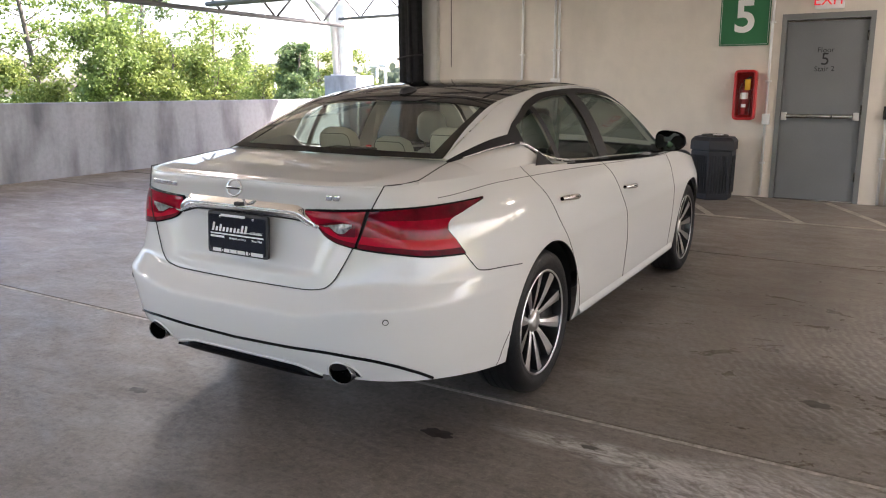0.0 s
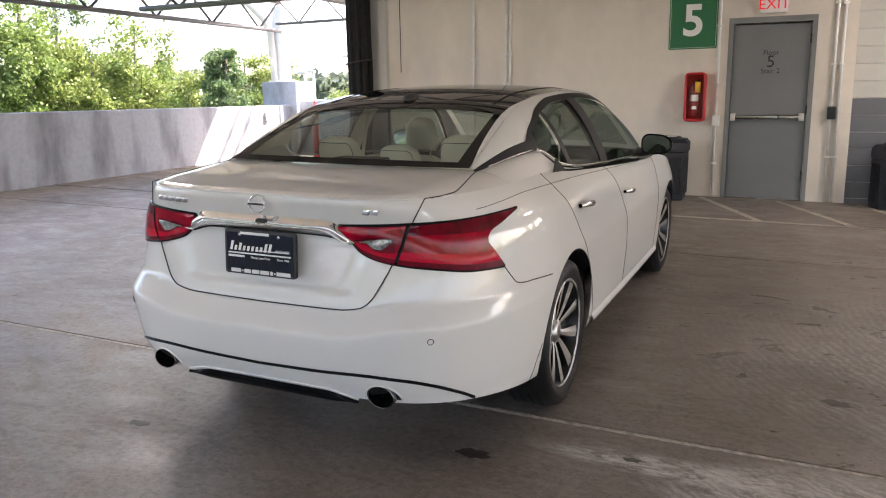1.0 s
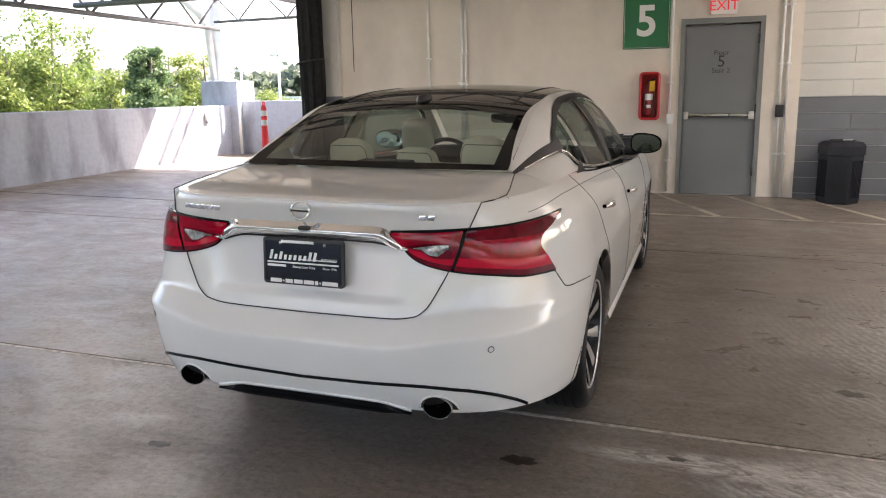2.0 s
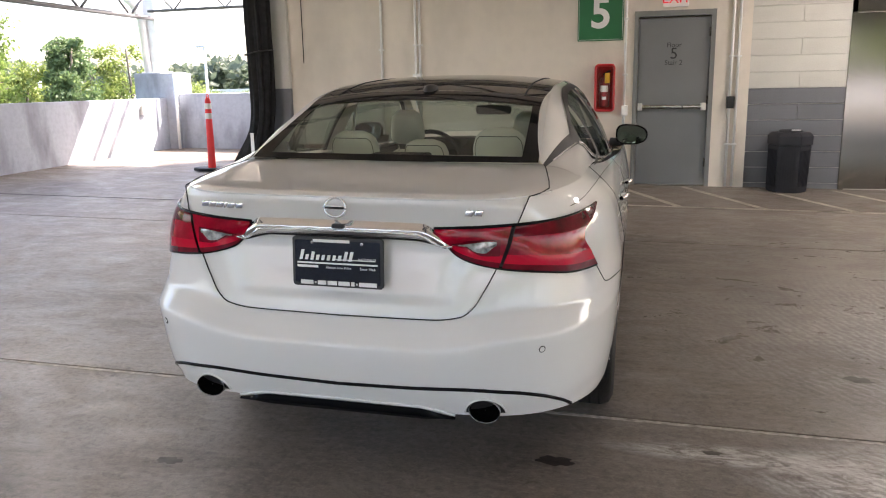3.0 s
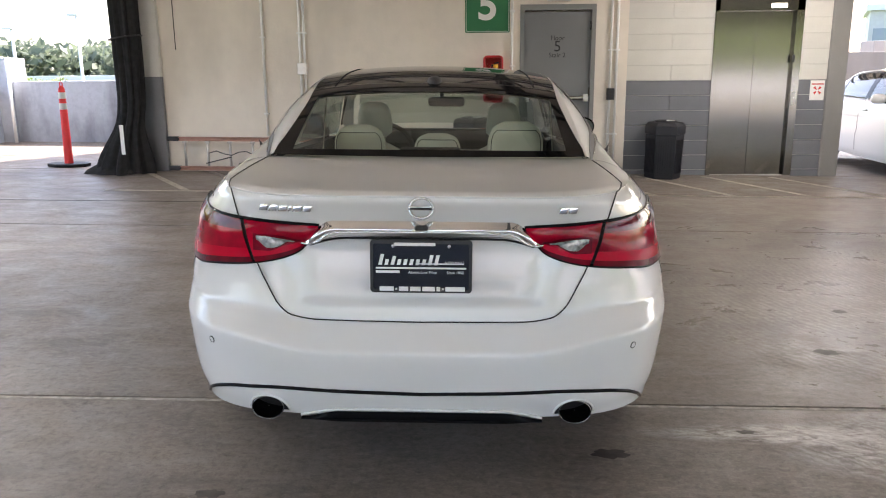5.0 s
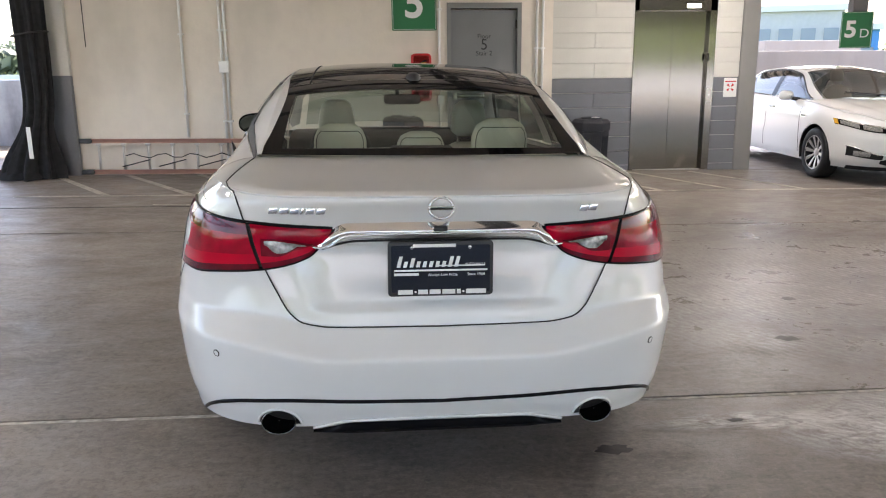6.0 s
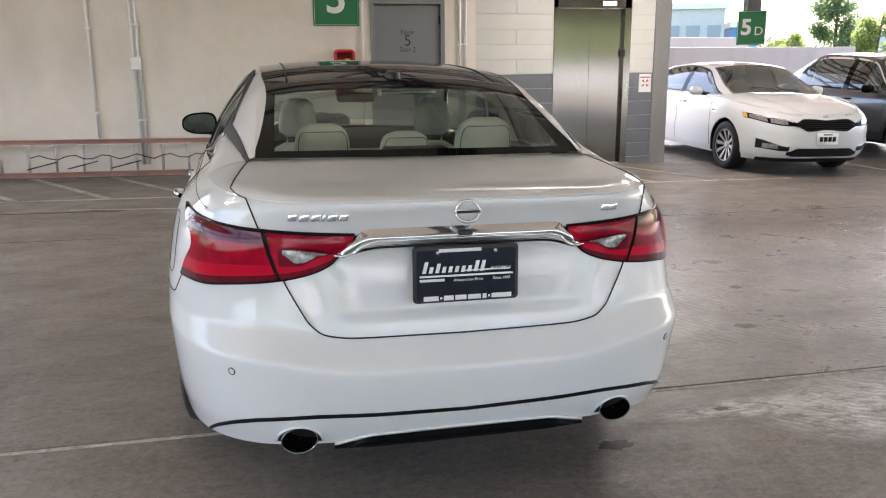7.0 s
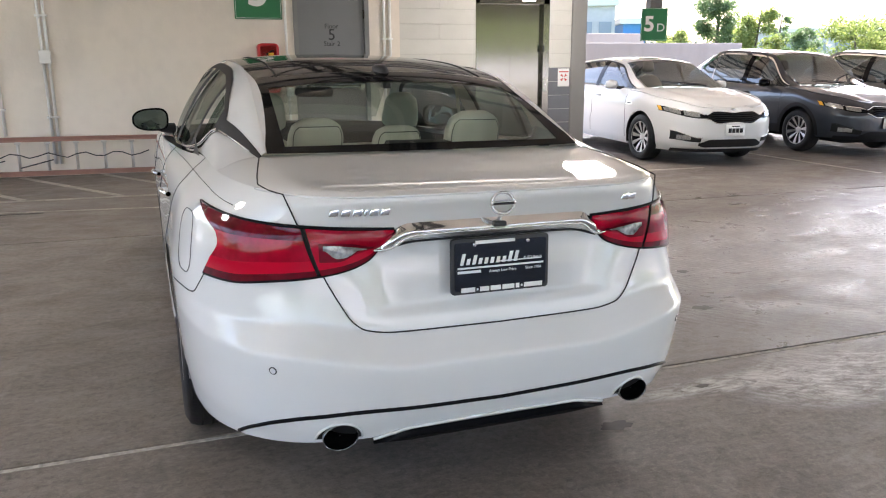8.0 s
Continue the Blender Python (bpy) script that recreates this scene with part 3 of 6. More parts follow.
def seat(parent, x, y, z, mat, tall=0.62, wide=0.50, rest=True, lean=16):
    """A car seat that faces +y, with its cushion, back and head restraint."""
    s = new("seat")
    s.parent = parent
    s.matrix_basis = pose(x, y, z)
    part("cushion", box((-wide / 2, 0, 0), (wide / 2, 0.52, 0.16), 0.05), mat, s)
    tilt = pose(0, 0.06, 0.12, lean, 0, 0)
    rows = []
    for t in np.linspace(0, 1, 12):
        w = wide / 2 * (0.92 + 0.10 * math.sin(math.pi * min(t * 1.3, 1)) - 0.30 * smooth(0.72, 1.0, t))
        zz = tall * t
        d = 0.075 * (1 - 0.25 * t)
        e = 1.0 if 0 < t < 1 else 0.55
        rows.append([tilt @ Vector((w * e * sgn_pow(math.cos(a), 0.55), d * e * sgn_pow(math.sin(a), 0.7), zz)) for a in (2 * math.pi * k / 24 for k in range(24))])
    bm = mesh()
    vs = add_grid(bm, rows, close=True)
    bm.faces.new(vs[0][::-1]), bm.faces.new(vs[-1])
    part("seat_back", bm, mat, s)
    if rest:
        for px in (-0.06, 0.06):
            part("post", tube([tilt @ Vector((px, 0, tall - 0.02)), tilt @ Vector((px, 0, tall + 0.08))], 0.007, 8), CHROME, s)
        rows = []
        for t in np.linspace(0, 1, 9):
            w, d = 0.108 * (1 - 0.22 * t), 0.055
            e = (1 - abs(2 * t - 1) ** 4) ** 0.5 * 0.35 + 0.65
            rows.append([tilt @ Vector((w * e * sgn_pow(math.cos(a), 0.5), d * e * sgn_pow(math.sin(a), 0.7) + 0.015, tall + 0.05 + 0.19 * t)) for a in (2 * math.pi * k / 24 for k in range(24))])
        bm = mesh()
        vs = add_grid(bm, rows, close=True)
        bm.faces.new(vs[0][::-1]), bm.faces.new(vs[-1])
        part("head_restraint", bm, mat, s)
    return s


def sgn_pow(v, p):
    return math.copysign(abs(v) ** p, v)


def curve_of(knots):
    return lambda t: float(spline(knots, t))


# ---- the white saloon ----
SALOON_TOP = [(0.0, 1.058), (0.9, 1.06), (1.25, 1.055), (1.55, 1.032), (2.05, 1.004), (3.2, 0.955), (3.6, 0.95), (4.2, 0.86), (4.9, 0.74)]


def deck_width(y):
    _, xs, ys = SALOON.lines(1.0565)
    k = int(np.argmax(xs))
    return float(np.interp(y, ys[:k + 1], xs[:k + 1]))


def lip_y(x):
    """Where the boot lid's edge lies at a distance from the middle."""
    _, xs, ys = SALOON.lines(1.0565)
    k = int(np.argmax(xs))
    return float(np.interp(abs(x), xs[:k + 1], ys[:k + 1]))


def deck_z(x, y):
    """Height of the boot lid's skin: a flat deck that rolls down to the wings and the tail's lip."""
    roll = float(0.035 + 0.125 * smooth(0.06, 0.45, y))
    t = max(min((deck_width(y) - abs(x)) / roll, (y - lip_y(x)) / 0.045, 1.0), 0.0)
    high = 1.0625 + 0.041 * min(max((y - 0.04) / 0.62, 0.0), 1.0)
    return 1.0578 + (high - 1.0578) * (1 - (1 - t) ** 2.2)


def white_saloon():
    car = thing("saloon_car", FALL.copy(), "pearl white four-door saloon with black glass roof parked on concrete", "car")
    sh = SALOON
    z_top = SALOON_TOP
    z_low = [(0.0, 0.325), (0.16, 0.312), (0.30, 0.295), (0.75, 0.245), (1.5, 0.235), (3.3, 0.225), (4.9, 0.24)]
    part("body", body_shell(sh, z_top, z_low, [(1.09, 0.338, 0.382), (3.866, 0.338, 0.382)]), PAINT, car, "pearl white painted lower body")

    cab = Cabin(
        belt_x=[(0.60, 0.612), (0.80, 0.652), (1.00, 0.690), (1.16, 0.712), (1.35, 0.770), (1.55, 0.806), (2.05, 0.828), (3.2, 0.80), (3.7, 0.76)],
        belt_z=[(0.60, 1.092), (0.80, 1.118), (1.00, 1.140), (1.16, 1.146), (1.35, 1.066), (1.55, 1.036), (2.05, 1.008), (3.2, 0.958), (3.7, 0.952)],
        edge_x=[(0.60, 0.600), (0.80, 0.592), (1.00, 0.582), (1.30, 0.566), (1.7, 0.560), (2.5, 0.560), (2.8, 0.58), (3.7, 0.70)],
        edge_z=[(0.60, 1.094), (0.80, 1.172), (1.00, 1.246), (1.30, 1.336), (1.7, 1.388), (2.2, 1.404), (2.6, 1.388), (2.9, 1.325), (3.7, 0.955)],
        top_z=[(0.60, 1.082), (0.80, 1.184), (1.00, 1.272), (1.30, 1.372), (1.7, 1.424), (2.2, 1.440), (2.6, 1.424), (2.9, 1.36), (3.7, 0.985)])

    # boot lid and rear shoulders: one skin from the tail's lip to the rear window and on along the doors
    wide = deck_width(0.70)
    rows = []
    for t in np.linspace(-1, 1, 121):
        x = wide * math.copysign(1 - (1 - abs(t)) ** 1.5, t)
        rows.append([Vector((x, y, deck_z(x, y))) for k in range(49) for y in (lip_y(x) + (0.70 - lip_y(x)) * (k / 48) ** 1.6,)])
    part("boot_lid", grid(rows), PAINT, car)
    for sign in (1, -1):
        rows = []
        for y in np.linspace(0.68, 1.66, 40):
            zr = float(spline(SALOON_TOP, y)) - 0.0005
            xr = sh.at(sh.arc_at_y(y, zr), zr).x
            xb, zb = float(spline(cab.belt_x, y)) - 0.015, float(spline(cab.belt_z, y))
            rows.append([Vector((sign * (xr + (xb - xr) * t), y, zr + (zb - zr) * (1 - (1 - t) ** 2.2))) for t in np.linspace(0, 1, 12)])
        part("rear_shoulder", grid(rows, flip=sign < 0), PAINT, car)
    part("lid_lip", tube([sh.at(a, 1.0555) for a in np.linspace(-0.80, 0.80, 90)], 0.0042, 8), PAINT, car)
    # bonnet, cowl and floor of the cabin
    part("bonnet", grid(lid(sh, z_top, 3.55, 4.78, lambda x, w, y, z: z + 0.035 * (1 - (abs(x) / max(w, 1e-6)) ** 3), 30, 30)), PAINT, car)
    for sign in (1, -1):
        part("cowl", grid([[Vector((sign * float(spline([(2.9, 0.86), (3.7, 0.86)], y)), y, float(spline(z_top, y)))), Vector((sign * (float(spline(cab.belt_x, y)) - 0.02), y, float(spline(cab.belt_z, y))))] for y in np.linspace(2.9, 3.7, 12)]), PAINT, car)

    # roof: black glass, white rails
    part("rear_window", grid(top_patch(cab, 0.655, 1.20, -0.90, 0.90)), TINTED, car, "tinted rear window").visible_shadow = False
    band = grid(top_patch(cab, lambda x: 0.648, lambda x: 0.690, -0.995, 0.995, 3, 40, 0.003))
    add_grid(band, top_patch(cab, 1.16, 1.285, -0.995, 0.995, 6, 40, 0.003))
    for sign in (1, -1):
        add_grid(band, top_patch(cab, 0.690, 1.16, *sorted((sign * 0.885, sign * 0.995)), 16, 4, 0.003))
    part("window_border", band, GLOSS, car, "black ceramic border of the rear window")
    part("glass_roof", grid(top_patch(cab, 1.29, 2.66, -0.985, 0.985, 30, 30, 0.003)), GLOSS, car, "black glass panorama roof")
    for x in (-0.80, 0.80):
        part("roof_seam", tube([cab.top(y, x, 0.004) for y in np.linspace(1.29, 2.6, 20)], 0.003, 6), SEAM, car)
    part("windscreen", grid(top_patch(cab, 2.72, 3.62, -0.93, 0.93, 20, 20)), SCREEN, car).visible_shadow = False
    part("header", grid(top_patch(cab, 2.655, 2.73, -0.99, 0.99, 3, 20, 0.002)), GLOSS, car)
    fin = [[Vector((0.035 * math.cos(a) * e, 1.325 + 0.075 * math.sin(a) * e, 1.366 + 0.036 * h)) for a in (2 * math.pi * k / 20 for k in range(20))] for e, h in ((1.0, 0.0), (0.98, 0.35), (0.8, 0.75), (0.4, 0.97), (0.02, 1.0))]
    part("antenna_fin", grid(fin, close=True), BLACK, car)

    head = curve_of([(1.10, 0.14), (1.22, 0.42), (1.45, 0.72), (1.75, 0.82), (2.3, 0.83), (2.7, 0.80), (3.0, 0.76), (3.25, 0.58), (3.42, 0.3)])
    sill = curve_of([(1.10, 0.09), (1.18, 0.05), (1.3, 0.03), (3.5, 0.03)])
    for sign in (1, -1):
        # white rail and rear pillar above the dark window line
        rail = grid(side_patch(cab, 1.10, 3.60, lambda y: min(head(y) + 0.09, 0.99), 1.02, sign, 50, 6), flip=sign < 0)
        add_grid(rail, side_patch(cab, 0.66, 1.10, lambda y: float(spline([(0.66, 0.42), (0.74, 0.37), (0.86, 0.33), (1.10, 0.24)], y)), 1.0, sign, 14, 8), flip=sign < 0)
        edge = [(0.685, 0.997), (0.72, 0.990), (0.80, 0.972), (0.95, 0.952), (1.1, 0.944), (1.3, 0.962), (1.5, 0.985), (2.6, 0.99)]
        add_grid(rail, [[cab.top(y, sign * (float(spline(edge, y)) + (1.0 - float(spline(edge, y))) * q), 0.006) for q in np.linspace(0, 1, 7)] for y in np.r_[np.linspace(0.685, 1.3, 40), np.linspace(1.35, 2.6, 20)]], flip=sign > 0)
        part("roof_rail", rail, PAINT, car)
        black = grid(side_patch(cab, 0.645, 1.12, 0.0, lambda y: float(spline([(0.645, 0.44), (0.74, 0.38), (0.86, 0.34), (1.12, 0.25)], y)), sign, 14, 4, 0.003), flip=sign < 0)
        add_grid(black, side_patch(cab, 1.10, 3.45, head, lambda y: min(head(y) + 0.11, 1.0), sign, 50, 3, 0.004), flip=sign < 0)
        add_grid(black, side_patch(cab, 1.98, 2.13, 0.0, lambda y: head(y) + 0.02, sign, 4, 8, 0.005), flip=sign < 0)
        add_grid(black, side_patch(cab, 1.08, 1.20, 0.0, lambda y: head(y) + 0.05, sign, 6, 4, 0.005), flip=sign < 0)
        add_grid(black, side_patch(cab, 1.43, 1.475, 0.0, lambda y: head(y) + 0.02, sign, 2, 8, 0.005), flip=sign < 0)
        part("window_trim", black, TRIMBLACK, car, "satin black window trim and pillar")
        for name, y0, y1 in (("quarter_window", 1.18, 1.45), ("rear_door_window", 1.46, 2.0), ("front_door_window", 2.10, 3.40)):
            part(name, grid(flat_glass(side_patch(cab, y0, y1, sill, head, sign, 20, 8), 0.975 if name == "quarter_window" else 0.995), flip=sign > 0), SIDEGLASS, car).visible_shadow = False
        part("belt_strip", tube([cab.side(y, 0.02, sign, 0.006) for y in np.linspace(1.16, 3.3, 40)], 0.006, 8), CHROME, car, "thin chrome strip along the belt line")
        part("pillar_strip", tube([cab.side(y, 0.03, sign, 0.005) for y in np.linspace(0.74, 1.12, 14)], 0.0032, 8), CHROME, car)
    return car, sh, cab


saloon, shell_, cabin_ = white_saloon()


def wheel_well(car, y, z, r, inner=0.58, outer=0.885):
    for sign in (1, -1):
        angles = np.linspace(math.radians(-16), math.radians(196), 40)
        rows = [[Vector((sign * x, y + r * math.cos(a), z + r * math.sin(a))) for x in (inner, outer)] for a in angles]
        bm = grid(rows)
        ring = [Vector((sign * inner, y + r * math.cos(a), z + r * math.sin(a))) for a in angles]
        bm.faces.new([bm.verts.new(p) for p in ring])
        part("wheel_arch_liner", bm, TRIMBLACK, car)


def saloon_details(car, sh, cab):
    line = lambda name, pts, r, mat=SEAM: part(name, tube(pts, r, 6), mat, car)  # noqa: E731
    arc_y = sh.arc_at_y
    # running gear
    for x in (0.793, -0.793):
        for y in (1.065, 3.845):
            wheel(car, x, y, 0.338, 1 if x > 0 else -1, 5, MACHINED, DARKALLOY, 0.222, rim=0.725, twist=0.35 if y < 2 else 0.1)
    for y in (1.09, 3.866):
        wheel_well(car, y, 0.338, 0.380)
    part("underbody", box((-0.60, 0.50, 0.235), (0.60, 4.6, 0.42), 0.04), TRIMBLACK, car)
    part("bumper_underside", box((-0.60, 0.14, 0.338), (0.60, 0.7, 0.50), 0.03), TRIMBLACK, car)
    part("rear_silencer", box((-0.48, 0.50, 0.262), (0.48, 0.78, 0.35), 0.04), SOOT, car)

    # lamps: the outer one on the wing, the inner one on the boot lid
    top = curve_of([(0.325, 0.955), (0.45, 0.960), (0.60, 0.967), (0.80, 0.969), (0.95, 0.972), (1.11, 0.981)])
    low = curve_of([(0.325, 0.951), (0.36, 0.905), (0.40, 0.866), (0.46, 0.845), (0.54, 0.829), (0.69, 0.811), (0.83, 0.793), (0.985, 0.788)])
    cut = lambda z: 0.548 + 0.30 * (z - 0.86)  # noqa: E731  the lid's edge, leaning outwards as it climbs
    inner_edge = curve_of([(0.788, 0.985), (0.840, 0.935), (0.897, 0.888), (0.925, 0.905), (0.950, 0.985), (0.978, 1.11)])
    for s in (1, -1):
        def area(a0, a1, lo, hi, off, n=16, m=10, bulge=0.0):
            return grid([[sh.out(s * a, l + (h - l) * j / m, off + bulge * math.sin(math.pi * j / m)) for j in range(m + 1)]
                         for a in np.linspace(a0, a1, n + 1) for l, h in ((lo(a), hi(a)),)], flip=s < 0)

        lamp = new("tail_lamp")
        lamp.parent = car
        tagged(lamp, "dark red wraparound tail lamp")
        # outer lens, row by row between the lid's edge and its boomerang end
        rows = []
        for t in np.linspace(0, 1, 25):
            row = []
            for k in range(25):
                f = k / 24
                z0, z1 = low(0.60), top(0.60)
                zz = z0 + (z1 - z0) * t
                end = inner_edge(0.788 + (0.981 - 0.788) * t)
                a = (cut(zz) + 0.012) * (1 - f) + end * f
                zl, zh = low(min(a, 0.985)), top(a)
                row.append(sh.out(s * a, zl + (zh - zl) * t, 0.008 + 0.006 * math.sin(math.pi * t)))
            rows.append(row)
        part("lens_foot", grid(rows[:4], flip=s > 0), LENS_DEEP, lamp)
        part("light_strip", grid(rows[3:9], flip=s > 0), LENS_BRIGHT, lamp, "bright red strip along the lamp's foot")
        part("outer_lens", grid(rows[8:19], flip=s > 0), LENS_RED, lamp, "glossy red lens on the wing")
        part("lens_head", grid(rows[18:], flip=s > 0), LENS_DEEP, lamp)
        part("lamp_housing", area(0.332, 0.90, lambda a: low(a) + 0.001, lambda a: top(a) - 0.001, 0.0035, 40, 8), SEAM, lamp)
        rows = []
        for t in np.linspace(0, 1, 17):
            row = []
            for f in np.linspace(0, 1, 25):
                zz = low(0.52) + (top(0.52) - low(0.52)) * t
                a = 0.328 * (1 - f) + (cut(zz) - 0.002) * f
                row.append(sh.out(s * a, low(a) + (top(a) - low(a)) * t, 0.009 + 0.005 * math.sin(math.pi * t)))
            rows.append(row)
        part("lens_foot", grid(rows[:3], flip=s > 0), LENS_DEEP, lamp)
        part("light_strip", grid(rows[2:6], flip=s > 0), LENS_BRIGHT, lamp)
        part("inner_lens", grid(rows[5:], flip=s > 0), LENS_RED, lamp, "red lens on the boot lid")
        part("reverse_surround", area(0.385, 0.540, lambda a: 0.912 - 0.044 * smooth(0.385, 0.49, a), lambda a: 0.917 + 0.006 * smooth(0.385, 0.45, a), 0.0150, 16, 6, 0.0012), LENS_DEEP, lamp)
        part("reverse_lens", area(0.406, 0.528, lambda a: 0.911 - 0.033 * smooth(0.40, 0.478, a) + 0.026 * smooth(0.490, 0.530, a), lambda a: 0.914 + 0.003 * smooth(0.406, 0.44, a), 0.0168, 20, 6, 0.0015), LENS_CLEAR, lamp, "clear reversing lens")
        edge = [(0.325, 0.953), (0.36, 0.905), (0.40, 0.866), (0.46, 0.845), (0.54, 0.829), (0.69, 0.811), (0.83, 0.793), (0.985, 0.787), (0.935, 0.840), (0.888, 0.897), (0.905, 0.925), (0.985, 0.950), (1.11, 0.978), (0.95, 0.974), (0.80, 0.971), (0.60, 0.969), (0.45, 0.962), (0.325, 0.955)]
        part("lamp_rim", tube(shell_line(sh, [(s * a, z) for a, z in edge], 150, 0.003), 0.0062, 6), GLOSS, lamp, "black rim round the tail lamp")

    # boot lid's gap, from the deck down between the lamps and under the plate
    gap = [(0.62, 1.02), (0.606, 0.985), (0.585, 0.955), (0.560, 0.90), (0.532, 0.828), (0.497, 0.758), (0.460, 0.697), (0.418, 0.665), (0.33, 0.651), (0.0, 0.646)]
    pts = shell_line(sh, gap, 80, 0.006)
    for s in (1, -1):
        on_deck = [Vector((s * x, y, deck_z(x, y) + 0.0005)) for x, y in ((0.622, 0.655), (0.64, 0.55), (0.662, 0.42), (0.672, 0.335), (0.655, 0.26), (0.638, 0.205), (0.625, 0.175))]
        line("lid_gap", on_deck + [Vector((s * p.x, p.y, p.z)) for p in pts[4:]], 0.0023)
        arch = [(0.985, 0.788), (1.03, 0.745), (1.075, 0.712), (1.13, 0.703), (1.20, 0.699), (1.39, 0.682)]
        line("bumper_gap", shell_line(sh, [(s * a, z) for a, z in arch], 40, 0.0), 0.0022)
        line("door_gap", [sh.out(arc_y(y, z, s), z, 0.0006) for y, z in dense(((1.05, 1.058), (1.055, 1.03), (1.08, 0.97), (1.125, 0.91), (1.22, 0.78), (1.34, 0.64), (1.44, 0.5), (1.50, 0.4), (1.54, 0.29)))], 0.0014)
        line("door_gap", [sh.out(arc_y(y, z, s), z, 0.0006) for y, z in dense(((1.99, 1.0), (2.02, 0.96), (2.14, 0.8), (2.22, 0.66), (2.255, 0.5), (2.26, 0.29)))], 0.0014)
        line("door_gap", [sh.out(arc_y(y, z, s), z, 0.0006) for y, z in dense(((3.22, 0.95), (3.29, 0.8), (3.32, 0.6), (3.30, 0.29)))], 0.0014)
        # dark tube draws in the shading where the shoulder creases
        line("crease_shade_line", [sh.out(arc_y(y, z, s), z, 0.0004) for y, z in zip(np.linspace(0.36, 3.2, 50), spline([(0.36, 1.0), (0.75, 1.020), (1.13, 1.014), (1.46, 1.006), (1.93, 0.990), (3.2, 0.945)], np.linspace(0.36, 3.2, 50)))], 0.0012)
        line("bumper_edge", [sh.out(arc_y(y, z, s), z, 0.0) for y, z in dense(((0.70, 0.40), (0.665, 0.34), (0.640, 0.26)))], 0.0020)
        # sill
        part("sill", grid([[sh.out(arc_y(y, z, s), z, 0.016 * math.sin(math.pi * j / 6)) for j in range(7) for z in (0.232 + 0.011 * j,)] for y in np.linspace(1.53, 3.42, 30)], flip=s < 0), PAINT, car)
        # handles
        for y0, z in ((1.235, 0.893), (2.165, 0.843)):
            h = new("door_handle")
            h.parent = car
            tagged(h, "chrome door handle")
            rows = []
            for t in np.linspace(0, 1, 11):
                c = sh.out(arc_y(y0 + 0.205 * t, z - 0.014 * t, s), z - 0.014 * t, 0.012 + 0.026 * math.sin(math.pi * t) ** 0.6)
                rows.append([c + Vector((s * 0.010 * math.cos(b), 0, 0.015 * math.sin(b) * (0.65 + 0.35 * math.sin(math.pi * t)))) for b in (2 * math.pi * k / 12 for k in range(12))])
            part("grip", grid(rows, close=True), CHROME, h)
            part("recess", grid([[sh.out(arc_y(y0 + 0.04 + 0.10 * u, z - 0.007 + v, s), z - 0.007 + v, 0.0015) for u in np.linspace(0, 1, 7)] for v in np.linspace(-0.022, 0.022, 5)]), PAINT, h)
        # door mirror
        mir = new("door_mirror")
        mir.parent = car
        tagged(mir, "white door mirror with black housing")
        rows = []
        for t, w, hgt in ((0.0, 0.94, 0.94), (0.03, 1.0, 1.0), (0.25, 0.98, 0.97), (0.6, 0.82, 0.8), (0.85, 0.5, 0.5), (1.0, 0.1, 0.1)):
            rows.append([Vector((s * (0.935 + 0.105 * w * sgn_pow(math.cos(b), 0.7)), 3.075 + 0.15 * t - 0.22 * 0.105 * w * sgn_pow(math.cos(b), 0.7), 1.047 + (0.068 - 0.012 * math.cos(b)) * hgt * sgn_pow(math.sin(b), 0.75))) for b in (2 * math.pi * k / 28 for k in range(28))])
        part("housing", grid(rows, close=True), GLOSS, mir)
        rows = [[Vector((s * (0.935 + 0.094 * e * sgn_pow(math.cos(b), 0.7)), 3.070 + 0.004 * (1 - e) - 0.26 * 0.094 * e * sgn_pow(math.cos(b), 0.7), 1.047 + (0.058 - 0.010 * math.cos(b)) * e * sgn_pow(math.sin(b), 0.75))) for b in (2 * math.pi * k / 28 for k in range(28))] for e in (1.0, 0.5, 0.02)]
        part("mirror_glass", grid(rows, close=True), MIRROR, mir)
        part("arm", tube([Vector((s * 0.80, 3.16, 0.985)), Vector((s * 0.86, 3.14, 0.99)), Vector((s * 0.92, 3.12, 1.01))], [0.035, 0.028, 0.024], 10), BLACK, mir)
        part("indicator", grid([[Vector((s * (1.03 + 0.012 * math.sin(b)), 3.09 + 0.02 * u, 1.03 + 0.012 * math.cos(b))) for b in np.linspace(0, math.pi, 6)] for u in (0, 1)]), LENS_CLEAR, mir)
        # parking sensor and fog of small parts
        for a in (0.706,):
            c, nrm = sh.out(s * a, 0.572, 0.001), sh.normal(s * a, 0.572)
            side = nrm.cross(Vector((0, 0, 1))).normalized()
            upv = side.cross(nrm)
            ring = [c + (side * math.cos(b) + upv * math.sin(b)) * 0.0105 for b in (2 * math.pi * k / 18 for k in range(19))]
            sensor = part("parking_sensor", tube(ring, 0.0018, 5, cap=False), SEAM, car)
            disc = mesh()
            disc.faces.new([disc.verts.new(p + nrm * 0.0008) for p in ring[:-1]])
            part("sensor_face", disc, PAINT, sensor)
        # tail pipes in their cut-outs
        pipe = new("tail_pipe")
        pipe.parent = car
        tagged(pipe, "chrome oval tail pipe, inside black with soot and painted shade")
        cx, cz = s * 0.505, 0.350
        oval = lambda y, w, h: [Vector((cx + w * math.cos(b), y, cz + h * math.sin(b))) for b in (2 * math.pi * k / 36 for k in range(36))]  # noqa: E731
        part("tip", grid([oval(0.30, 0.046, 0.033), oval(0.08, 0.0515, 0.0385), oval(0.045, 0.0540, 0.0410), oval(0.041, 0.0528, 0.0398), oval(0.044, 0.0512, 0.0384)], close=True), DARKCHROME, pipe)
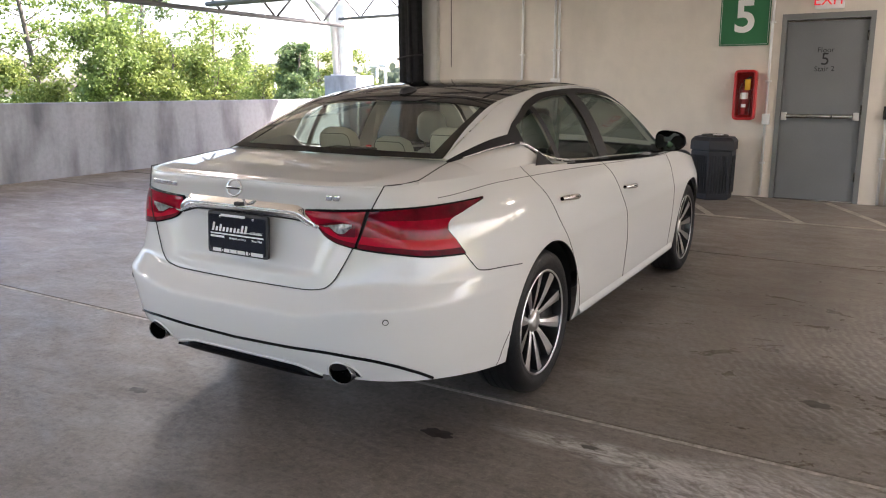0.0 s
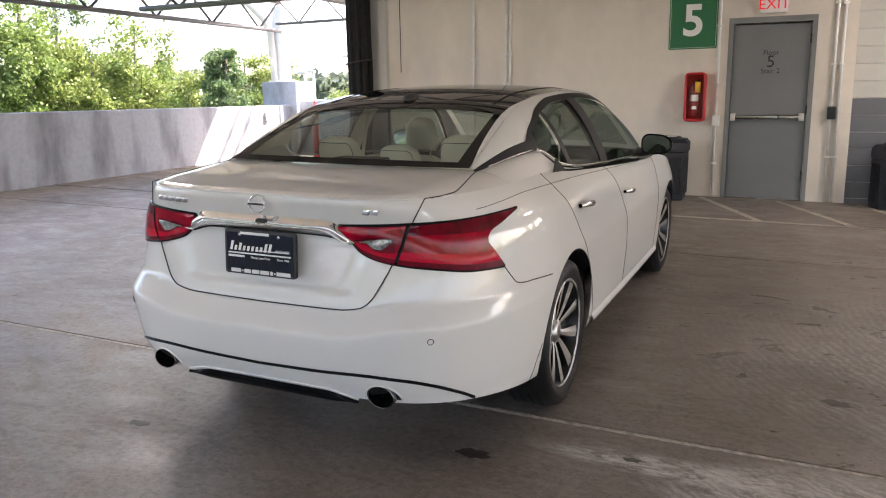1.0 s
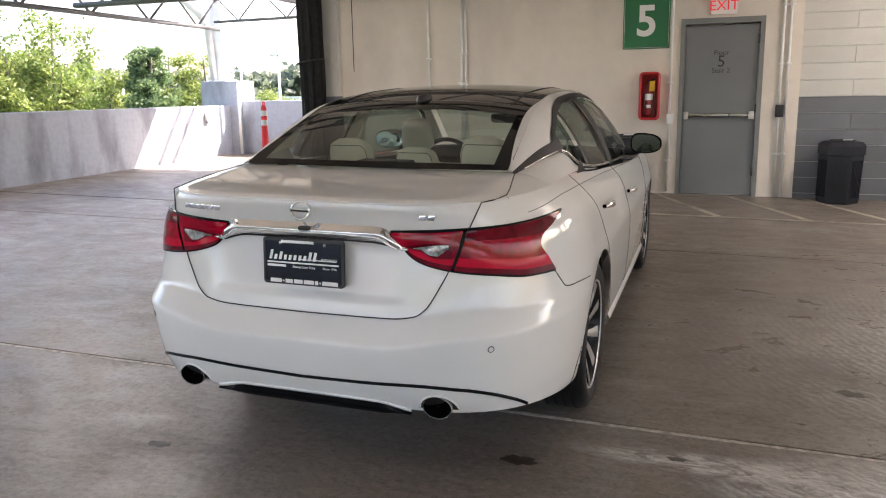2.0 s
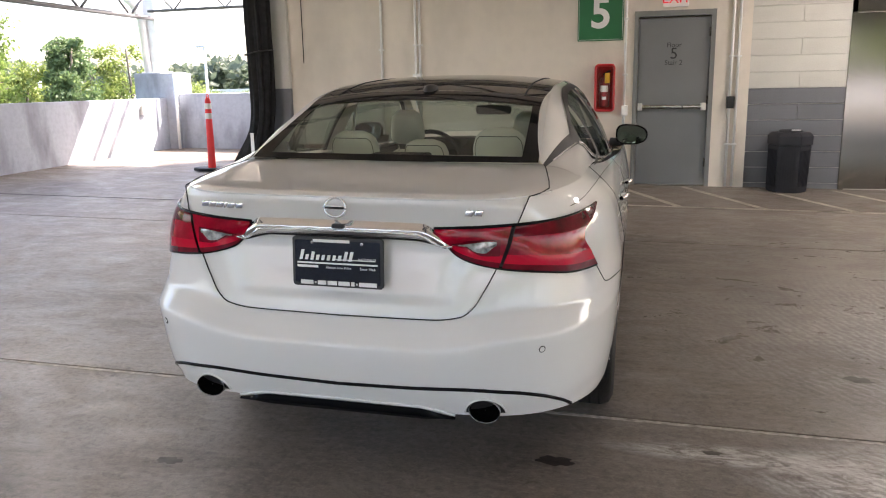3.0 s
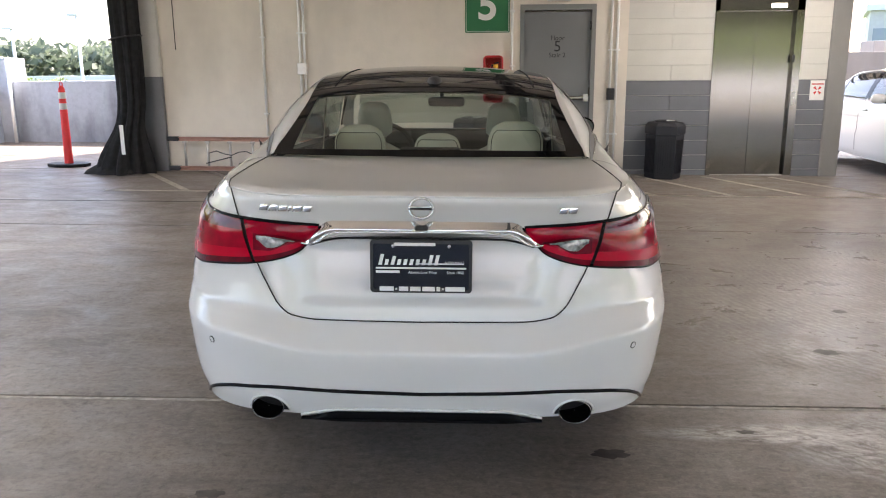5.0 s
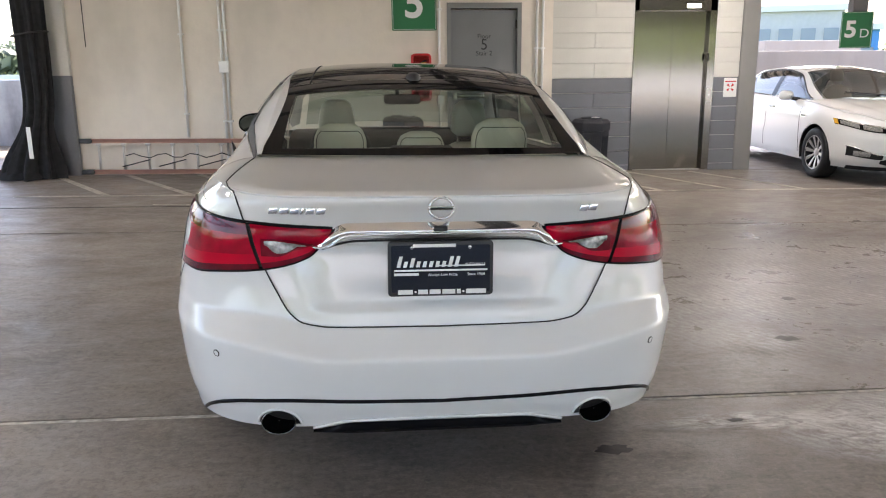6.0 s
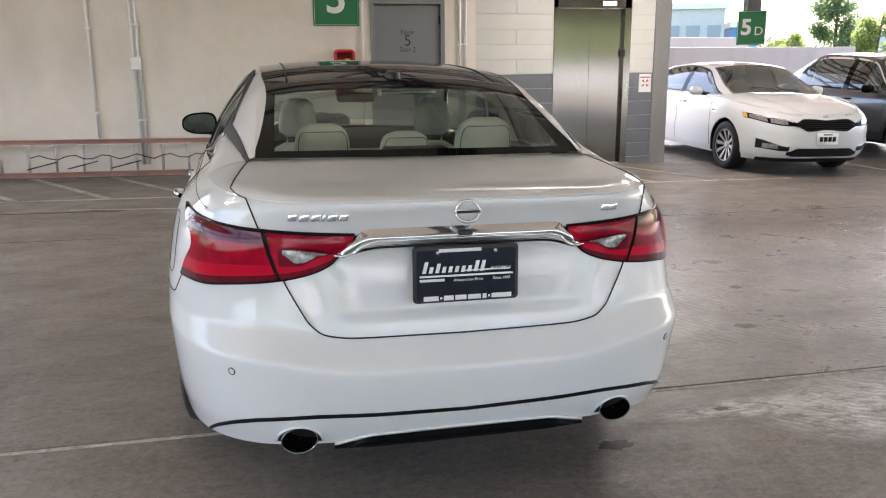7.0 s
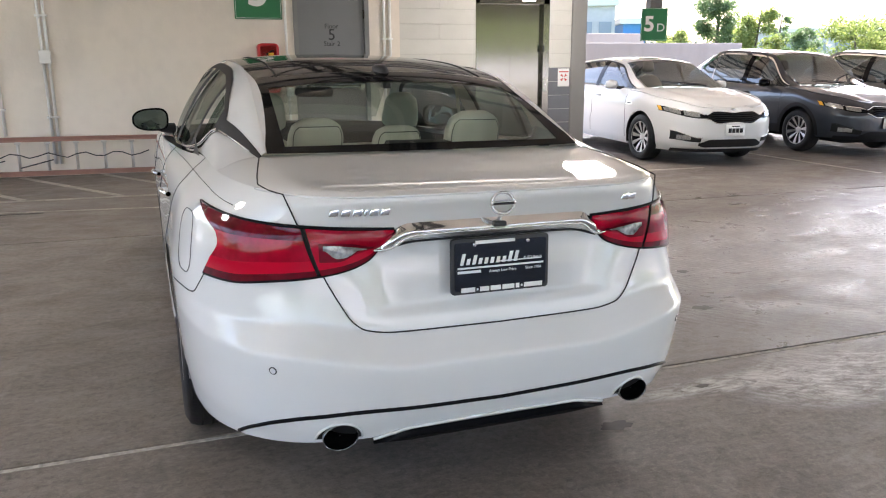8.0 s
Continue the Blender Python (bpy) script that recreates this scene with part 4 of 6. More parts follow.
        # shallow bore, painted black for the shade deep inside a pipe
        part("bore", grid([oval(0.0445, 0.0510, 0.0382), oval(0.056, 0.048, 0.036), oval(0.058, 0.002, 0.002)], close=True), BORE, pipe)
        # black patch laid on the skin for the shadow in the pipe's notch
        rows = []
        for e in (1.0, 0.6, 0.05):
            rows.append([sh.out(s * (0.505 + 0.067 * e * math.cos(b)), 0.334 + 0.060 * e * math.sin(b), 0.0025) for b in np.linspace(0, math.pi, 30)])
        part("cut_out", grid(rows, flip=s > 0), TRIMBLACK, pipe)
        part("cut_out_lip", tube([sh.out(s * (0.505 + 0.069 * math.cos(b)), 0.333 + 0.063 * math.sin(b), 0.002) for b in np.linspace(0.05, math.pi - 0.05, 30)], 0.004, 6), PAINT, pipe)
        # pulled seat belts and pillars inside
        part("seat_belt", grid([[Vector((s * (0.60 + 0.03 * t), 1.9 - 0.1 * t + u, 1.28 - 0.5 * t)) for u in (0, 0.045)] for t in np.linspace(0, 1, 6)]), LEATHER, car)
        part("inner_rear_pillar", grid([[cab.side(y, q, s, -0.03) for q in np.linspace(0.03, 0.98, 8)] for y in np.linspace(0.72, 1.22, 8)]), LEATHER, car)
        part("inner_middle_pillar", grid([[cab.side(y, q, s, -0.02) for q in np.linspace(0.02, 0.9, 8)] for y in (1.96, 2.14)]), LEATHER, car)
        part("inner_door", grid([[Vector((s * x, y, z)) for x, z in ((0.70, 0.35), (0.74, 0.7), (0.76, 0.90), (0.79, float(spline(cab.belt_z, y)) - 0.02))] for y in np.linspace(1.2, 3.4, 12)]), DASH, car)
        part("inner_rail", grid([[cab.side(y, q, s, -0.03) for q in (0.84, 0.92, 1.0)] for y in np.linspace(1.2, 3.1, 14)]), LEATHER, car)
    # fuel flap on the left wing
    loop = [(-1.20 + 0.085 * sgn_pow(math.cos(b), 0.6), 0.845 + 0.095 * sgn_pow(math.sin(b), 0.6)) for b in (2 * math.pi * k / 40 for k in range(41))]
    line("fuel_flap_gap", [sh.out(a, z, 0.0) for a, z in loop], 0.0018)
    # black line over the lower valance, diffuser strip
    edge = [(0.0, 0.417), (0.25, 0.424), (0.45, 0.432), (0.60, 0.421), (0.70, 0.396), (0.78, 0.355), (0.845, 0.308)]
    for s in (1, -1):
        line("valance_line", shell_line(sh, [(s * a, z) for a, z in edge], 50, 0.0), 0.0068, GLOSS)
    part("diffuser", grid(shell_patch(sh, -0.40, 0.40, lambda a: 0.288 + 0.020 * smooth(0.28, 0.40, abs(a)), lambda a: 0.338 - 0.028 * smooth(0.27, 0.40, abs(a)), 40, 8, 0.004, 0.012)), GLOSS, car, "gloss black lower diffuser strip")
    line("diffuser_lip", shell_line(sh, [(-0.40, 0.318), (-0.27, 0.346), (0.0, 0.349), (0.27, 0.346), (0.40, 0.318)], 50, 0.004), 0.005, PAINT)
    # chrome handle bar over the plate
    bar_top = lambda a: 0.9735 - 0.004 * abs(a) - 0.062 * smooth(0.275, 0.385, abs(a)) ** 1.3  # noqa: E731
    bar_low = lambda a: 0.921 - 0.028 * smooth(0.255, 0.375, abs(a))  # noqa: E731
    part("chrome_bar", grid(shell_patch(sh, -0.385, 0.385, bar_low, bar_top, 80, 14, 0.002, 0.020)), CHROME, car, "broad chrome bar across the boot lid")
    line("chrome_lip", shell_line(sh, [(-0.385, 0.898), (-0.33, 0.917), (-0.26, 0.938), (0.0, 0.941), (0.26, 0.938), (0.33, 0.917), (0.385, 0.898)], 80, 0.021), 0.004, CHROME)
    line("bar_shadow_gap", shell_line(sh, [(-0.36, 0.888), (-0.25, 0.915), (0.0, 0.917), (0.25, 0.915), (0.36, 0.888)], 60, 0.002), 0.004, SEAM)
    part("reversing_camera", box((-0.022, 0.060, 0.946), (0.022, 0.088, 0.962), 0.006), BLACK, car)
    # badge: ring and bar
    badge = new("badge")
    badge.parent = car
    tagged(badge, "round chrome badge with a crossbar")
    by = 0.050
    part("ring", tube([Vector((0.0365 * math.cos(b), by + 0.006 * math.sin(b), 1.021 + 0.031 * math.sin(b))) for b in (2 * math.pi * k / 40 for k in range(41))], 0.0052, 8, cap=False), CHROME, badge)
    part("crossbar", box((-0.041, by - 0.008, 1.0145), (0.041, by + 0.004, 1.0275), 0.003), CHROME, badge)
    part("crossbar_inlay", box((-0.034, by - 0.0095, 1.0178), (0.034, by - 0.0075, 1.0242)), TRIMBLACK, badge)
    # model lettering stands as plain chrome bars
    word = new("model_lettering")
    word.parent = car
    tagged(word, "row of slim chrome bars in place of lettering")
    for x0, w in ((-0.512, 0.026), (-0.480, 0.026), (-0.448, 0.026), (-0.417, 0.008), (-0.402, 0.026), (-0.370, 0.026), (0.432, 0.026), (0.462, 0.026)):
        c = sh.at(sh.arc_at_x(x0 + w / 2, 1.012), 1.012)
        m = Matrix.Translation((0, c.y - 0.001, 0)) @ Matrix.Shear("XZ", 4, (0.0, 0.0))
        bm = prism([(x0 - 0.003, 1.002), (x0 + w - 0.003, 1.002), (x0 + w + 0.003, 1.022), (x0 + 0.003, 1.022)], -0.005, 0.006, "y", 0.002)
        bmesh.ops.transform(bm, matrix=m, verts=bm.verts)
        part("bar", bm, CHROME, word)
    # number plate with its dealer frame; its words stand as bars
    plate = new("number_plate")
    plate.parent = car
    tagged(plate, "blue-black dealer plate in a black frame with white bars")
    plate.matrix_basis = pose(0.0, 0.060, 0.833, 90 - 3, 0, 0)
    part("frame", prism(rounded(0.322, 0.170, 0.012), -0.004, 0.010, "z", 0.002), BLACK, plate)
    part("face", prism(rounded(0.302, 0.146, 0.006), 0.0095, 0.0125, "z"), PLATE, plate, flat=True)
    bars = [(-0.02, 0.072, 0.13, 0.010), (0.06, 0.010, 0.15, 0.0035), (0.0, -0.004, 0.285, 0.0055)]
    bars += [(-0.105, -0.016, 0.075, 0.008)]
    for words, size, wx, wz in (("AUTO MALLS", 0.0105, 0.105, 0.014), ("Always Low Price", 0.0125, 0.005, -0.018), ("Since 1966", 0.0125, 0.108, -0.018)):
        writing("words", words, size, Matrix.Translation((wx, wz, 0.0128)), WHITE, plate, 0.0006)
    for k, w in enumerate((0.045, 0.006, 0.030, 0.034, 0.040, 0.012, 0.006, 0.062)):
        bars.append((-0.118 + sum((0.045, 0.006, 0.030, 0.034, 0.040, 0.012, 0.006, 0.062)[:k]) + 0.005 * k + w / 2 - 0.013, -0.071, w, 0.014 if w > 0.007 else 0.006))
    for cx, cz, w, hh in bars:
        part("white_bar", box((cx - w / 2, cz - hh / 2, 0.0122), (cx + w / 2, cz + hh / 2, 0.0135)), WHITE, plate, flat=True)
    for k in range(10):
        tall = (0.034, 0.018, 0.028, 0.018, 0.018, 0.018, 0.018, 0.018, 0.032, 0.032)[k]
        x0 = -0.135 + 0.0195 * k
        part("slanted_bar", prism([(x0, 0.006), (x0 + 0.011, 0.006), (x0 + 0.011 + tall * 0.25, 0.006 + tall), (x0 + tall * 0.25, 0.006 + tall)], 0.0122, 0.0135, "z"), WHITE, plate, flat=True)
    for px in (-0.088, 0.088):
        part("plate_screw", lathe([(0.0, 0.006), (0.003, 0.005), (0.003, 0.0)], 10, Matrix.Translation((px, 0.066, 0.0125)) @ Matrix.Rotation(math.radians(-90), 4, "Y")), CHROME, plate)
    # cabin
    part("cabin_floor", box((-0.72, 1.2, 0.28), (0.72, 3.5, 0.36)), DASH, car)
    part("parcel_shelf", grid([[Vector((x, y, 1.058 + 0.02 * (1 - (x / 0.62) ** 2) * (y - 0.66))) for x in np.linspace(-0.66, 0.66, 12)] for y in np.linspace(0.66, 1.30, 6)]), LEATHER, car)
    part("third_brake_light", prism([(-0.15, 1.05), (0.15, 1.05), (0.118, 1.126), (-0.118, 1.126)], 0.765, 0.86, "y", 0.006), DASH, car)
    for k in range(4):
        part("brake_light_strip", box((-0.100 + 0.051 * k, 0.760, 1.103), (-0.054 + 0.051 * k, 0.7655, 1.119)), LENS_CLEAR, car)
    for x in (-0.36, 0.0, 0.36):
        seat(car, x, 1.28, 0.40, LEATHER, 0.58, 0.46, False, 18)
    for x, wide, high in ((-0.325, 0.225, 1.192), (0.02, 0.205, 1.157), (0.365, 0.245, 1.212)):
        rows = []
        for t in np.linspace(0, 1, 11):
            w = wide / 2 * (1 - 0.20 * smooth(0.45, 1.0, t)) * (1 - 0.45 * max(t - 0.86, 0) / 0.14)
            d = 0.058 * (1 - 0.7 * max(t - 0.8, 0) / 0.2)
            rows.append([Vector((x + w * sgn_pow(math.cos(a), 0.5), 1.17 - 0.04 * t + d * sgn_pow(math.sin(a), 0.7), 1.04 + (high - 1.04) * t)) for a in (2 * math.pi * k / 28 for k in range(28))])
        bm = mesh()
        vs = add_grid(bm, rows, close=True)
        bm.faces.new(vs[0][::-1]), bm.faces.new(vs[-1])
        pad = part("rear_head_restraint", bm, LEATHER, car)
        part("stitching", tube([rows[j][k] + Vector((0, -0.001, 0)) for j, k in [(q, 17) for q in range(1, 8)] + [(8, k) for k in (18, 19, 20, 21, 22, 23, 24)] + [(q, 25) for q in range(7, 0, -1)]], 0.0018, 5), DASH, pad)
    for x in (-0.37, 0.37):
        seat(car, x, 2.28, 0.315, LEATHER, 0.58, 0.50, True, 14)
    part("dashboard", prism([(3.0, 0.62), (2.98, 0.86), (3.06, 0.945), (3.25, 0.975), (3.6, 0.97), (3.6, 0.62)], -0.72, 0.72, "x", 0.02), DASH, car)
    part("cluster_hood", prism([(2.98, 0.93), (3.02, 1.0), (3.2, 1.0), (3.3, 0.96)], -0.52, -0.22, "x", 0.015), DASH, car)
    wheel_ring = [Vector((-0.37 + 0.185 * math.cos(b), 2.80 - 0.06 * math.sin(b), 0.90 + 0.175 * math.sin(b))) for b in (2 * math.pi * k / 32 for k in range(33))]
    part("steering_wheel", tube(wheel_ring, 0.015, 8, cap=False), DASH, car)
    part("inner_mirror", prism(rounded(0.24, 0.062, 0.025), 2.86, 2.89, "y", 0.006), BLACK, car).matrix_basis = Matrix.Translation((0.03, 0, 1.215))
    part("mirror_stalk", tube([(0.0, 2.88, 1.24), (0.0, 2.93, 1.335)], 0.012, 8), BLACK, car)
    part("headliner", grid([[cab.top(y, x, -0.035) for x in np.linspace(-0.97, 0.97, 14)] for y in np.linspace(1.26, 2.72, 14)]), LEATHER, car)


saloon_details(saloon, shell_, cabin_)


# ---- the cars parked beyond the lift, noses to the aisle; y runs back from the nose ----
def parked_car(label, paint, m, tall, glassy, lifted=False):
    """tall: the roof's height; lifted: dark cladding and a raised estate body."""
    car = thing("parked_car", m, label, "car", "cars parked beyond the lift")
    up = 0.06 if lifted else 0.0
    nose = Shell(
        tail=[(0.20, 0.12), (0.30, 0.035), (0.42, 0.0), (0.58, -0.004), (0.68, 0.02), (0.76, 0.065), (0.82, 0.13), (0.90, 0.30), (1.02, 0.60), (1.12, 0.85)],
        nose=[(0.20, 4.70), (0.40, 4.83), (0.80, 4.80), (1.12, 4.70)],
        width=[(0.20, 0.85), (0.30, 0.885), (0.55, 0.905), (0.75, 0.912), (0.86, 0.90), (0.95, 0.865), (1.03, 0.80), (1.12, 0.74)],
        tail_depth=0.80, nose_depth=0.70, tail_power=4.0, nose_power=4.5)
    z_top = [(0.0, 0.775), (0.10, 0.80), (0.30, 0.862), (0.70, 0.925), (1.20, 0.985), (1.6, 0.998), (3.0, 1.01), (4.2, 1.03), (4.85, 1.0)]
    z_low = [(0.0, 0.215 + up), (0.5, 0.20 + up), (4.85, 0.23 + up)]
    ax = (0.955, 3.745)
    part("body", body_shell(nose, z_top, z_low, [(ax[0], 0.335, 0.375), (ax[1], 0.335, 0.375)], 150, 30, True), paint, car)
    part("bonnet", grid(lid(nose, z_top, 0.085, 1.32, lambda x, w, y, z: z + (0.045 * smooth(0.05, 0.5, y)) * (1 - (abs(x) / max(w, 1e-6)) ** 3) + 0.010 * smooth(0.55, 0.75, abs(x) / max(w, 1e-6)) * (1 - smooth(0.85, 1, abs(x) / max(w, 1e-6))), 34, 40)), paint, car)
    for s in (1, -1):
        part("bonnet_edge", tube([nose.at(nose.arc_at_y(y, z, s), z) for y in np.linspace(0.10, 1.34, 40) for z in (float(spline(z_top, y)) - 0.006,)], 0.015, 8), paint, car)
    h = tall
    cab = Cabin(
        belt_x=[(1.15, 0.72), (1.6, 0.79), (2.6, 0.80), (3.6, 0.78), (4.3, 0.70)],
        belt_z=[(1.15, 0.992), (1.6, 1.002), (2.6, 1.012), (3.6, 1.03), (4.3, 1.04)],
        edge_x=[(1.15, 0.69), (1.5, 0.66), (2.05, 0.57), (2.8, 0.56), (3.5, 0.56), (4.3, 0.60)],
        edge_z=[(1.15, 0.995), (1.5, 1.14), (2.05, h - 0.075), (2.6, h - 0.035), (3.3, h - 0.07 + up), (4.3, 1.05 + 2.5 * up)],
        top_z=[(1.15, 1.025), (1.5, 1.17), (2.05, h - 0.03), (2.6, h), (3.3, h - 0.03 + up), (4.3, 1.06 + 3 * up)])
    part("windscreen", grid(top_patch(cab, 1.20, 1.98, -0.95, 0.95, 16, 16)), glassy, car)
    part("roof", grid(top_patch(cab, 1.97, 3.55, -1, 1, 22, 18, 0.002)), paint, car)
    part("rear_window", grid(top_patch(cab, 3.55, 4.3, -0.95, 0.95, 12, 12)), glassy, car)
    part("wiper", tube([cab.top(1.24, 0.55, 0.012), cab.top(1.27, 0.0, 0.012), cab.top(1.34, -0.5, 0.012)], 0.008, 6), BLACK, car)
    head = curve_of([(1.35, 0.10), (1.7, 0.55), (2.0, 0.76), (2.5, 0.82), (3.2, 0.80), (3.7, 0.55), (3.95, 0.1)])
    for s in (1, -1):
        frame_ = grid(side_patch(cab, 1.16, 4.25, lambda y: min(head(min(max(y, 1.35), 3.95)) + 0.06, 0.97) if 1.36 < y < 3.94 else 0.0, 1.01, s, 44, 5))
        part("side_frame", frame_, paint, car)
        part("window_trim", grid(side_patch(cab, 1.36, 3.94, head, lambda y: min(head(y) + 0.08, 1), s, 40, 2, 0.004)), CHROME if lifted else TRIMBLACK, car)
        for y0, y1 in ((1.42, 2.42), (2.50, 3.38), (3.42, 3.90)):
            part("side_window", grid(side_patch(cab, y0, y1, 0.03, head, s, 14, 6), flip=s > 0), glassy, car)
        part("middle_pillar", grid(side_patch(cab, 2.40, 2.52, 0.0, lambda y: head(y) + 0.03, s, 3, 6, 0.004)), GLOSS, car)
        part("shoulder", grid([[Vector((s * xr, y, zr)), Vector((s * float(spline(cab.belt_x, y)), y, float(spline(cab.belt_z, y))))] for y in np.linspace(1.15, 4.3, 30) for zr in (float(spline(z_top, y)),) for xr in (nose.at(nose.arc_at_y(y, zr), zr).x,)]), paint, car)
        for y, zz in ((2.42, 0.9), (3.30, 0.92)):
            part("door_gap", tube([nose.out(nose.arc_at_y(y + (0.05 if q < 0.6 else 0), q, s), q, 0) for q in np.linspace(0.3, 1.0, 8)], 0.004, 5), SEAM, car)
            part("door_handle", tube([nose.out(nose.arc_at_y(y - 0.26 + 0.18 * q, 0.87, s), 0.87, 0.012 + 0.02 * math.sin(math.pi * q)) for q in np.linspace(0, 1, 7)], 0.014, 8), paint if not lifted else TRIMBLACK, car)
        part("wing_gap", tube([nose.out(nose.arc_at_y(1.38, q, s), q, 0) for q in np.linspace(0.3, 0.99, 8)], 0.004, 5), SEAM, car)
        if not lifted:
            part("side_vent", grid([[nose.out(nose.arc_at_y(y, z, s), z, 0.006) for y in np.linspace(1.20, 1.34, 6)] for z in (0.78, 0.82)]), CHROME, car)
            part("vent_slot", grid([[nose.out(nose.arc_at_y(y, z, s), z, 0.009) for y in np.linspace(1.21, 1.33, 6)] for z in (0.788, 0.812)]), BLACK, car)
        else:
            for y in ax:
                rows = [[nose.out(nose.arc_at_y(y + r * math.cos(b), max(0.335 + r * math.sin(b), 0.22), s), max(0.335 + r * math.sin(b), 0.22), 0.010) for r in (0.372, 0.43)] for b in np.linspace(-0.1, math.pi + 0.1, 26)]
                part("wheel_arch_trim", grid(rows), TRIMBLACK, car)
            part("sill_cladding", grid([[nose.out(nose.arc_at_y(y, z, s), z, 0.012) for z in (0.27, 0.33, 0.40)] for y in np.linspace(1.34, 3.36, 14)]), TRIMBLACK, car)
        # mirror
        mir = new("door_mirror")
        mir.parent = car
        rows = [[Vector((s * (0.965 + 0.10 * w * sgn_pow(math.cos(b), 0.7)), 1.74 - 0.13 * t, 1.045 + 0.068 * w * sgn_pow(math.sin(b), 0.75))) for b in (2 * math.pi * k / 20 for k in range(20))] for t, w in ((0, 0.9), (0.1, 1), (0.5, 0.9), (0.85, 0.5), (1, 0.05))]
        part("housing", grid(rows, close=True), paint if not lifted else GLOSS, mir)
        part("arm", tube([(s * 0.79, 1.66, 0.995), (s * 0.90, 1.68, 1.01)], 0.026, 8), BLACK, mir)
        # head lamp
        lamp = new("head_lamp")
        lamp.parent = car
        lo = lambda a: 0.655 + 0.085 * smooth(0.50, 1.12, a)  # noqa: E731
        hi = lambda a: 0.735 + 0.075 * smooth(0.45, 1.15, a) - 0.03 * (1 - smooth(0.42, 0.55, a))  # noqa: E731
        area = lambda a0, a1, l, u, off, n=16, k=6: grid([[nose.out(s * a, l(a) + (u(a) - l(a)) * j / k, off) for j in range(k + 1)] for a in np.linspace(a0, a1, n + 1)])  # noqa: E731
        part("lamp_bowl", area(0.42, 1.10, lo, hi, 0.004), GLOSS, lamp, "dark head lamp bowl")
        part("reflector", area(0.52, 0.72, lambda a: lo(a) + 0.015, lambda a: hi(a) - 0.014, 0.010, 8), LENS_CLEAR, lamp)
        part("reflector", area(0.76, 1.00, lambda a: lo(a) + 0.012, lambda a: hi(a) - 0.014, 0.010, 8), LENS_CLEAR, lamp)
        part("turn_signal", area(1.03, 1.09, lambda a: lo(a) + 0.008, lambda a: hi(a) - 0.004, 0.010, 8), YELLOW, lamp, "amber turn signal")
        part("daylight_strip", area(0.45, 0.95, lambda a: hi(a) - 0.014, lambda a: hi(a) - 0.006, 0.011, 12, 2), CHROME, lamp)
        # fog lamp in its pocket
        fog = new("fog_lamp")
        fog.parent = car
        part("pocket", area(0.48, 0.92, lambda a: 0.335 + 0.03 * smooth(0.5, 0.9, a), lambda a: 0.395 + 0.085 * smooth(0.5, 0.9, a), 0.003), TRIMBLACK, fog)
        part("pocket_rim", tube([nose.out(s * a, 0.398 + 0.088 * smooth(0.5, 0.9, a), 0.006) for a in np.linspace(0.47, 0.93, 12)], 0.007, 6), CHROME if not lifted else TRIMBLACK, fog)
        part("lamp_glass", area(0.62, 0.82, lambda a: 0.362 + 0.01 * a, lambda a: 0.415 + 0.02 * a, 0.008, 8), LENS_CLEAR, fog)
    # grille, intake, plate, badge
    g_hi = lambda a: 0.745 - 0.05 * smooth(0.30, 0.44, abs(a)) - 0.015 * math.exp(-(a / 0.12) ** 2)  # noqa: E731
    g_lo = lambda a: 0.585 + 0.065 * smooth(0.25, 0.44, abs(a)) + 0.02 * math.exp(-(a / 0.15) ** 2)  # noqa: E731
    part("grille", grid(shell_patch(nose, -0.43, 0.43, g_lo, g_hi, 36, 8, 0.004)), GLOSS, car, "black mesh grille")
    for f in (0.0, 1.0):
        part("grille_rim", tube([nose.out(a, g_lo(a) + (g_hi(a) - g_lo(a)) * f, 0.006) for a in np.linspace(-0.43, 0.43, 50)], 0.007, 6), CHROME, car)
    for k in range(1, 6):
        part("grille_bar", tube([nose.out(a, g_lo(a) + (g_hi(a) - g_lo(a)) * k / 6, 0.007) for a in np.linspace(-0.41, 0.41, 30)], 0.003, 5), TRIMBLACK, car)
    part("lower_intake", grid(shell_patch(nose, -0.50, 0.50, lambda a: 0.265 + 0.02 * smooth(0.4, 0.5, abs(a)), lambda a: 0.375 - 0.05 * smooth(0.35, 0.5, abs(a)), 30, 5, 0.004)), TRIMBLACK, car)
    part("chin_spoiler", grid(shell_patch(nose, -0.85, 0.85, 0.19 + up, 0.245 + up, 40, 3, 0.008)), TRIMBLACK, car)
    part("badge", prism([(0.04 * math.cos(b), 0.775 + 0.014 * math.sin(b)) for b in (2 * math.pi * k / 20 for k in range(20))], 0.055, 0.075, "y"), CHROME, car)
    plate = new("number_plate")
    plate.parent = car
    part("face", prism([(a, b + 0.50) for a, b in rounded(0.305, 0.152, 0.012)], -0.028, -0.020, "y"), WHITE, plate, "white plate")
    for cx, zz, w, hh in ((0, 0.552, 0.12, 0.014), (-0.085, 0.495, 0.05, 0.06), (-0.025, 0.495, 0.05, 0.06), (0.035, 0.495, 0.05, 0.06), (0.095, 0.495, 0.05, 0.06)):
        part("bar", box((cx - w / 2, -0.0305, zz - hh / 2), (cx + w / 2, -0.027, zz + hh / 2)), TRIMBLACK, plate)
    for x in (0.775, -0.775):
        for y in ax:
            wheel(car, x, y, 0.332, 1 if x > 0 else -1, 5 if lifted else 10, MACHINED if lifted else ALU, DARKALLOY, 0.22, 0.66, 0.2, lifted)
    for y in ax:
        wheel_well(car, y, 0.335, 0.372)
    part("underbody", box((-0.60, 0.25, 0.19), (0.60, 4.6, 0.45)), TRIMBLACK, car)
    part("cabin_tub", box((-0.72, 1.35, 0.40), (0.72, 4.2, 0.55)), DASH, car)
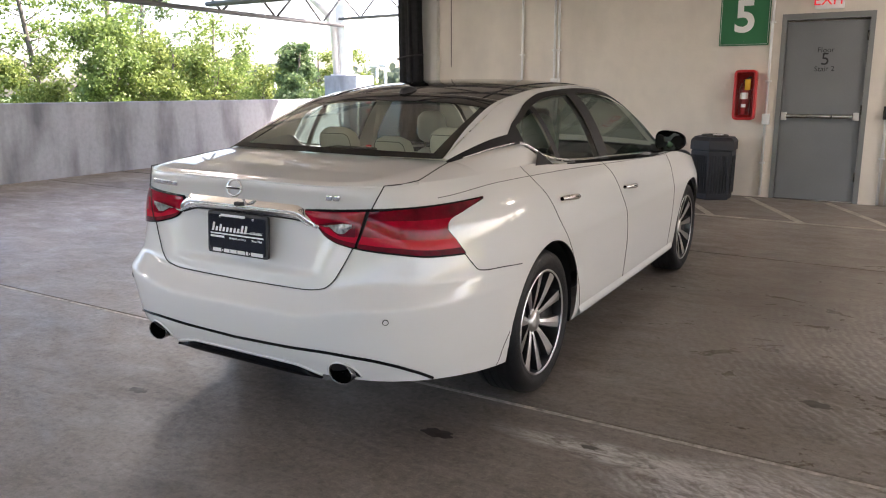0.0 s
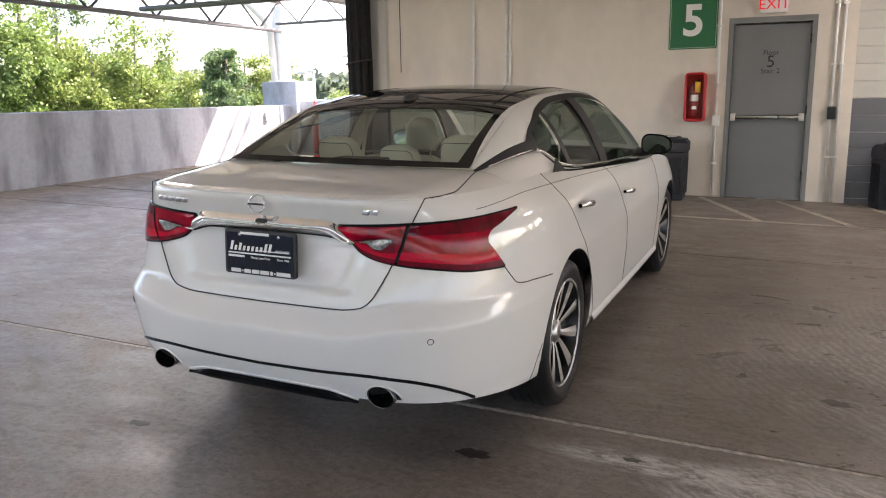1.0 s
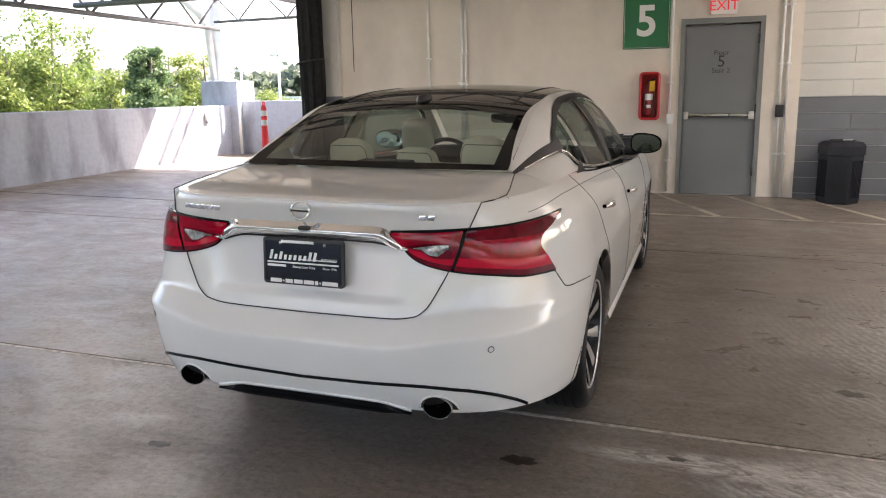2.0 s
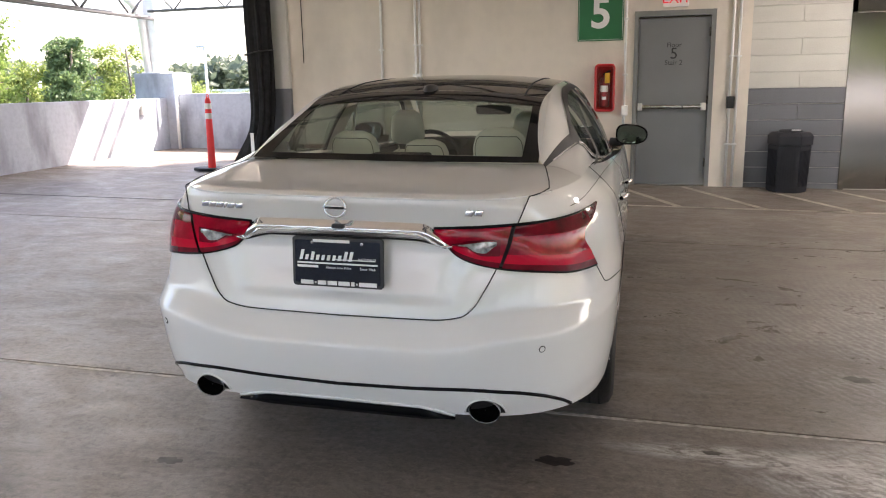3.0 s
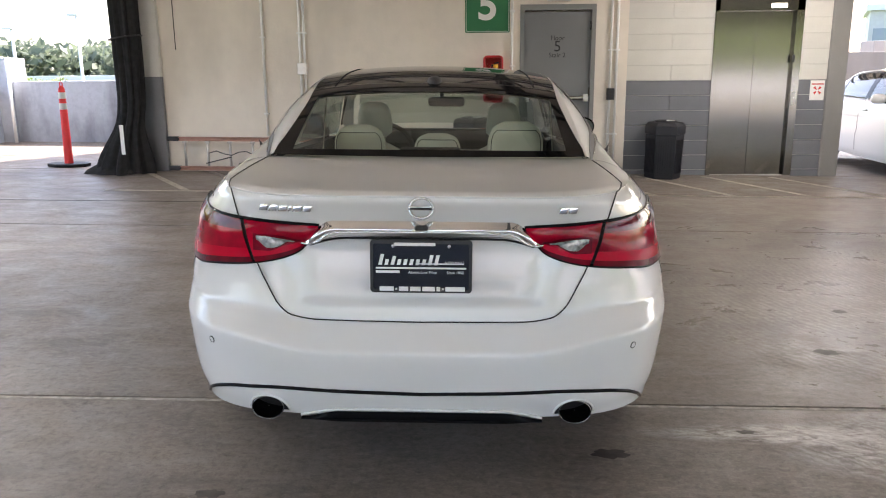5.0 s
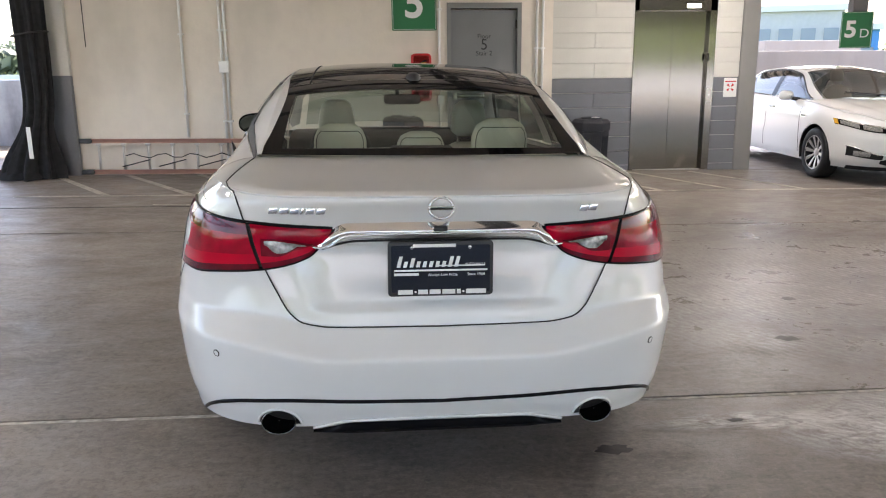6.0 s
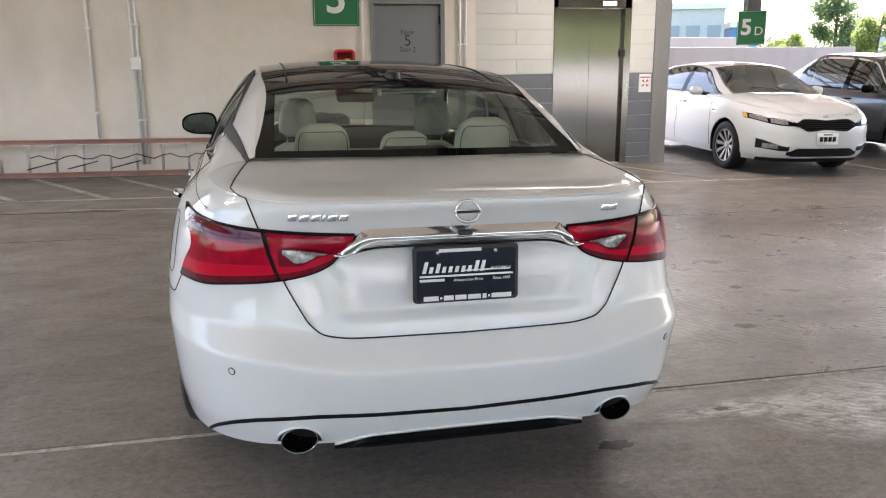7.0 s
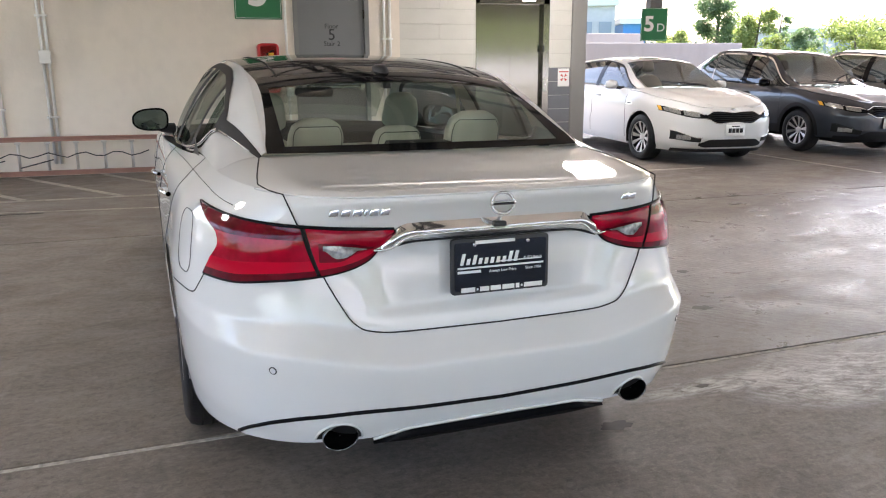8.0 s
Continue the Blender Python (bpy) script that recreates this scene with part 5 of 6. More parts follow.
    part("dashboard", prism([(1.25, 0.7), (1.25, 0.96), (1.75, 0.98), (1.85, 0.7)], -0.70, 0.70, "x", 0.02), DASH, car)
    for x in (-0.36, 0.36):
        s2 = seat(car, x, 2.75, 0.45, DASH if lifted else LEATHER, 0.62, 0.50)
        s2.matrix_basis = pose(x, 2.75, 0.45, 0, 0, 180)
    return car


WHITE_PAINT = material("plain_white_paint", (0.66, 0.66, 0.65), 0.4, 0.0, 1.0)
SLATE_PAINT = material("slate_metallic_paint", (0.013, 0.017, 0.026), 0.35, 0.1, 1.0)
GREY_PAINT = material("dark_grey_paint", (0.030, 0.032, 0.036), 0.35, 0.1, 1.0)
parked_car("white saloon with chrome grille parked beside the column", WHITE_PAINT, on_floor(6.55, 6.52, -4), 1.455, PARKGLASS)
parked_car("slate grey estate car with dark wheel arch cladding", SLATE_PAINT, on_floor(9.58, 6.62, -4, 0.02), 1.58, PARKGLASS, True)
parked_car("dark grey estate car parked last in the row", GREY_PAINT, on_floor(12.75, 6.9, -4, 0.02), 1.60, PARKGLASS, True)

# ---- the garage deck: slab, walls, tower, roof ----
WALL_Y = 8.28


def structure(name, bm, mat, label, category, flat=True):
    return tagged(link(name, bm, mat, flat=flat), label, category, kind="structure")


def slab():
    fl = tagged(new("floor"), "worn grey-brown concrete garage floor", "floor", kind="structure")
    fl.matrix_world = FALL.copy()
    part("joint_bed", box((-9, -30.2, -0.30), (40, 30, -0.012)), JOINT, fl)
    gap = 0.010
    ys = [-30, -16, -6.5, -2.9, 0.865, 4.59, 8.32, 12.3, 20, 30]
    part("joint_sealant", box((-8.5, 0.842, -0.02), (40, 0.864, 0.0015)), SEALANT, fl, "pale joint sealant", flat=True)
    for y0, y1 in zip(ys[:-1], ys[1:]):
        part("floor_slab", box((-8.6, y0 + gap * (1.4 if y0 == 0.865 else 1), -0.05), (40, y1 - gap, 0.0), 0.004), FLOOR, fl, flat=True)
    part("crack_filler", box((-8.5, 5.82, 0.001), (-1.9, 5.836, 0.003)), JOINT, fl, flat=True)
    # worn hatching before the doors
    def stripe(x0, y0, x1, y1, w):
        d = Vector((x1 - x0, y1 - y0, 0)).normalized()
        s = Vector((-d.y, d.x, 0)) * w / 2
        bm = mesh()
        bm.faces.new([bm.verts.new(p + Vector((0, 0, 0.003))) for p in (Vector((x0, y0, 0)) - s, Vector((x1, y1, 0)) - s, Vector((x1, y1, 0)) + s, Vector((x0, y0, 0)) + s)])
        bmesh.ops.solidify(bm, geom=bm.faces[:], thickness=0.0025)
        part("painted_line", bm, LINE, fl, "worn off-white painted line", flat=True)
    stripe(-4.0, 6.53, 6.1, 6.53, 0.09)
    for k in range(10):
        x1 = -3.03 + 0.905 * k
        dx = 1.15 if x1 < 0.5 else 0.80
        stripe(x1 - dx, 8.18, x1, 6.53, 0.085)
    for x in (8.05, 11.1):
        stripe(x, 5.4, x - 0.35, 11.0, 0.10)
    stripe(-2.4, 5.95, -0.9, 5.80, 0.05)
    return fl


floor_ = slab()


def stain(x, y, rx, ry, mat, seed, label):
    """A thin spill with a ragged edge."""
    rnd = random.Random(seed)
    n = 36
    ph = [rnd.uniform(0, 6.28) for _ in range(4)]
    rr = [1 + 0.16 * math.sin(2 * b + ph[0]) + 0.12 * math.sin(5 * b + ph[1]) + 0.08 * math.sin(9 * b + ph[2]) + rnd.uniform(-0.06, 0.06) for b in (2 * math.pi * k / n for k in range(n))]
    bm = mesh()
    ring = [[Vector((x + rx * r * e * math.cos(2 * math.pi * k / n), y + ry * r * e * math.sin(2 * math.pi * k / n), 0.0012 + 0.0012 * (1 - e))) for k, r in enumerate(rr)] for e in (1.0, 0.6, 0.02)]
    add_grid(bm, ring, close=True)
    part("stain", bm, mat, floor_, label)


OIL = material("oil_stain", (0.028, 0.020, 0.016), 0.5, spread=0.4, scale=20)
DULL = material("dull_stain", (0.095, 0.082, 0.072), 0.6, spread=0.3, scale=14)
stain(0.712, 0.42, 0.062, 0.042, OIL, 3, "dark brown oil spot on the slab")
stain(-0.735, 0.09, 0.045, 0.03, DULL, 4, "small dark stain on the slab")
stain(2.05, 1.55, 0.07, 0.035, DULL, 5, "dull round stain on the slab")
stain(2.45, 2.25, 0.05, 0.03, DULL, 6, "dull round stain on the slab")
stain(1.30, 0.62, 0.03, 0.02, DULL, 8, "small dark stain on the slab")

structure("ground", box((-3000, -3000, -14.2), (3000, 3000, -14.0)), material("grass_ground", (0.06, 0.09, 0.03), 0.95, spread=0.3, scale=0.05), "grassy ground far below the deck", "ground")

# stair tower: beige cast wall with a door opening
bm = box((-4.38, WALL_Y, -0.3), (0.955, WALL_Y + 0.3, 4.3))
add_box(bm, (1.925, WALL_Y, -0.3), (2.36, WALL_Y + 0.3, 4.3))
add_box(bm, (0.955, WALL_Y, 2.285), (1.925, WALL_Y + 0.3, 4.3))
structure("wall_north", bm, WALL, "beige cast concrete wall of the stair tower", "wall")
structure("wall_reveal", box((0.9, WALL_Y + 0.3, -0.3), (2.0, WALL_Y + 0.4, 4.3)), WALL, "dark stairwell behind the door", "wall")
structure("wall_return", box((-4.40, WALL_Y + 0.3, -0.3), (-4.05, 12.0, 4.3)), WALL, "side wall of the stair tower", "wall")
structure("trim_joint", box((-3.665, WALL_Y - 0.0025, 1.75), (-3.653, WALL_Y + 0.02, 4.3)), JOINT, "narrow cut joint in the wall", "wall trim")
pier = tagged(new("wall_pier"), "square wall end, pale above and slate grey below", "wall", kind="structure")
part("upper_face", box((-4.38, WALL_Y - 0.09, 1.40), (-3.86, WALL_Y, 4.3), 0.008), BLOCK_PALE, pier, flat=True)
part("painted_foot", box((-4.382, WALL_Y - 0.092, -0.2), (-3.858, WALL_Y, 1.40), 0.008), BLOCK_GREY, pier, flat=True)

# lift lobby: painted blocks in courses
lobby = tagged(new("wall_lift"), "painted block wall, pale above and slate grey below", "wall", kind="structure")
BY = WALL_Y + 0.06
part("mortar", box((2.36, BY + 0.012, -0.3), (3.50, BY + 0.3, 4.3)), MORTAR_PALE, lobby, flat=True)
part("mortar", box((4.66, BY + 0.012, -0.3), (5.03, BY + 0.3, 4.3)), MORTAR_PALE, lobby, flat=True)
part("mortar", box((3.50, BY + 0.012, 2.335), (4.66, BY + 0.3, 4.3)), MORTAR_PALE, lobby, flat=True)
BLOCKS = {}


def block(x0, x1, z0, z1, mat):
    key = (round(x1 - x0, 3), round(z1 - z0, 3), mat.name)
    if key not in BLOCKS:
        bm = box((0, 0, 0), (x1 - x0, 0.05, z1 - z0), 0.004)
        me = bpy.data.meshes.new("block")
        bm.to_mesh(me)
        bm.free()
        me.materials.append(mat)
        BLOCKS[key] = me
    ob = new("block", BLOCKS[key])
    ob.location = (x0, BY, z0)
    ob.parent = lobby


def courses(x0, x1, z0, z1, mat, first):
    z, k = z0, first
    while z < z1 - 0.01:
        h = min(0.2, z1 - z)
        x = x0 - (0.6 if k % 2 else 0.0)
        while x < x1 - 0.01:
            a, b = max(x, x0), min(x + 1.2, x1)
            if b - a > 0.03:
                block(a + 0.0012, b - 0.0012, z + 0.004, z + h - 0.004, mat)
            x += 1.2
        z, k = z + 0.2, k + 1


for x0, x1 in ((2.36, 3.50), (4.66, 5.03)):
    courses(x0, x1, -0.10, 1.30, BLOCK_GREY, 0)
    courses(x0, x1, 1.30, 3.3, BLOCK_PALE, 1)
courses(3.50, 4.66, 2.335, 3.3, BLOCK_PALE, 1)
structure("column", box((5.03, BY - 0.02, -0.3), (5.28, BY + 0.34, 4.3), 0.02), COLUMN, "bare concrete column at the lift wall's end", "column")

# parapets and their corner post
structure("parapet_west", box((-8.55, -30, -0.3), (-8.25, 12.0, 1.25), 0.015), PARAPET, "grey stained concrete parapet", "parapet")
structure("parapet_north", box((-8.55, 12.0, -0.3), (-4.05, 12.3, 1.33), 0.015), PARAPET, "pale concrete parapet", "parapet")
structure("parapet_post", box((-8.95, 11.85, -0.3), (-8.05, 12.5, 1.75), 0.02), PARAPET, "raised concrete block under the canopy post", "parapet")
structure("conduit_box", box((-8.25, 10.95, 0.95), (-8.19, 11.07, 1.12), 0.006), GALV, "grey socket box on the parapet", "box")
structure("parapet_pipe", tube([(-8.0, 11.8, 0.1), (-8.0, 11.8, 1.7)], 0.03, 10), GALV, "thin pipe in the parapet's corner", "pipe", False)
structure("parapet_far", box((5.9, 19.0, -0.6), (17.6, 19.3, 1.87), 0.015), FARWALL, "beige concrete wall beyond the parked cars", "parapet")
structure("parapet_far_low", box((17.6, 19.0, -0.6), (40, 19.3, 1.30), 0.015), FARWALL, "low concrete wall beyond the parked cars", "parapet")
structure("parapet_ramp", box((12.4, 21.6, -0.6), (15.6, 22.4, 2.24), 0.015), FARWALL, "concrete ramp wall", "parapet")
structure("parapet_south", box((-8.55, -30.3, -0.3), (40, -30.0, 1.25), 0.015), PARAPET, "low concrete wall behind the aisle", "parapet")
bm = box((-8.9, -11.0, 3.56), (14.9, 11.2, 3.63))
add_box(bm, (5.4, 11.2, 3.56), (14.9, 16.0, 3.63))
structure("ceiling", bm, DECK, "pale sheet roof over the parking level", "roof")


def truss(a, b, drop, bays, mat, label, r=0.028):
    """An open-web joist between two places of its top chord."""
    a, b = Vector(a), Vector(b)
    low = Vector((0, 0, -drop))
    t = thing("roof_truss", Matrix.Translation(a), label, "roof truss", "open-web roof trusses")
    d = b - a
    side = d.cross(Vector((0, 0, 1))).normalized() * 0.03
    for name, off in (("top_chord", Vector()), ("bottom_chord", low)):
        bm = mesh()
        for s in (-1, 1):
            add_tube(bm, [off + side * s, d + off + side * s], r, 6)
        part(name, bm, mat, t)
    for k in range(bays):
        p, q, m = d * (k / bays), d * ((k + 1) / bays), d * ((k + 0.5) / bays)
        part("web_bar", tube([p, m + low], r * 0.6, 5), mat, t)
        part("web_bar", tube([m + low, q], r * 0.6, 5), mat, t)
    return t


truss((-8.5, 12.0, 3.42), (-8.5, -10.9, 3.42), 0.60, 16, TRUSS, "long galvanised edge truss on canopy posts", 0.04)
truss((-8.5, 11.9, 3.50), (10.0, 11.0, 3.50), 0.55, 16, TRUSS, "galvanised open-web truss under the roof")
for k in range(9):
    y = 8.0 - 2.3 * k
    truss((-8.4, y, 3.50), (14.8, y, 3.50), 0.60, 14, TRUSS, "galvanised open-web truss under the roof", 0.045)
for k in range(4):
    x = -5.6 + 6.4 * k
    truss((x, 11.0, 3.53), (x, -10.9, 3.53), 0.50, 14, TRUSS, "galvanised cross truss under the roof", 0.04)
for y in (13.0, 14.5, 15.9):
    truss((5.5, y, 3.50), (14.8, y, 3.50), 0.35, 8, TRUSS, "shallow galvanised truss over the parked cars", 0.045)


def canopy_post(x, y, z0):
    p = thing("canopy_post", Matrix.Translation((x, y, z0)), "grey steel canopy post with a slanting brace", "post", "canopy posts")
    part("shaft", box((-0.13, -0.13, 0), (0.13, 0.13, 3.9 - z0), 0.01), GALV, p, flat=True)
    part("base_plate", box((-0.22, -0.22, 0), (0.22, 0.22, 0.03), 0.004), GALV, p)
    part("brace", tube([(-0.10, -0.14, 0.0), (-0.14, -0.18, 1.05), (-0.22, -0.30, 1.35), (-0.55, -0.95, 1.95)], 0.085, 10), GALV, p)
    return p


post = canopy_post(-8.60, 12.15, 1.75)
copy_thing(post, pose(-8.40, -7.6, 1.25))

# ---- on the tower wall ----
# stair door
fr = structure("door_frame", prism([(0.935, floor_z(1, 8.3)), (0.935, 2.285), (1.93, 2.285), (1.93, floor_z(2, 8.3)), (1.875, floor_z(2, 8.3)), (1.875, 2.215), (0.99, 2.215), (0.99, floor_z(1, 8.3))], WALL_Y - 0.02, WALL_Y + 0.09, "y"), FRAMEP, "grey painted steel door frame", "door frame")
door = thing("stair_door", pose(0.99, WALL_Y + 0.03, floor_z(1.4, 8.3)), "closed grey steel stair door with a push bar", "door", kind="structure")
part("leaf", box((0.004, 0.0, 0.012), (0.881, 0.045, 2.135), 0.004), DOOR, door, flat=True)
bar = part("push_bar", prism([(0.03, 1.0), (0.855, 1.0), (0.855, 1.048), (0.03, 1.048)], -0.055, -0.028, "y", 0.006), STEEL, door, "steel push bar")
for x0, x1 in ((0.015, 0.075), (0.80, 0.865)):
    part("bar_end", box((x0, -0.06, 0.975), (x1, 0.0, 1.07), 0.006), ALU, bar)
part("bar_break", box((0.565, -0.0575, 0.998), (0.580, -0.0540, 1.05)), BLACK, bar)
up90 = Matrix.Rotation(math.radians(90), 4, "X")
for text, size, z in (("Floor", 0.085, 1.800), ("5", 0.20, 1.690), ("Stair 2", 0.085, 1.580)):
    writing("door_lettering", text, size, Matrix.Translation((0.445, -0.002, z)) @ up90, BLACK, door, 0.001)
for z in (0.25, 1.05, 1.9):
    part("hinge", tube([(0.878, -0.012, z), (0.878, -0.012, z + 0.11)], 0.011, 8), STEEL, door)
part("threshold", box((0.0, -0.04, -0.005), (0.885, 0.09, 0.012), 0.003), STEEL, door)

# lit exit sign
ex = thing("exit_sign", pose(1.435, WALL_Y, 2.42), "white exit sign with red letters over the door", "exit sign")
part("housing", box((-0.155, -0.055, -0.10), (0.155, 0.0, 0.10), 0.012), WHITE, ex)
writing("lettering", "EXIT", 0.17, Matrix.Translation((0, -0.057, 0.0)) @ up90, glow("exit_red", (0.75, 0.02, 0.03), 0.12), ex, 0.001)


def level_sign(m, text, size, w, h, offs, label, small=None):
    s = thing("level_sign", m, label, "sign", "level signs")
    part("board", prism(rounded(w, h, 0.015), -0.012, 0.0, "y", 0.002), GREEN, s, flat=True)
    ring = rounded(w - 0.03, h - 0.03, 0.012)
    part("white_border", tube([(a, -0.0125, b) for a, b in ring + ring[:1]], 0.0028, 4, cap=False), WHITE, s)
    for a, b in ((0, -h / 2 + 0.035), (0, h / 2 - 0.035)):
        part("screw", lathe([(-0.004, 0.008), (0.0, 0.009)], 8, Matrix.Translation((a, -0.013, b)) @ Matrix.Rotation(math.radians(-90), 4, "Z")), GALV, s)
    writing("numeral", text, size, Matrix.Translation((offs, -0.014, 0)) @ up90, WHITE, s, 0.001, 0.012)
    if small:
        writing("letter", small, size * 0.55, Matrix.Translation((offs + size * 0.56, -0.014, -size * 0.17)) @ up90, WHITE, s, 0.001)
    return s


level_sign(pose(0.505, WALL_Y - 0.001, 2.265), "5", 0.53, 0.585, 0.66, 0.0, "square green wall sign with a white five")
level_sign(pose(9.15, 12.08, 2.10, 0, 0, -30), "5", 0.42, 0.54, 0.66, -0.10, "green level sign with white five and D", "D")
structure("sign_column", box((9.07, 12.12, 2.15), (9.37, 12.30, 3.56), 0.015), TRUSS, "dark steel hanger that holds the level sign", "sign hanger")

# extinguisher cabinet
cabn = thing("extinguisher_box", pose(0.58, WALL_Y, 1.335), "red extinguisher cabinet with a clear cover on the wall", "fire extinguisher")
part("back", prism(rounded(0.255, 0.60, 0.04), -0.03, 0.0, "y", 0.008), REDP, cabn)
for e in (0.0,):
    ring = rounded(0.235, 0.58, 0.04)
    part("rim", tube([(a, -0.135, b) for a, b in ring + ring[:1]], 0.016, 8, cap=False), REDP, cabn)
    part("side_wall", grid([[Vector((a, y, b)) for a, b in rounded(0.25, 0.595, 0.04)] for y in (-0.02, -0.14)], close=True), REDP, cabn)
part("cover", prism(rounded(0.20, 0.54, 0.03), -0.138, -0.135, "y"), glass("clear_cover", (0.90, 0.88, 0.86), 1.3), cabn).visible_shadow = False
ext = part("extinguisher", add_lathe(mesh(), [(-0.245, 0.0), (-0.245, 0.055), (-0.23, 0.065), (0.08, 0.065), (0.13, 0.045), (0.15, 0.02), (0.19, 0.02), (0.19, 0.0)], 24, Matrix.Translation((-0.005, -0.075, 0)) @ Matrix.Rotation(math.radians(-90), 4, "Y")), REDBODY, cabn, "red extinguisher bottle")
part("label", grid([[Vector((-0.005 + 0.066 * math.sin(a), -0.075 - 0.066 * math.cos(a), z)) for a in np.linspace(-0.8, 0.8, 8)] for z in (-0.05, 0.03)]), WHITE, ext)
part("paper_label", grid([[Vector((-0.005 + 0.0665 * math.sin(a), -0.075 - 0.0665 * math.cos(a), z)) for a in np.linspace(-0.45, 0.45, 6)] for z in (-0.15, -0.11)]), WHITE, ext)
part("tag", box((0.0, -0.150, 0.06), (0.065, -0.143, 0.19)), YELLOW, cabn, "orange inspection tag")
part("handle", tube([(-0.02, -0.09, 0.17), (0.05, -0.12, 0.215), (0.075, -0.12, 0.21)], 0.011, 8), BLACK, ext)


# conduits
def conduit(name_label, xs, z0, z1, clips, boxes=(), r=0.017):
    c = thing("conduit", pose(xs[0], WALL_Y, 0), name_label, "conduit", "wall conduits")
    for x in xs:
        part("pipe", tube([(x - xs[0], -0.03, z0), (x - xs[0], -0.03, (z0 + z1) / 2), (x - xs[0], -0.03, z1)], r, 10), GALV, c)
    for z in clips:
        for x in xs:
            part("clip", box((x - xs[0] - 0.034, -0.05, z - 0.012), (x - xs[0] + 0.034, 0.0, z + 0.012), 0.003), GALV, c)
    for z, w, h, mat in boxes:
        part("junction_box", box((-0.035, -0.085, z - h / 2), (w - 0.035, 0.0, z + h / 2), 0.006), mat, c)
    return c


conduit("single galvanised conduit on the beige wall", (-2.475,), 0.60, 3.8, (0.9, 1.9, 2.9))
conduit("pair of galvanised conduits with a junction box", (-1.985, -1.925), 0.25, 3.8, (0.8, 1.95, 2.9), ((1.49, 0.12, 0.15, GALV),))
conduit("single galvanised conduit beside the stair door", (0.83,), 0.10, 3.8, (0.5, 1.5, 2.2, 2.9), ((1.04, 0.085, 0.13, GALV),))
conduit("pair of galvanised conduits with a black box", (2.135, 2.215), 0.06, 3.8, (0.6, 1.7, 2.4), ((1.13, 0.09, 0.15, BLACK),))


# ---- lift ----
lift = thing("lift_entrance", pose(3.50, WALL_Y + 0.06, 0.02), "closed brushed steel lift doors in a steel frame", "lift", kind="structure")
for x0, x1 in ((0.0, 0.06), (1.06, 1.16)):
    part("jamb", box((x0, -0.012, 0.0), (x1, 0.30, 2.315), 0.004), STEEL, lift, flat=True)
part("header", box((0.0, -0.012, 2.165), (1.16, 0.30, 2.315), 0.004), STEEL, lift, flat=True)
part("door_panel", box((0.06, 0.055, 0.0), (0.56, 0.090, 2.17), 0.003), STEEL, lift, flat=True)
part("door_panel", box((0.564, 0.062, 0.0), (1.06, 0.097, 2.17), 0.003), STEEL, lift, flat=True)
part("sill", box((0.05, 0.0, -0.02), (1.04, 0.30, 0.006)), ALU, lift, flat=True)
part("indicator_lamp", box((0.72, -0.02, 2.20), (0.92, -0.010, 2.255), 0.004), glow("indicator_white", (1.0, 0.93, 0.80), 1.4), lift, "lit floor indicator")
part("position_light", box((1.045, -0.02, 1.50), (1.075, -0.010, 1.60), 0.003), BLACK, lift)
part("call_plate", box((1.075, -0.018, 0.95), (1.135, -0.010, 1.12), 0.003), ALU, lift, "call button plate")
part("call_button", lathe([(-0.004, 0.012), (0.0, 0.013), (0.004, 0.0)], 14, Matrix.Translation((1.105, -0.02, 1.04)) @ Matrix.Rotation(math.radians(-90), 4, "Z")), WHITE, lift)
structure("lift_shaft", box((3.4, WALL_Y + 0.33, -0.3), (4.8, WALL_Y + 0.43, 4.3)), FRAMEP, "dark lift shaft wall", "wall")
fs = thing("fire_notice", pose(4.915, BY - 0.004, 1.155), "small white notice with a red emblem", "notice")
part("card", box((-0.095, -0.004, -0.13), (0.095, 0.004, 0.13), 0.003), WHITE, fs, flat=True)
for a in range(4):
    part("red_mark", prism([(0.010, 0.008), (0.055, 0.03), (0.03, 0.055), (0.008, 0.010)], -0.006, -0.0045, "y"), REDP, fs, flat=True).matrix_basis = Matrix.Rotation(math.radians(90 * a), 4, "Y")
part("red_bar", box((-0.08, -0.006, 0.075), (0.08, -0.0045, 0.09)), REDP, fs, flat=True)


# ---- litter bins ----
def litter_bin(m, label):
    b = thing("litter_bin", m, label, "litter bin", "litter bins")
    hexa = lambda r, q=0.0: [(r * math.cos(math.pi / 3 * k + math.pi / 6 + q), r * math.sin(math.pi / 3 * k + math.pi / 6 + q)) for k in range(6)]  # noqa: E731
    bm = mesh()
    add_grid(bm, [[Vector((x, y, z)) for x, y in hexa(r)] for z, r in ((0.0, 0.255), (0.02, 0.265), (0.58, 0.28), (0.60, 0.275))], close=True)
    part("body", bm, BIN, b, flat=True)
    bm = mesh()
    add_grid(bm, [[Vector((x, y, z)) for x, y in hexa(r)] for z, r in ((0.605, 0.275), (0.61, 0.295), (0.72, 0.295), (0.765, 0.25), (0.768, 0.15), (0.74, 0.13), (0.70, 0.12))], close=True)
    part("lid", bm, BIN, b, flat=True)
    part("ring", tube([(0.15 * math.cos(a), 0.15 * math.sin(a), 0.775) for a in (2 * math.pi * k / 24 for k in range(25))], 0.014, 8, cap=False), BLACK, b)
    for k in range(6):
        mm = Matrix.Rotation(math.pi / 3 * k, 4, "Z")
        for j in range(7):
            x = (j - 3) * 0.033
            part("rib", box((0.2305, x - 0.007, 0.08), (0.2495, x + 0.007, 0.54), 0.003, mm), BIN, b, flat=True)
    return b


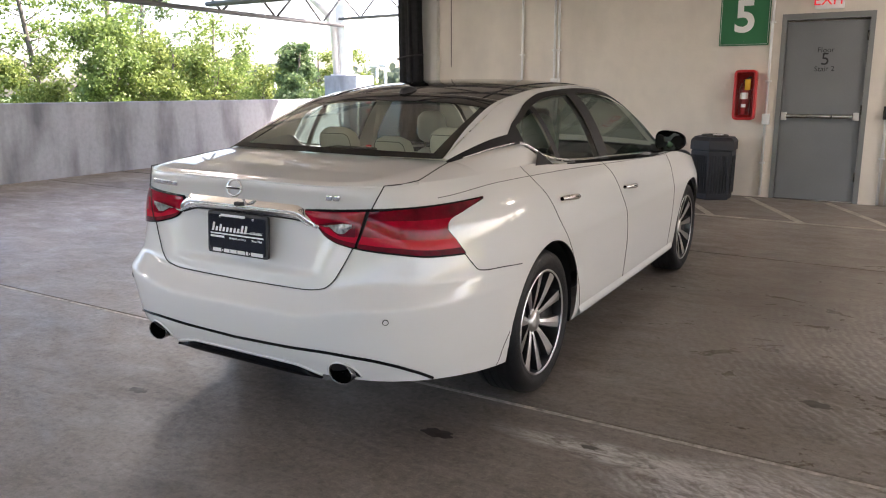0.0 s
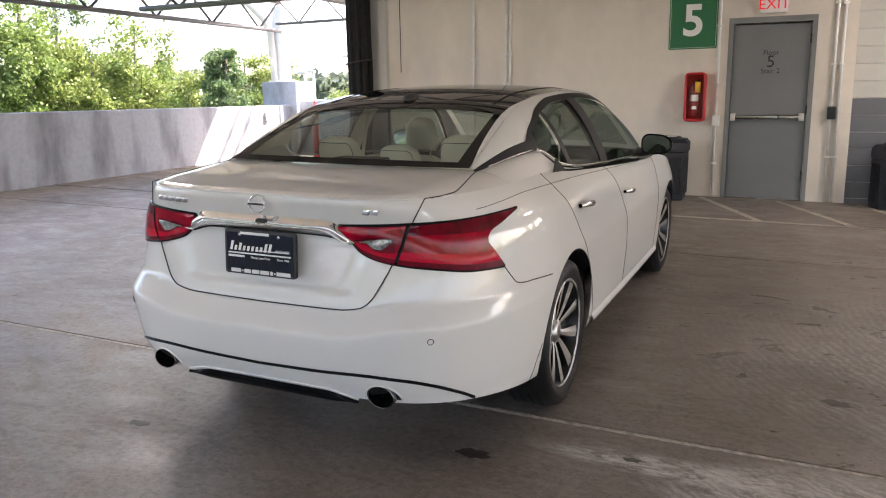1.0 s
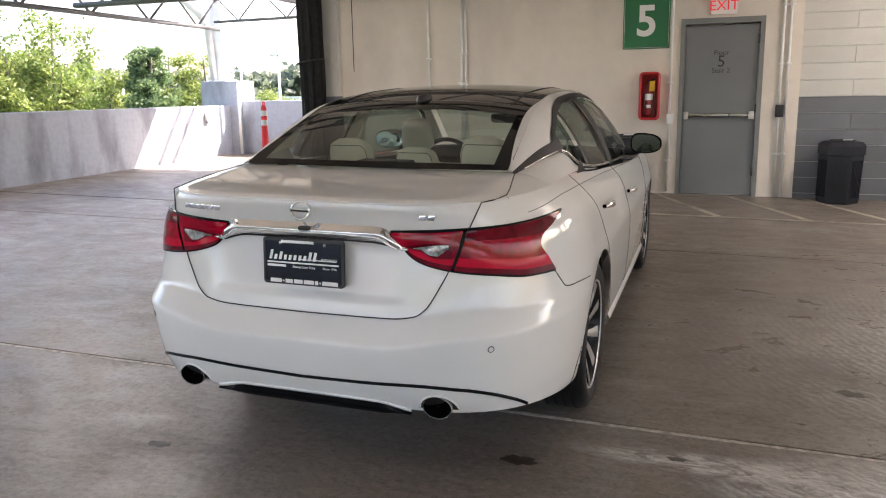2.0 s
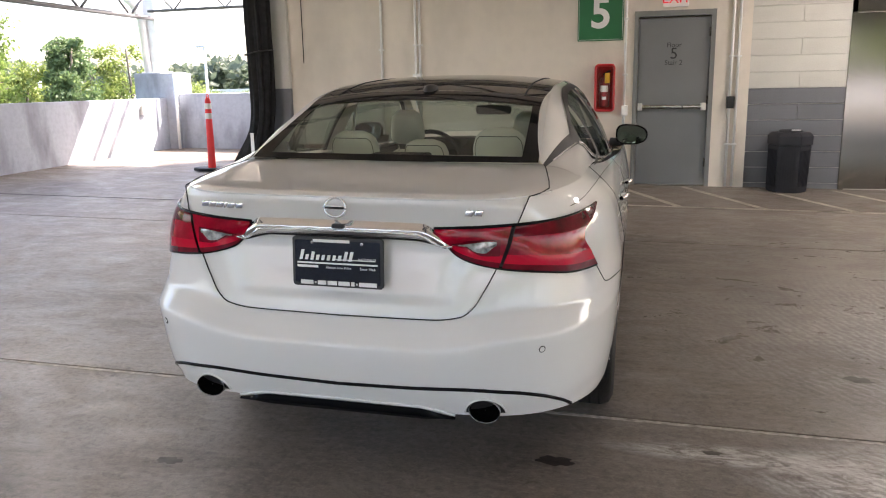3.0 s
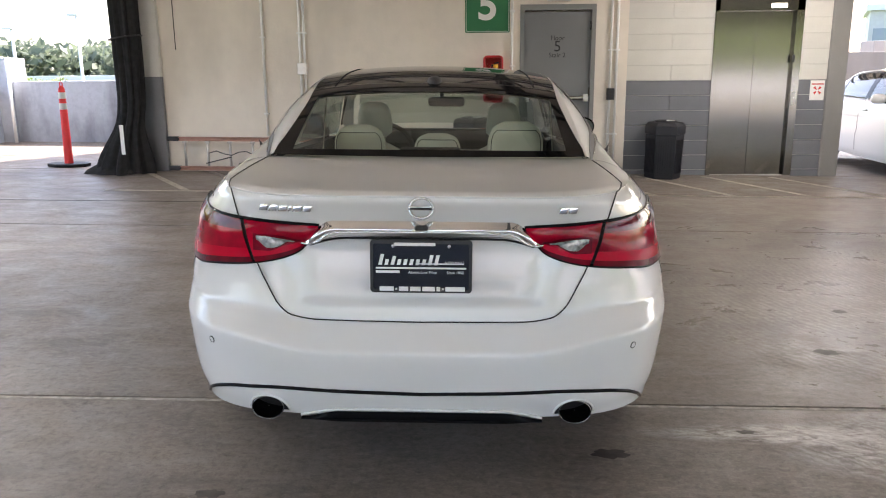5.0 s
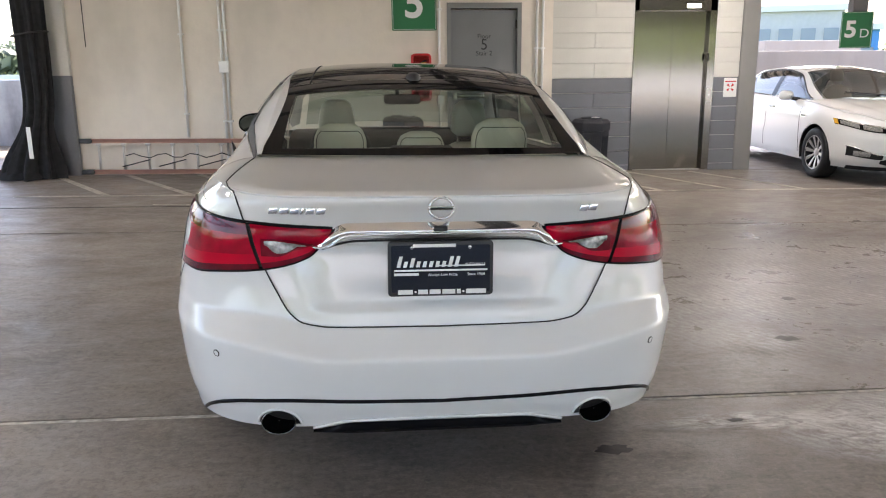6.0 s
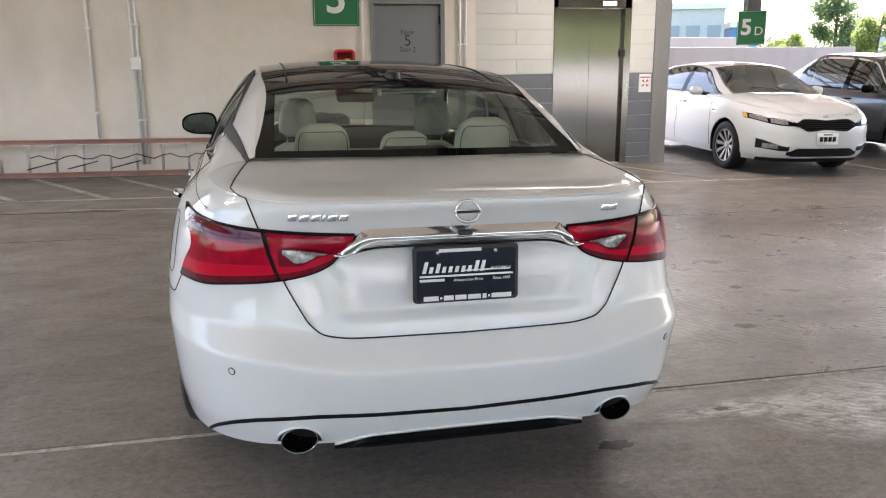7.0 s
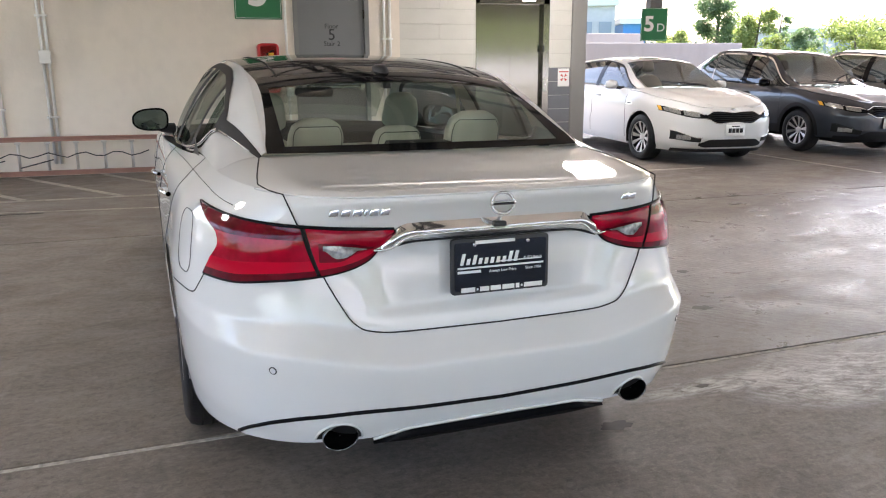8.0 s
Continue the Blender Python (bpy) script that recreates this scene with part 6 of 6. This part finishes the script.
bin1 = litter_bin(on_floor(0.30, 7.90), "dark hexagonal ribbed litter bin against the wall")
part("cup_lid", lathe([(0.0, 0.07), (0.02, 0.06), (0.02, 0.0)], 16, Matrix.Translation((0.05, -0.05, 0.775)) @ Matrix.Rotation(math.radians(-90), 4, "Y")), WHITE, bin1)
bin2 = copy_thing(bin1, on_floor(2.84, 8.05, 20) @ Matrix.Diagonal((0.88, 0.88, 0.96, 1)))

# ---- ladder on its side along the wall ----
lad = thing("ladder", on_floor(-3.79, 8.10, 0), "orange fibreglass ladder lying on its edge along the wall", "ladder")
L = 3.55
for z, nm in ((0.06, "lower_rail"), (0.455, "upper_rail")):
    bm = box((0.0, -0.012, z - 0.026), (L, 0.012, z + 0.026), 0.004)
    add_box(bm, (0.0, -0.045, z + 0.018), (L, 0.0, z + 0.026))
    add_box(bm, (0.0, -0.045, z - 0.026), (L, 0.0, z - 0.018))
    part(nm, bm, PLUM, lad, flat=True)
    part("end_cap", box((-0.012, -0.05, z - 0.029), (0.14, 0.016, z + 0.029), 0.006), BLACK, lad)
for k in range(11):
    x = 0.22 + 0.305 * k
    part("rung", tube([(x, -0.02, 0.09), (x, -0.02, 0.43)], 0.017, 10), ALU, lad)
    part("rung_plate", box((x - 0.03, -0.048, 0.40), (x + 0.03, -0.010, 0.43), 0.004), ALU, lad)
rope = [(0.55 + 0.1 * k, -0.05 - 0.01 * math.sin(k), 0.27 + 0.03 * math.sin(1.7 * k)) for k in range(24)]
part("rope", tube(rope, 0.007, 6), BLACK, lad)
for x in (0.50, 0.95, 1.45):
    part("spreader", tube([(x, -0.05, 0.13), (x + 0.35, -0.06, 0.22)], 0.008, 6), BLACK, lad)

# ---- red delineator post ----
dp = thing("delineator_post", on_floor(-5.45, 8.62), "slim orange-red traffic post on a black rubber base", "traffic post")
part("base", prism([(0.30 * math.cos(math.pi / 4 * k + math.pi / 8), 0.20 * math.sin(math.pi / 4 * k + math.pi / 8)) for k in range(8)], 0.0, 0.045, "z", 0.008), RUBBER, dp)
post_m = Matrix.Rotation(math.radians(-90), 4, "Y")
part("post", lathe([(0.04, 0.062), (0.08, 0.058), (1.05, 0.046), (1.09, 0.040), (1.12, 0.024), (1.13, 0.0)], 24, post_m), CONE, dp)
for z in (0.80, 0.95):
    part("reflective_band", lathe([(z, 0.0515), (z + 0.085, 0.0505)], 24, post_m), ALU, dp)
part("grab_loop", tube([(-0.018, 0, 1.10), (-0.018, 0, 1.16), (0, 0, 1.185), (0.018, 0, 1.16), (0.018, 0, 1.10)], 0.008, 8), CONE, dp)


# ---- gathered black net curtain at the wall's end ----
def curtain(x, y, z0, z1):
    c = thing("net_curtain", pose(x, y, 0), "black debris net gathered and hanging to the floor", "net curtain")
    rows = []
    n = 90
    for t in np.linspace(0, 1, 40):
        z = z0 + (z1 - z0) * (1 - t)
        w = 0.135 + 0.03 * math.sin(3 * t) + 0.20 * smooth(0.80, 1.0, t)
        dx = 0.06 * math.sin(2.2 * t + 0.5) - 0.16 * smooth(0.72, 1.0, t) + 0.02 * t
        row = []
        for k in range(n):
            a = 2 * math.pi * k / n
            r = 1 + 0.16 * math.sin(9 * a + 2 * t) + 0.08 * math.sin(17 * a - 4 * t) + 0.05 * math.sin(5 * a + 9 * t)
            row.append(Vector((dx + w * r * math.cos(a), 0.75 * w * r * math.sin(a), z + 0.02 * math.sin(5 * a) * smooth(0.9, 1, t))))
        rows.append(row)
    part("cloth", grid(rows, close=True), NET, c)
    part("tie_cord", tube([(0.21 * math.cos(a) + 0.05, 0.17 * math.sin(a), 1.9 + 0.03 * math.cos(a)) for a in (2 * math.pi * k / 24 for k in range(25))], 0.01, 6, cap=False), BLACK, c)
    heap = []
    for e, h in ((1.0, 0.0), (0.9, 0.05), (0.6, 0.12), (0.3, 0.22)):
        heap.append([Vector((-0.20 + 0.40 * e * (1 + 0.13 * math.sin(4 * a) + 0.06 * math.sin(11 * a)) * math.cos(a), 0.28 * e * (1 + 0.10 * math.sin(6 * a)) * math.sin(a), z0 + 0.006 + h)) for a in (2 * math.pi * k / 60 for k in range(60))])
    part("hem", grid(heap, close=True), NET, c)
    part("white_strap", box((0.0, -0.33, 0.42), (0.05, -0.325, 0.80), 0.002), WHITE, c)
    return c


curtain(-4.25, 7.98, floor_z(-4.5, 7.9), 3.9)

# boxy lamp hung under the roof, with copies in two rows
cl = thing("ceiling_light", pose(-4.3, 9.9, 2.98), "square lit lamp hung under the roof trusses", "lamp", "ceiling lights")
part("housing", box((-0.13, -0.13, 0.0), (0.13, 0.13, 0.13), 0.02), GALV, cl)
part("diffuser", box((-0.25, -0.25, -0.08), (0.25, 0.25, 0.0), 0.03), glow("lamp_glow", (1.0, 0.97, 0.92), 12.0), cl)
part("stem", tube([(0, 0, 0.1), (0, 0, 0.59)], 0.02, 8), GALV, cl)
# unseen copies, added to brighten the left floor and the tower wall
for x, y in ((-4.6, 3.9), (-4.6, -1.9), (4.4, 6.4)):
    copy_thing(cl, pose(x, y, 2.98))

# ---- beyond the deck: trees, poles, far woods and buildings ----
def foliage(name, lo, hi, glossy=0.55):
    m = bpy.data.materials.new(name)
    m.use_nodes = True
    n, l = m.node_tree.nodes, m.node_tree.links
    b = n["Principled BSDF"]
    geo, mix, ob = n.new("ShaderNodeNewGeometry"), n.new("ShaderNodeMix"), n.new("ShaderNodeObjectInfo")
    mix.data_type = "RGBA"
    mix.inputs[6].default_value, mix.inputs[7].default_value = (*lo, 1), (*hi, 1)
    l.new(geo.outputs["Random Per Island"], mix.inputs[0])
    l.new(mix.outputs[2], b.inputs["Base Color"])
    b.inputs["Roughness"].default_value = glossy
    tr, add = n.new("ShaderNodeBsdfTranslucent"), n.new("ShaderNodeMixShader")
    l.new(mix.outputs[2], tr.inputs[0])
    add.inputs[0].default_value = 0.45
    l.new(b.outputs[0], add.inputs[1]), l.new(tr.outputs[0], add.inputs[2])
    l.new(add.outputs[0], n["Material Output"].inputs[0])
    return m


BARK = material("bark", (0.10, 0.085, 0.07), 0.9, spread=0.3, scale=3)
LEAVES = [foliage("leaves_mid", (0.075, 0.125, 0.025), (0.20, 0.27, 0.07)), foliage("leaves_light", (0.10, 0.15, 0.03), (0.27, 0.32, 0.09)), foliage("leaves_blue", (0.06, 0.11, 0.045), (0.16, 0.225, 0.09))]


def leaf_mesh(name, centres, spread, count, size, mat, rnd):
    """Many small leaf clumps: two crossed leaf blades each, round the given centres."""
    k = len(centres)
    c = np.repeat(np.array(centres, float), count, axis=0)
    sp = np.repeat(np.array(spread, float), count)[:, None]
    d = rnd.normal(size=(len(c), 3))
    d *= (rnd.random((len(c), 1)) ** 0.62) / np.linalg.norm(d, axis=1, keepdims=True)
    p = c + d * sp * np.array([1, 1, 0.8])
    u = rnd.normal(size=(len(c), 3))
    u /= np.linalg.norm(u, axis=1, keepdims=True)
    v = np.cross(u, rnd.normal(size=(len(c), 3)))
    v /= np.linalg.norm(v, axis=1, keepdims=True)
    s = size * (0.6 + 0.8 * rnd.random((len(c), 1)))
    quad = np.stack([p - u * s, p + v * s * 0.55, p + u * s, p - v * s * 0.55], 1).reshape(-1, 3)
    me = bpy.data.meshes.new(name)
    me.from_pydata(quad.tolist(), [], np.arange(len(quad)).reshape(-1, 4).tolist())
    me.materials.append(mat)
    return new(name, me)


def tree(x, y, z, height, wide, mat, seed, label, airy=False, group="trees beyond the parapet"):
    rnd = np.random.default_rng(seed)
    t = thing("tree", pose(x, y, z), label, "tree", group)
    bm = mesh()
    bend = rnd.normal(size=2) * height * 0.03
    trunk = [Vector((bend[0] * f * f, bend[1] * f * f, height * 0.86 * f)) for f in np.linspace(0, 1, 9)]
    r0 = height * 0.016
    add_tube(bm, trunk, [r0 * (1 - 0.88 * f) for f in np.linspace(0, 1, 9)], 8)
    centres, spread = [], []
    limbs = 30 if airy else 38
    for k in range(limbs):
        f = 0.64 + 0.34 * (k + rnd.random()) / limbs
        a = rnd.random() * 6.283
        base = Vector((bend[0] * f * f, bend[1] * f * f, height * 0.86 * f))
        reach = wide * (0.35 + 0.65 * math.sin(math.pi * min(max((f - 0.52) / 0.50, 0), 1)) ** 0.8) * (0.7 + 0.5 * rnd.random())
        tip = base + Vector((math.cos(a) * reach, math.sin(a) * reach, reach * (0.25 + 0.5 * rnd.random())))
        mid = (base + tip) / 2 + Vector((0, 0, -0.06 * reach)) + Vector(rnd.normal(size=3) * 0.04 * reach)
        add_tube(bm, [base, mid, tip], [r0 * 0.32 * (1.1 - f), r0 * 0.2 * (1.1 - f), r0 * 0.06], 5)
        for g in ((0.55, 0.8, 1.0) if not airy else (0.75, 1.0)):
            p = base.lerp(tip, g) + Vector(rnd.normal(size=3) * wide * 0.07)
            centres.append(tuple(p))
            spread.append(wide * (0.30 + 0.20 * rnd.random()) * (0.85 if airy else 1.0))
    part("trunk", bm, BARK, t)
    crown = leaf_mesh("crown", centres, spread, 64 if airy else 135, height * 0.0040, mat, rnd)
    crown.parent = t
    tagged(crown, "leafy crown with gaps")
    return t


# bearings in degrees from +y towards -x as seen from the walk, distance, top over the deck
for k, (az, dist, top, wide, mat, airy) in enumerate((
        (56.2, 36, 1.7, 1.4, 1, False), (54.8, 40, 6.5, 2.0, 0, True), (53.2, 38, 6.0, 1.7, 0, True), (51.3, 36, 3.2, 1.6, 0, False), (50.0, 44, 5.6, 1.9, 2, True), (48.0, 36, 2.3, 1.7, 1, False),
        (45.2, 38, 3.7, 2.0, 0, True), (44.5, 40, 1.8, 1.7, 1, False), (42.8, 42, 1.4, 1.4, 1, False), (39.6, 37, 2.6, 1.05, 2, False), (37.6, 45, 2.5, 1.3, 1, True), (34.5, 45, 2.6, 1.5, 1, True),
        (46.6, 42, 2.4, 1.5, 0, False), (49.6, 41, 2.6, 1.5, 1, False), (43.4, 44, 2.2, 1.6, 0, False), (41.2, 46, 1.0, 1.5, 1, False), (36.0, 50, 0.9, 1.5, 0, False), (30.5, 52, 0.2, 1.8, 1, False), (27.8, 60, -0.2, 1.8, 1, False), (25.0, 62, -0.4, 2.0, 1, False),
        (63.0, 38, 5.0, 3.2, 0, True), (68.0, 38, 2.5, 3.6, 1, False), (74.0, 38, 3.0, 4.0, 2, False), (22.0, 70, -0.5, 2.4, 1, False), (19.5, 66, -0.6, 2.0, 1, False), (16.3, 70, -0.6, 2.0, 1, False), (29.0, 50, -0.6, 2.0, 1, False),
        (-38.8, 60, 5.4, 1.7, 2, False), (-40.3, 50, 2.9, 1.2, 1, False), (-42.3, 70, 4.0, 0.9, 2, True), (-47.4, 48, 2.1, 2.0, 1, False), (-50.6, 50, 2.7, 2.0, 0, False), (-44.6, 90, 3.2, 1.6, 2, False), (-54, 90, 3.2, 4.0, 2, False), (-58, 45, 1.0, 4.0, 1, False), (-62, 60, 2.0, 5.0, 0, False), (-35.6, 70, 2.4, 1.4, 1, False))):
    ax, ay = 0.5 - math.sin(radians(az)) * dist, -2.0 + math.cos(radians(az)) * dist
    hgt = (top + 14.7) / 0.845
    tree(ax, ay, -14.0, hgt, wide, LEAVES[mat], 100 + k, "tall leafy tree with an open, airy crown" if airy else "broad green tree in full leaf", airy)


def woods(name, y0, x0, x1, top, depth, mat, seed, label):
    rnd = np.random.default_rng(seed)
    centres, spread = [], []
    for _ in range(1000):
        x, y = rnd.uniform(x0, x1), y0 + rnd.uniform(0, depth)
        zz = top * (0.50 + 0.40 * rnd.random()) * (0.90 + 0.07 * math.sin(x * 0.013) + 0.05 * math.sin(x * 0.041))
        centres.append((x, y, -14 + zz))
        spread.append(5.0 + 4 * rnd.random())
    ob = leaf_mesh(name, centres, spread, 45, 1.7, mat, rnd)
    return tagged(ob, label, "woods", kind="stuff")


for k in range(10):
    tree(-44 + 10.5 * k + 2.0 * math.sin(k * 2.3), -44 - 4.0 * math.cos(k * 1.7), -14.0, 22.5 + 1.5 * math.sin(k * 3.1), 6.0, LEAVES[k % 3], 300 + k, "broad green tree in full leaf", False, "trees behind the aisle")

# the haze of distance is mixed into this greyed leaf colour
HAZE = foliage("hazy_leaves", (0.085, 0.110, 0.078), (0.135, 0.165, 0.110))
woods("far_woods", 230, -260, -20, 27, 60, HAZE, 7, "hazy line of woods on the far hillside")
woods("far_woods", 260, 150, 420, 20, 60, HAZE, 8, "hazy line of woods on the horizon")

# lamp poles and low roofs in the yard beyond
POLE = material("pale_pole", (0.55, 0.55, 0.54), 0.5)
for az, dist, top in ((40.5, 44, 0.9), (35.0, 46, 1.2), (33.2, 47, 1.5), (32.6, 48, 1.6), (30.0, 50, 2.6), (26.2, 50, 3.4), (20.8, 55, 1.4)):
    ax, ay = 0.5 - math.sin(radians(az)) * dist, -2.0 + math.cos(radians(az)) * dist
    p = thing("lamp_pole", pose(ax, ay, -14), "slim pale lamp pole in the yard", "lamp pole", "lamp poles")
    part("shaft", tube([(0, 0, 0), (0, 0, 15.4 + top)], [0.14, 0.08], 8), POLE, p)
    part("lamp_head", box((-0.5, -0.12, 15.3 + top), (0.1, 0.12, 15.42 + top), 0.02), POLE, p)


def building(x, y, w, d, top, mat, label, rows, cols, turn=0):
    b = thing("building", pose(x, y, -14, 0, 0, turn), label, "building", "far buildings")
    h = top + 14
    part("wall", box((-w / 2, 0, 0), (w / 2, d, h)), mat, b, flat=True)
    part("roof", box((-w / 2 - 0.3, -0.3, h), (w / 2 + 0.3, d + 0.3, h + 0.5)), material("roof_edge", (0.6, 0.6, 0.58), 0.7), b, flat=True)
    for r in range(rows):
        for c in range(cols):
            cx, cz = -w / 2 + w * (c + 0.5) / cols, h - 2.2 - 3.2 * r
            part("window", box((cx - w / cols * 0.32, -0.12, cz - 0.8), (cx + w / cols * 0.32, 0.05, cz + 0.8)), TRIMGLASS, b, flat=True)
    return b


TRIMGLASS = material("far_window", (0.20, 0.24, 0.28), 0.15)
PALEB = material("pale_cladding", (0.42, 0.42, 0.41), 0.8, spread=0.05)
building(-14.5, 46, 9, 8, 1.05, PALEB, "low white roof building beyond the parapet", 1, 3)
building(-26, 52, 14, 8, 0.9, PALEB, "low white roof building beyond the parapet", 1, 4)
building(-42, 50, 10, 8, 0.7, PALEB, "low white building among the trees", 1, 3)
building(36.5, 62, 7, 10, 6.0, PALEB, "pale office block with rows of windows", 4, 4, -25)
building(41.4, 60, 2.0, 8, 4.4, material("blue_cladding", (0.05, 0.20, 0.45), 0.6, spread=0.05), "blue clad block beside the office", 1, 1, -25)
building(80, 78, 18, 12, 4.5, PALEB, "pale brick building with windows", 2, 6, -35)
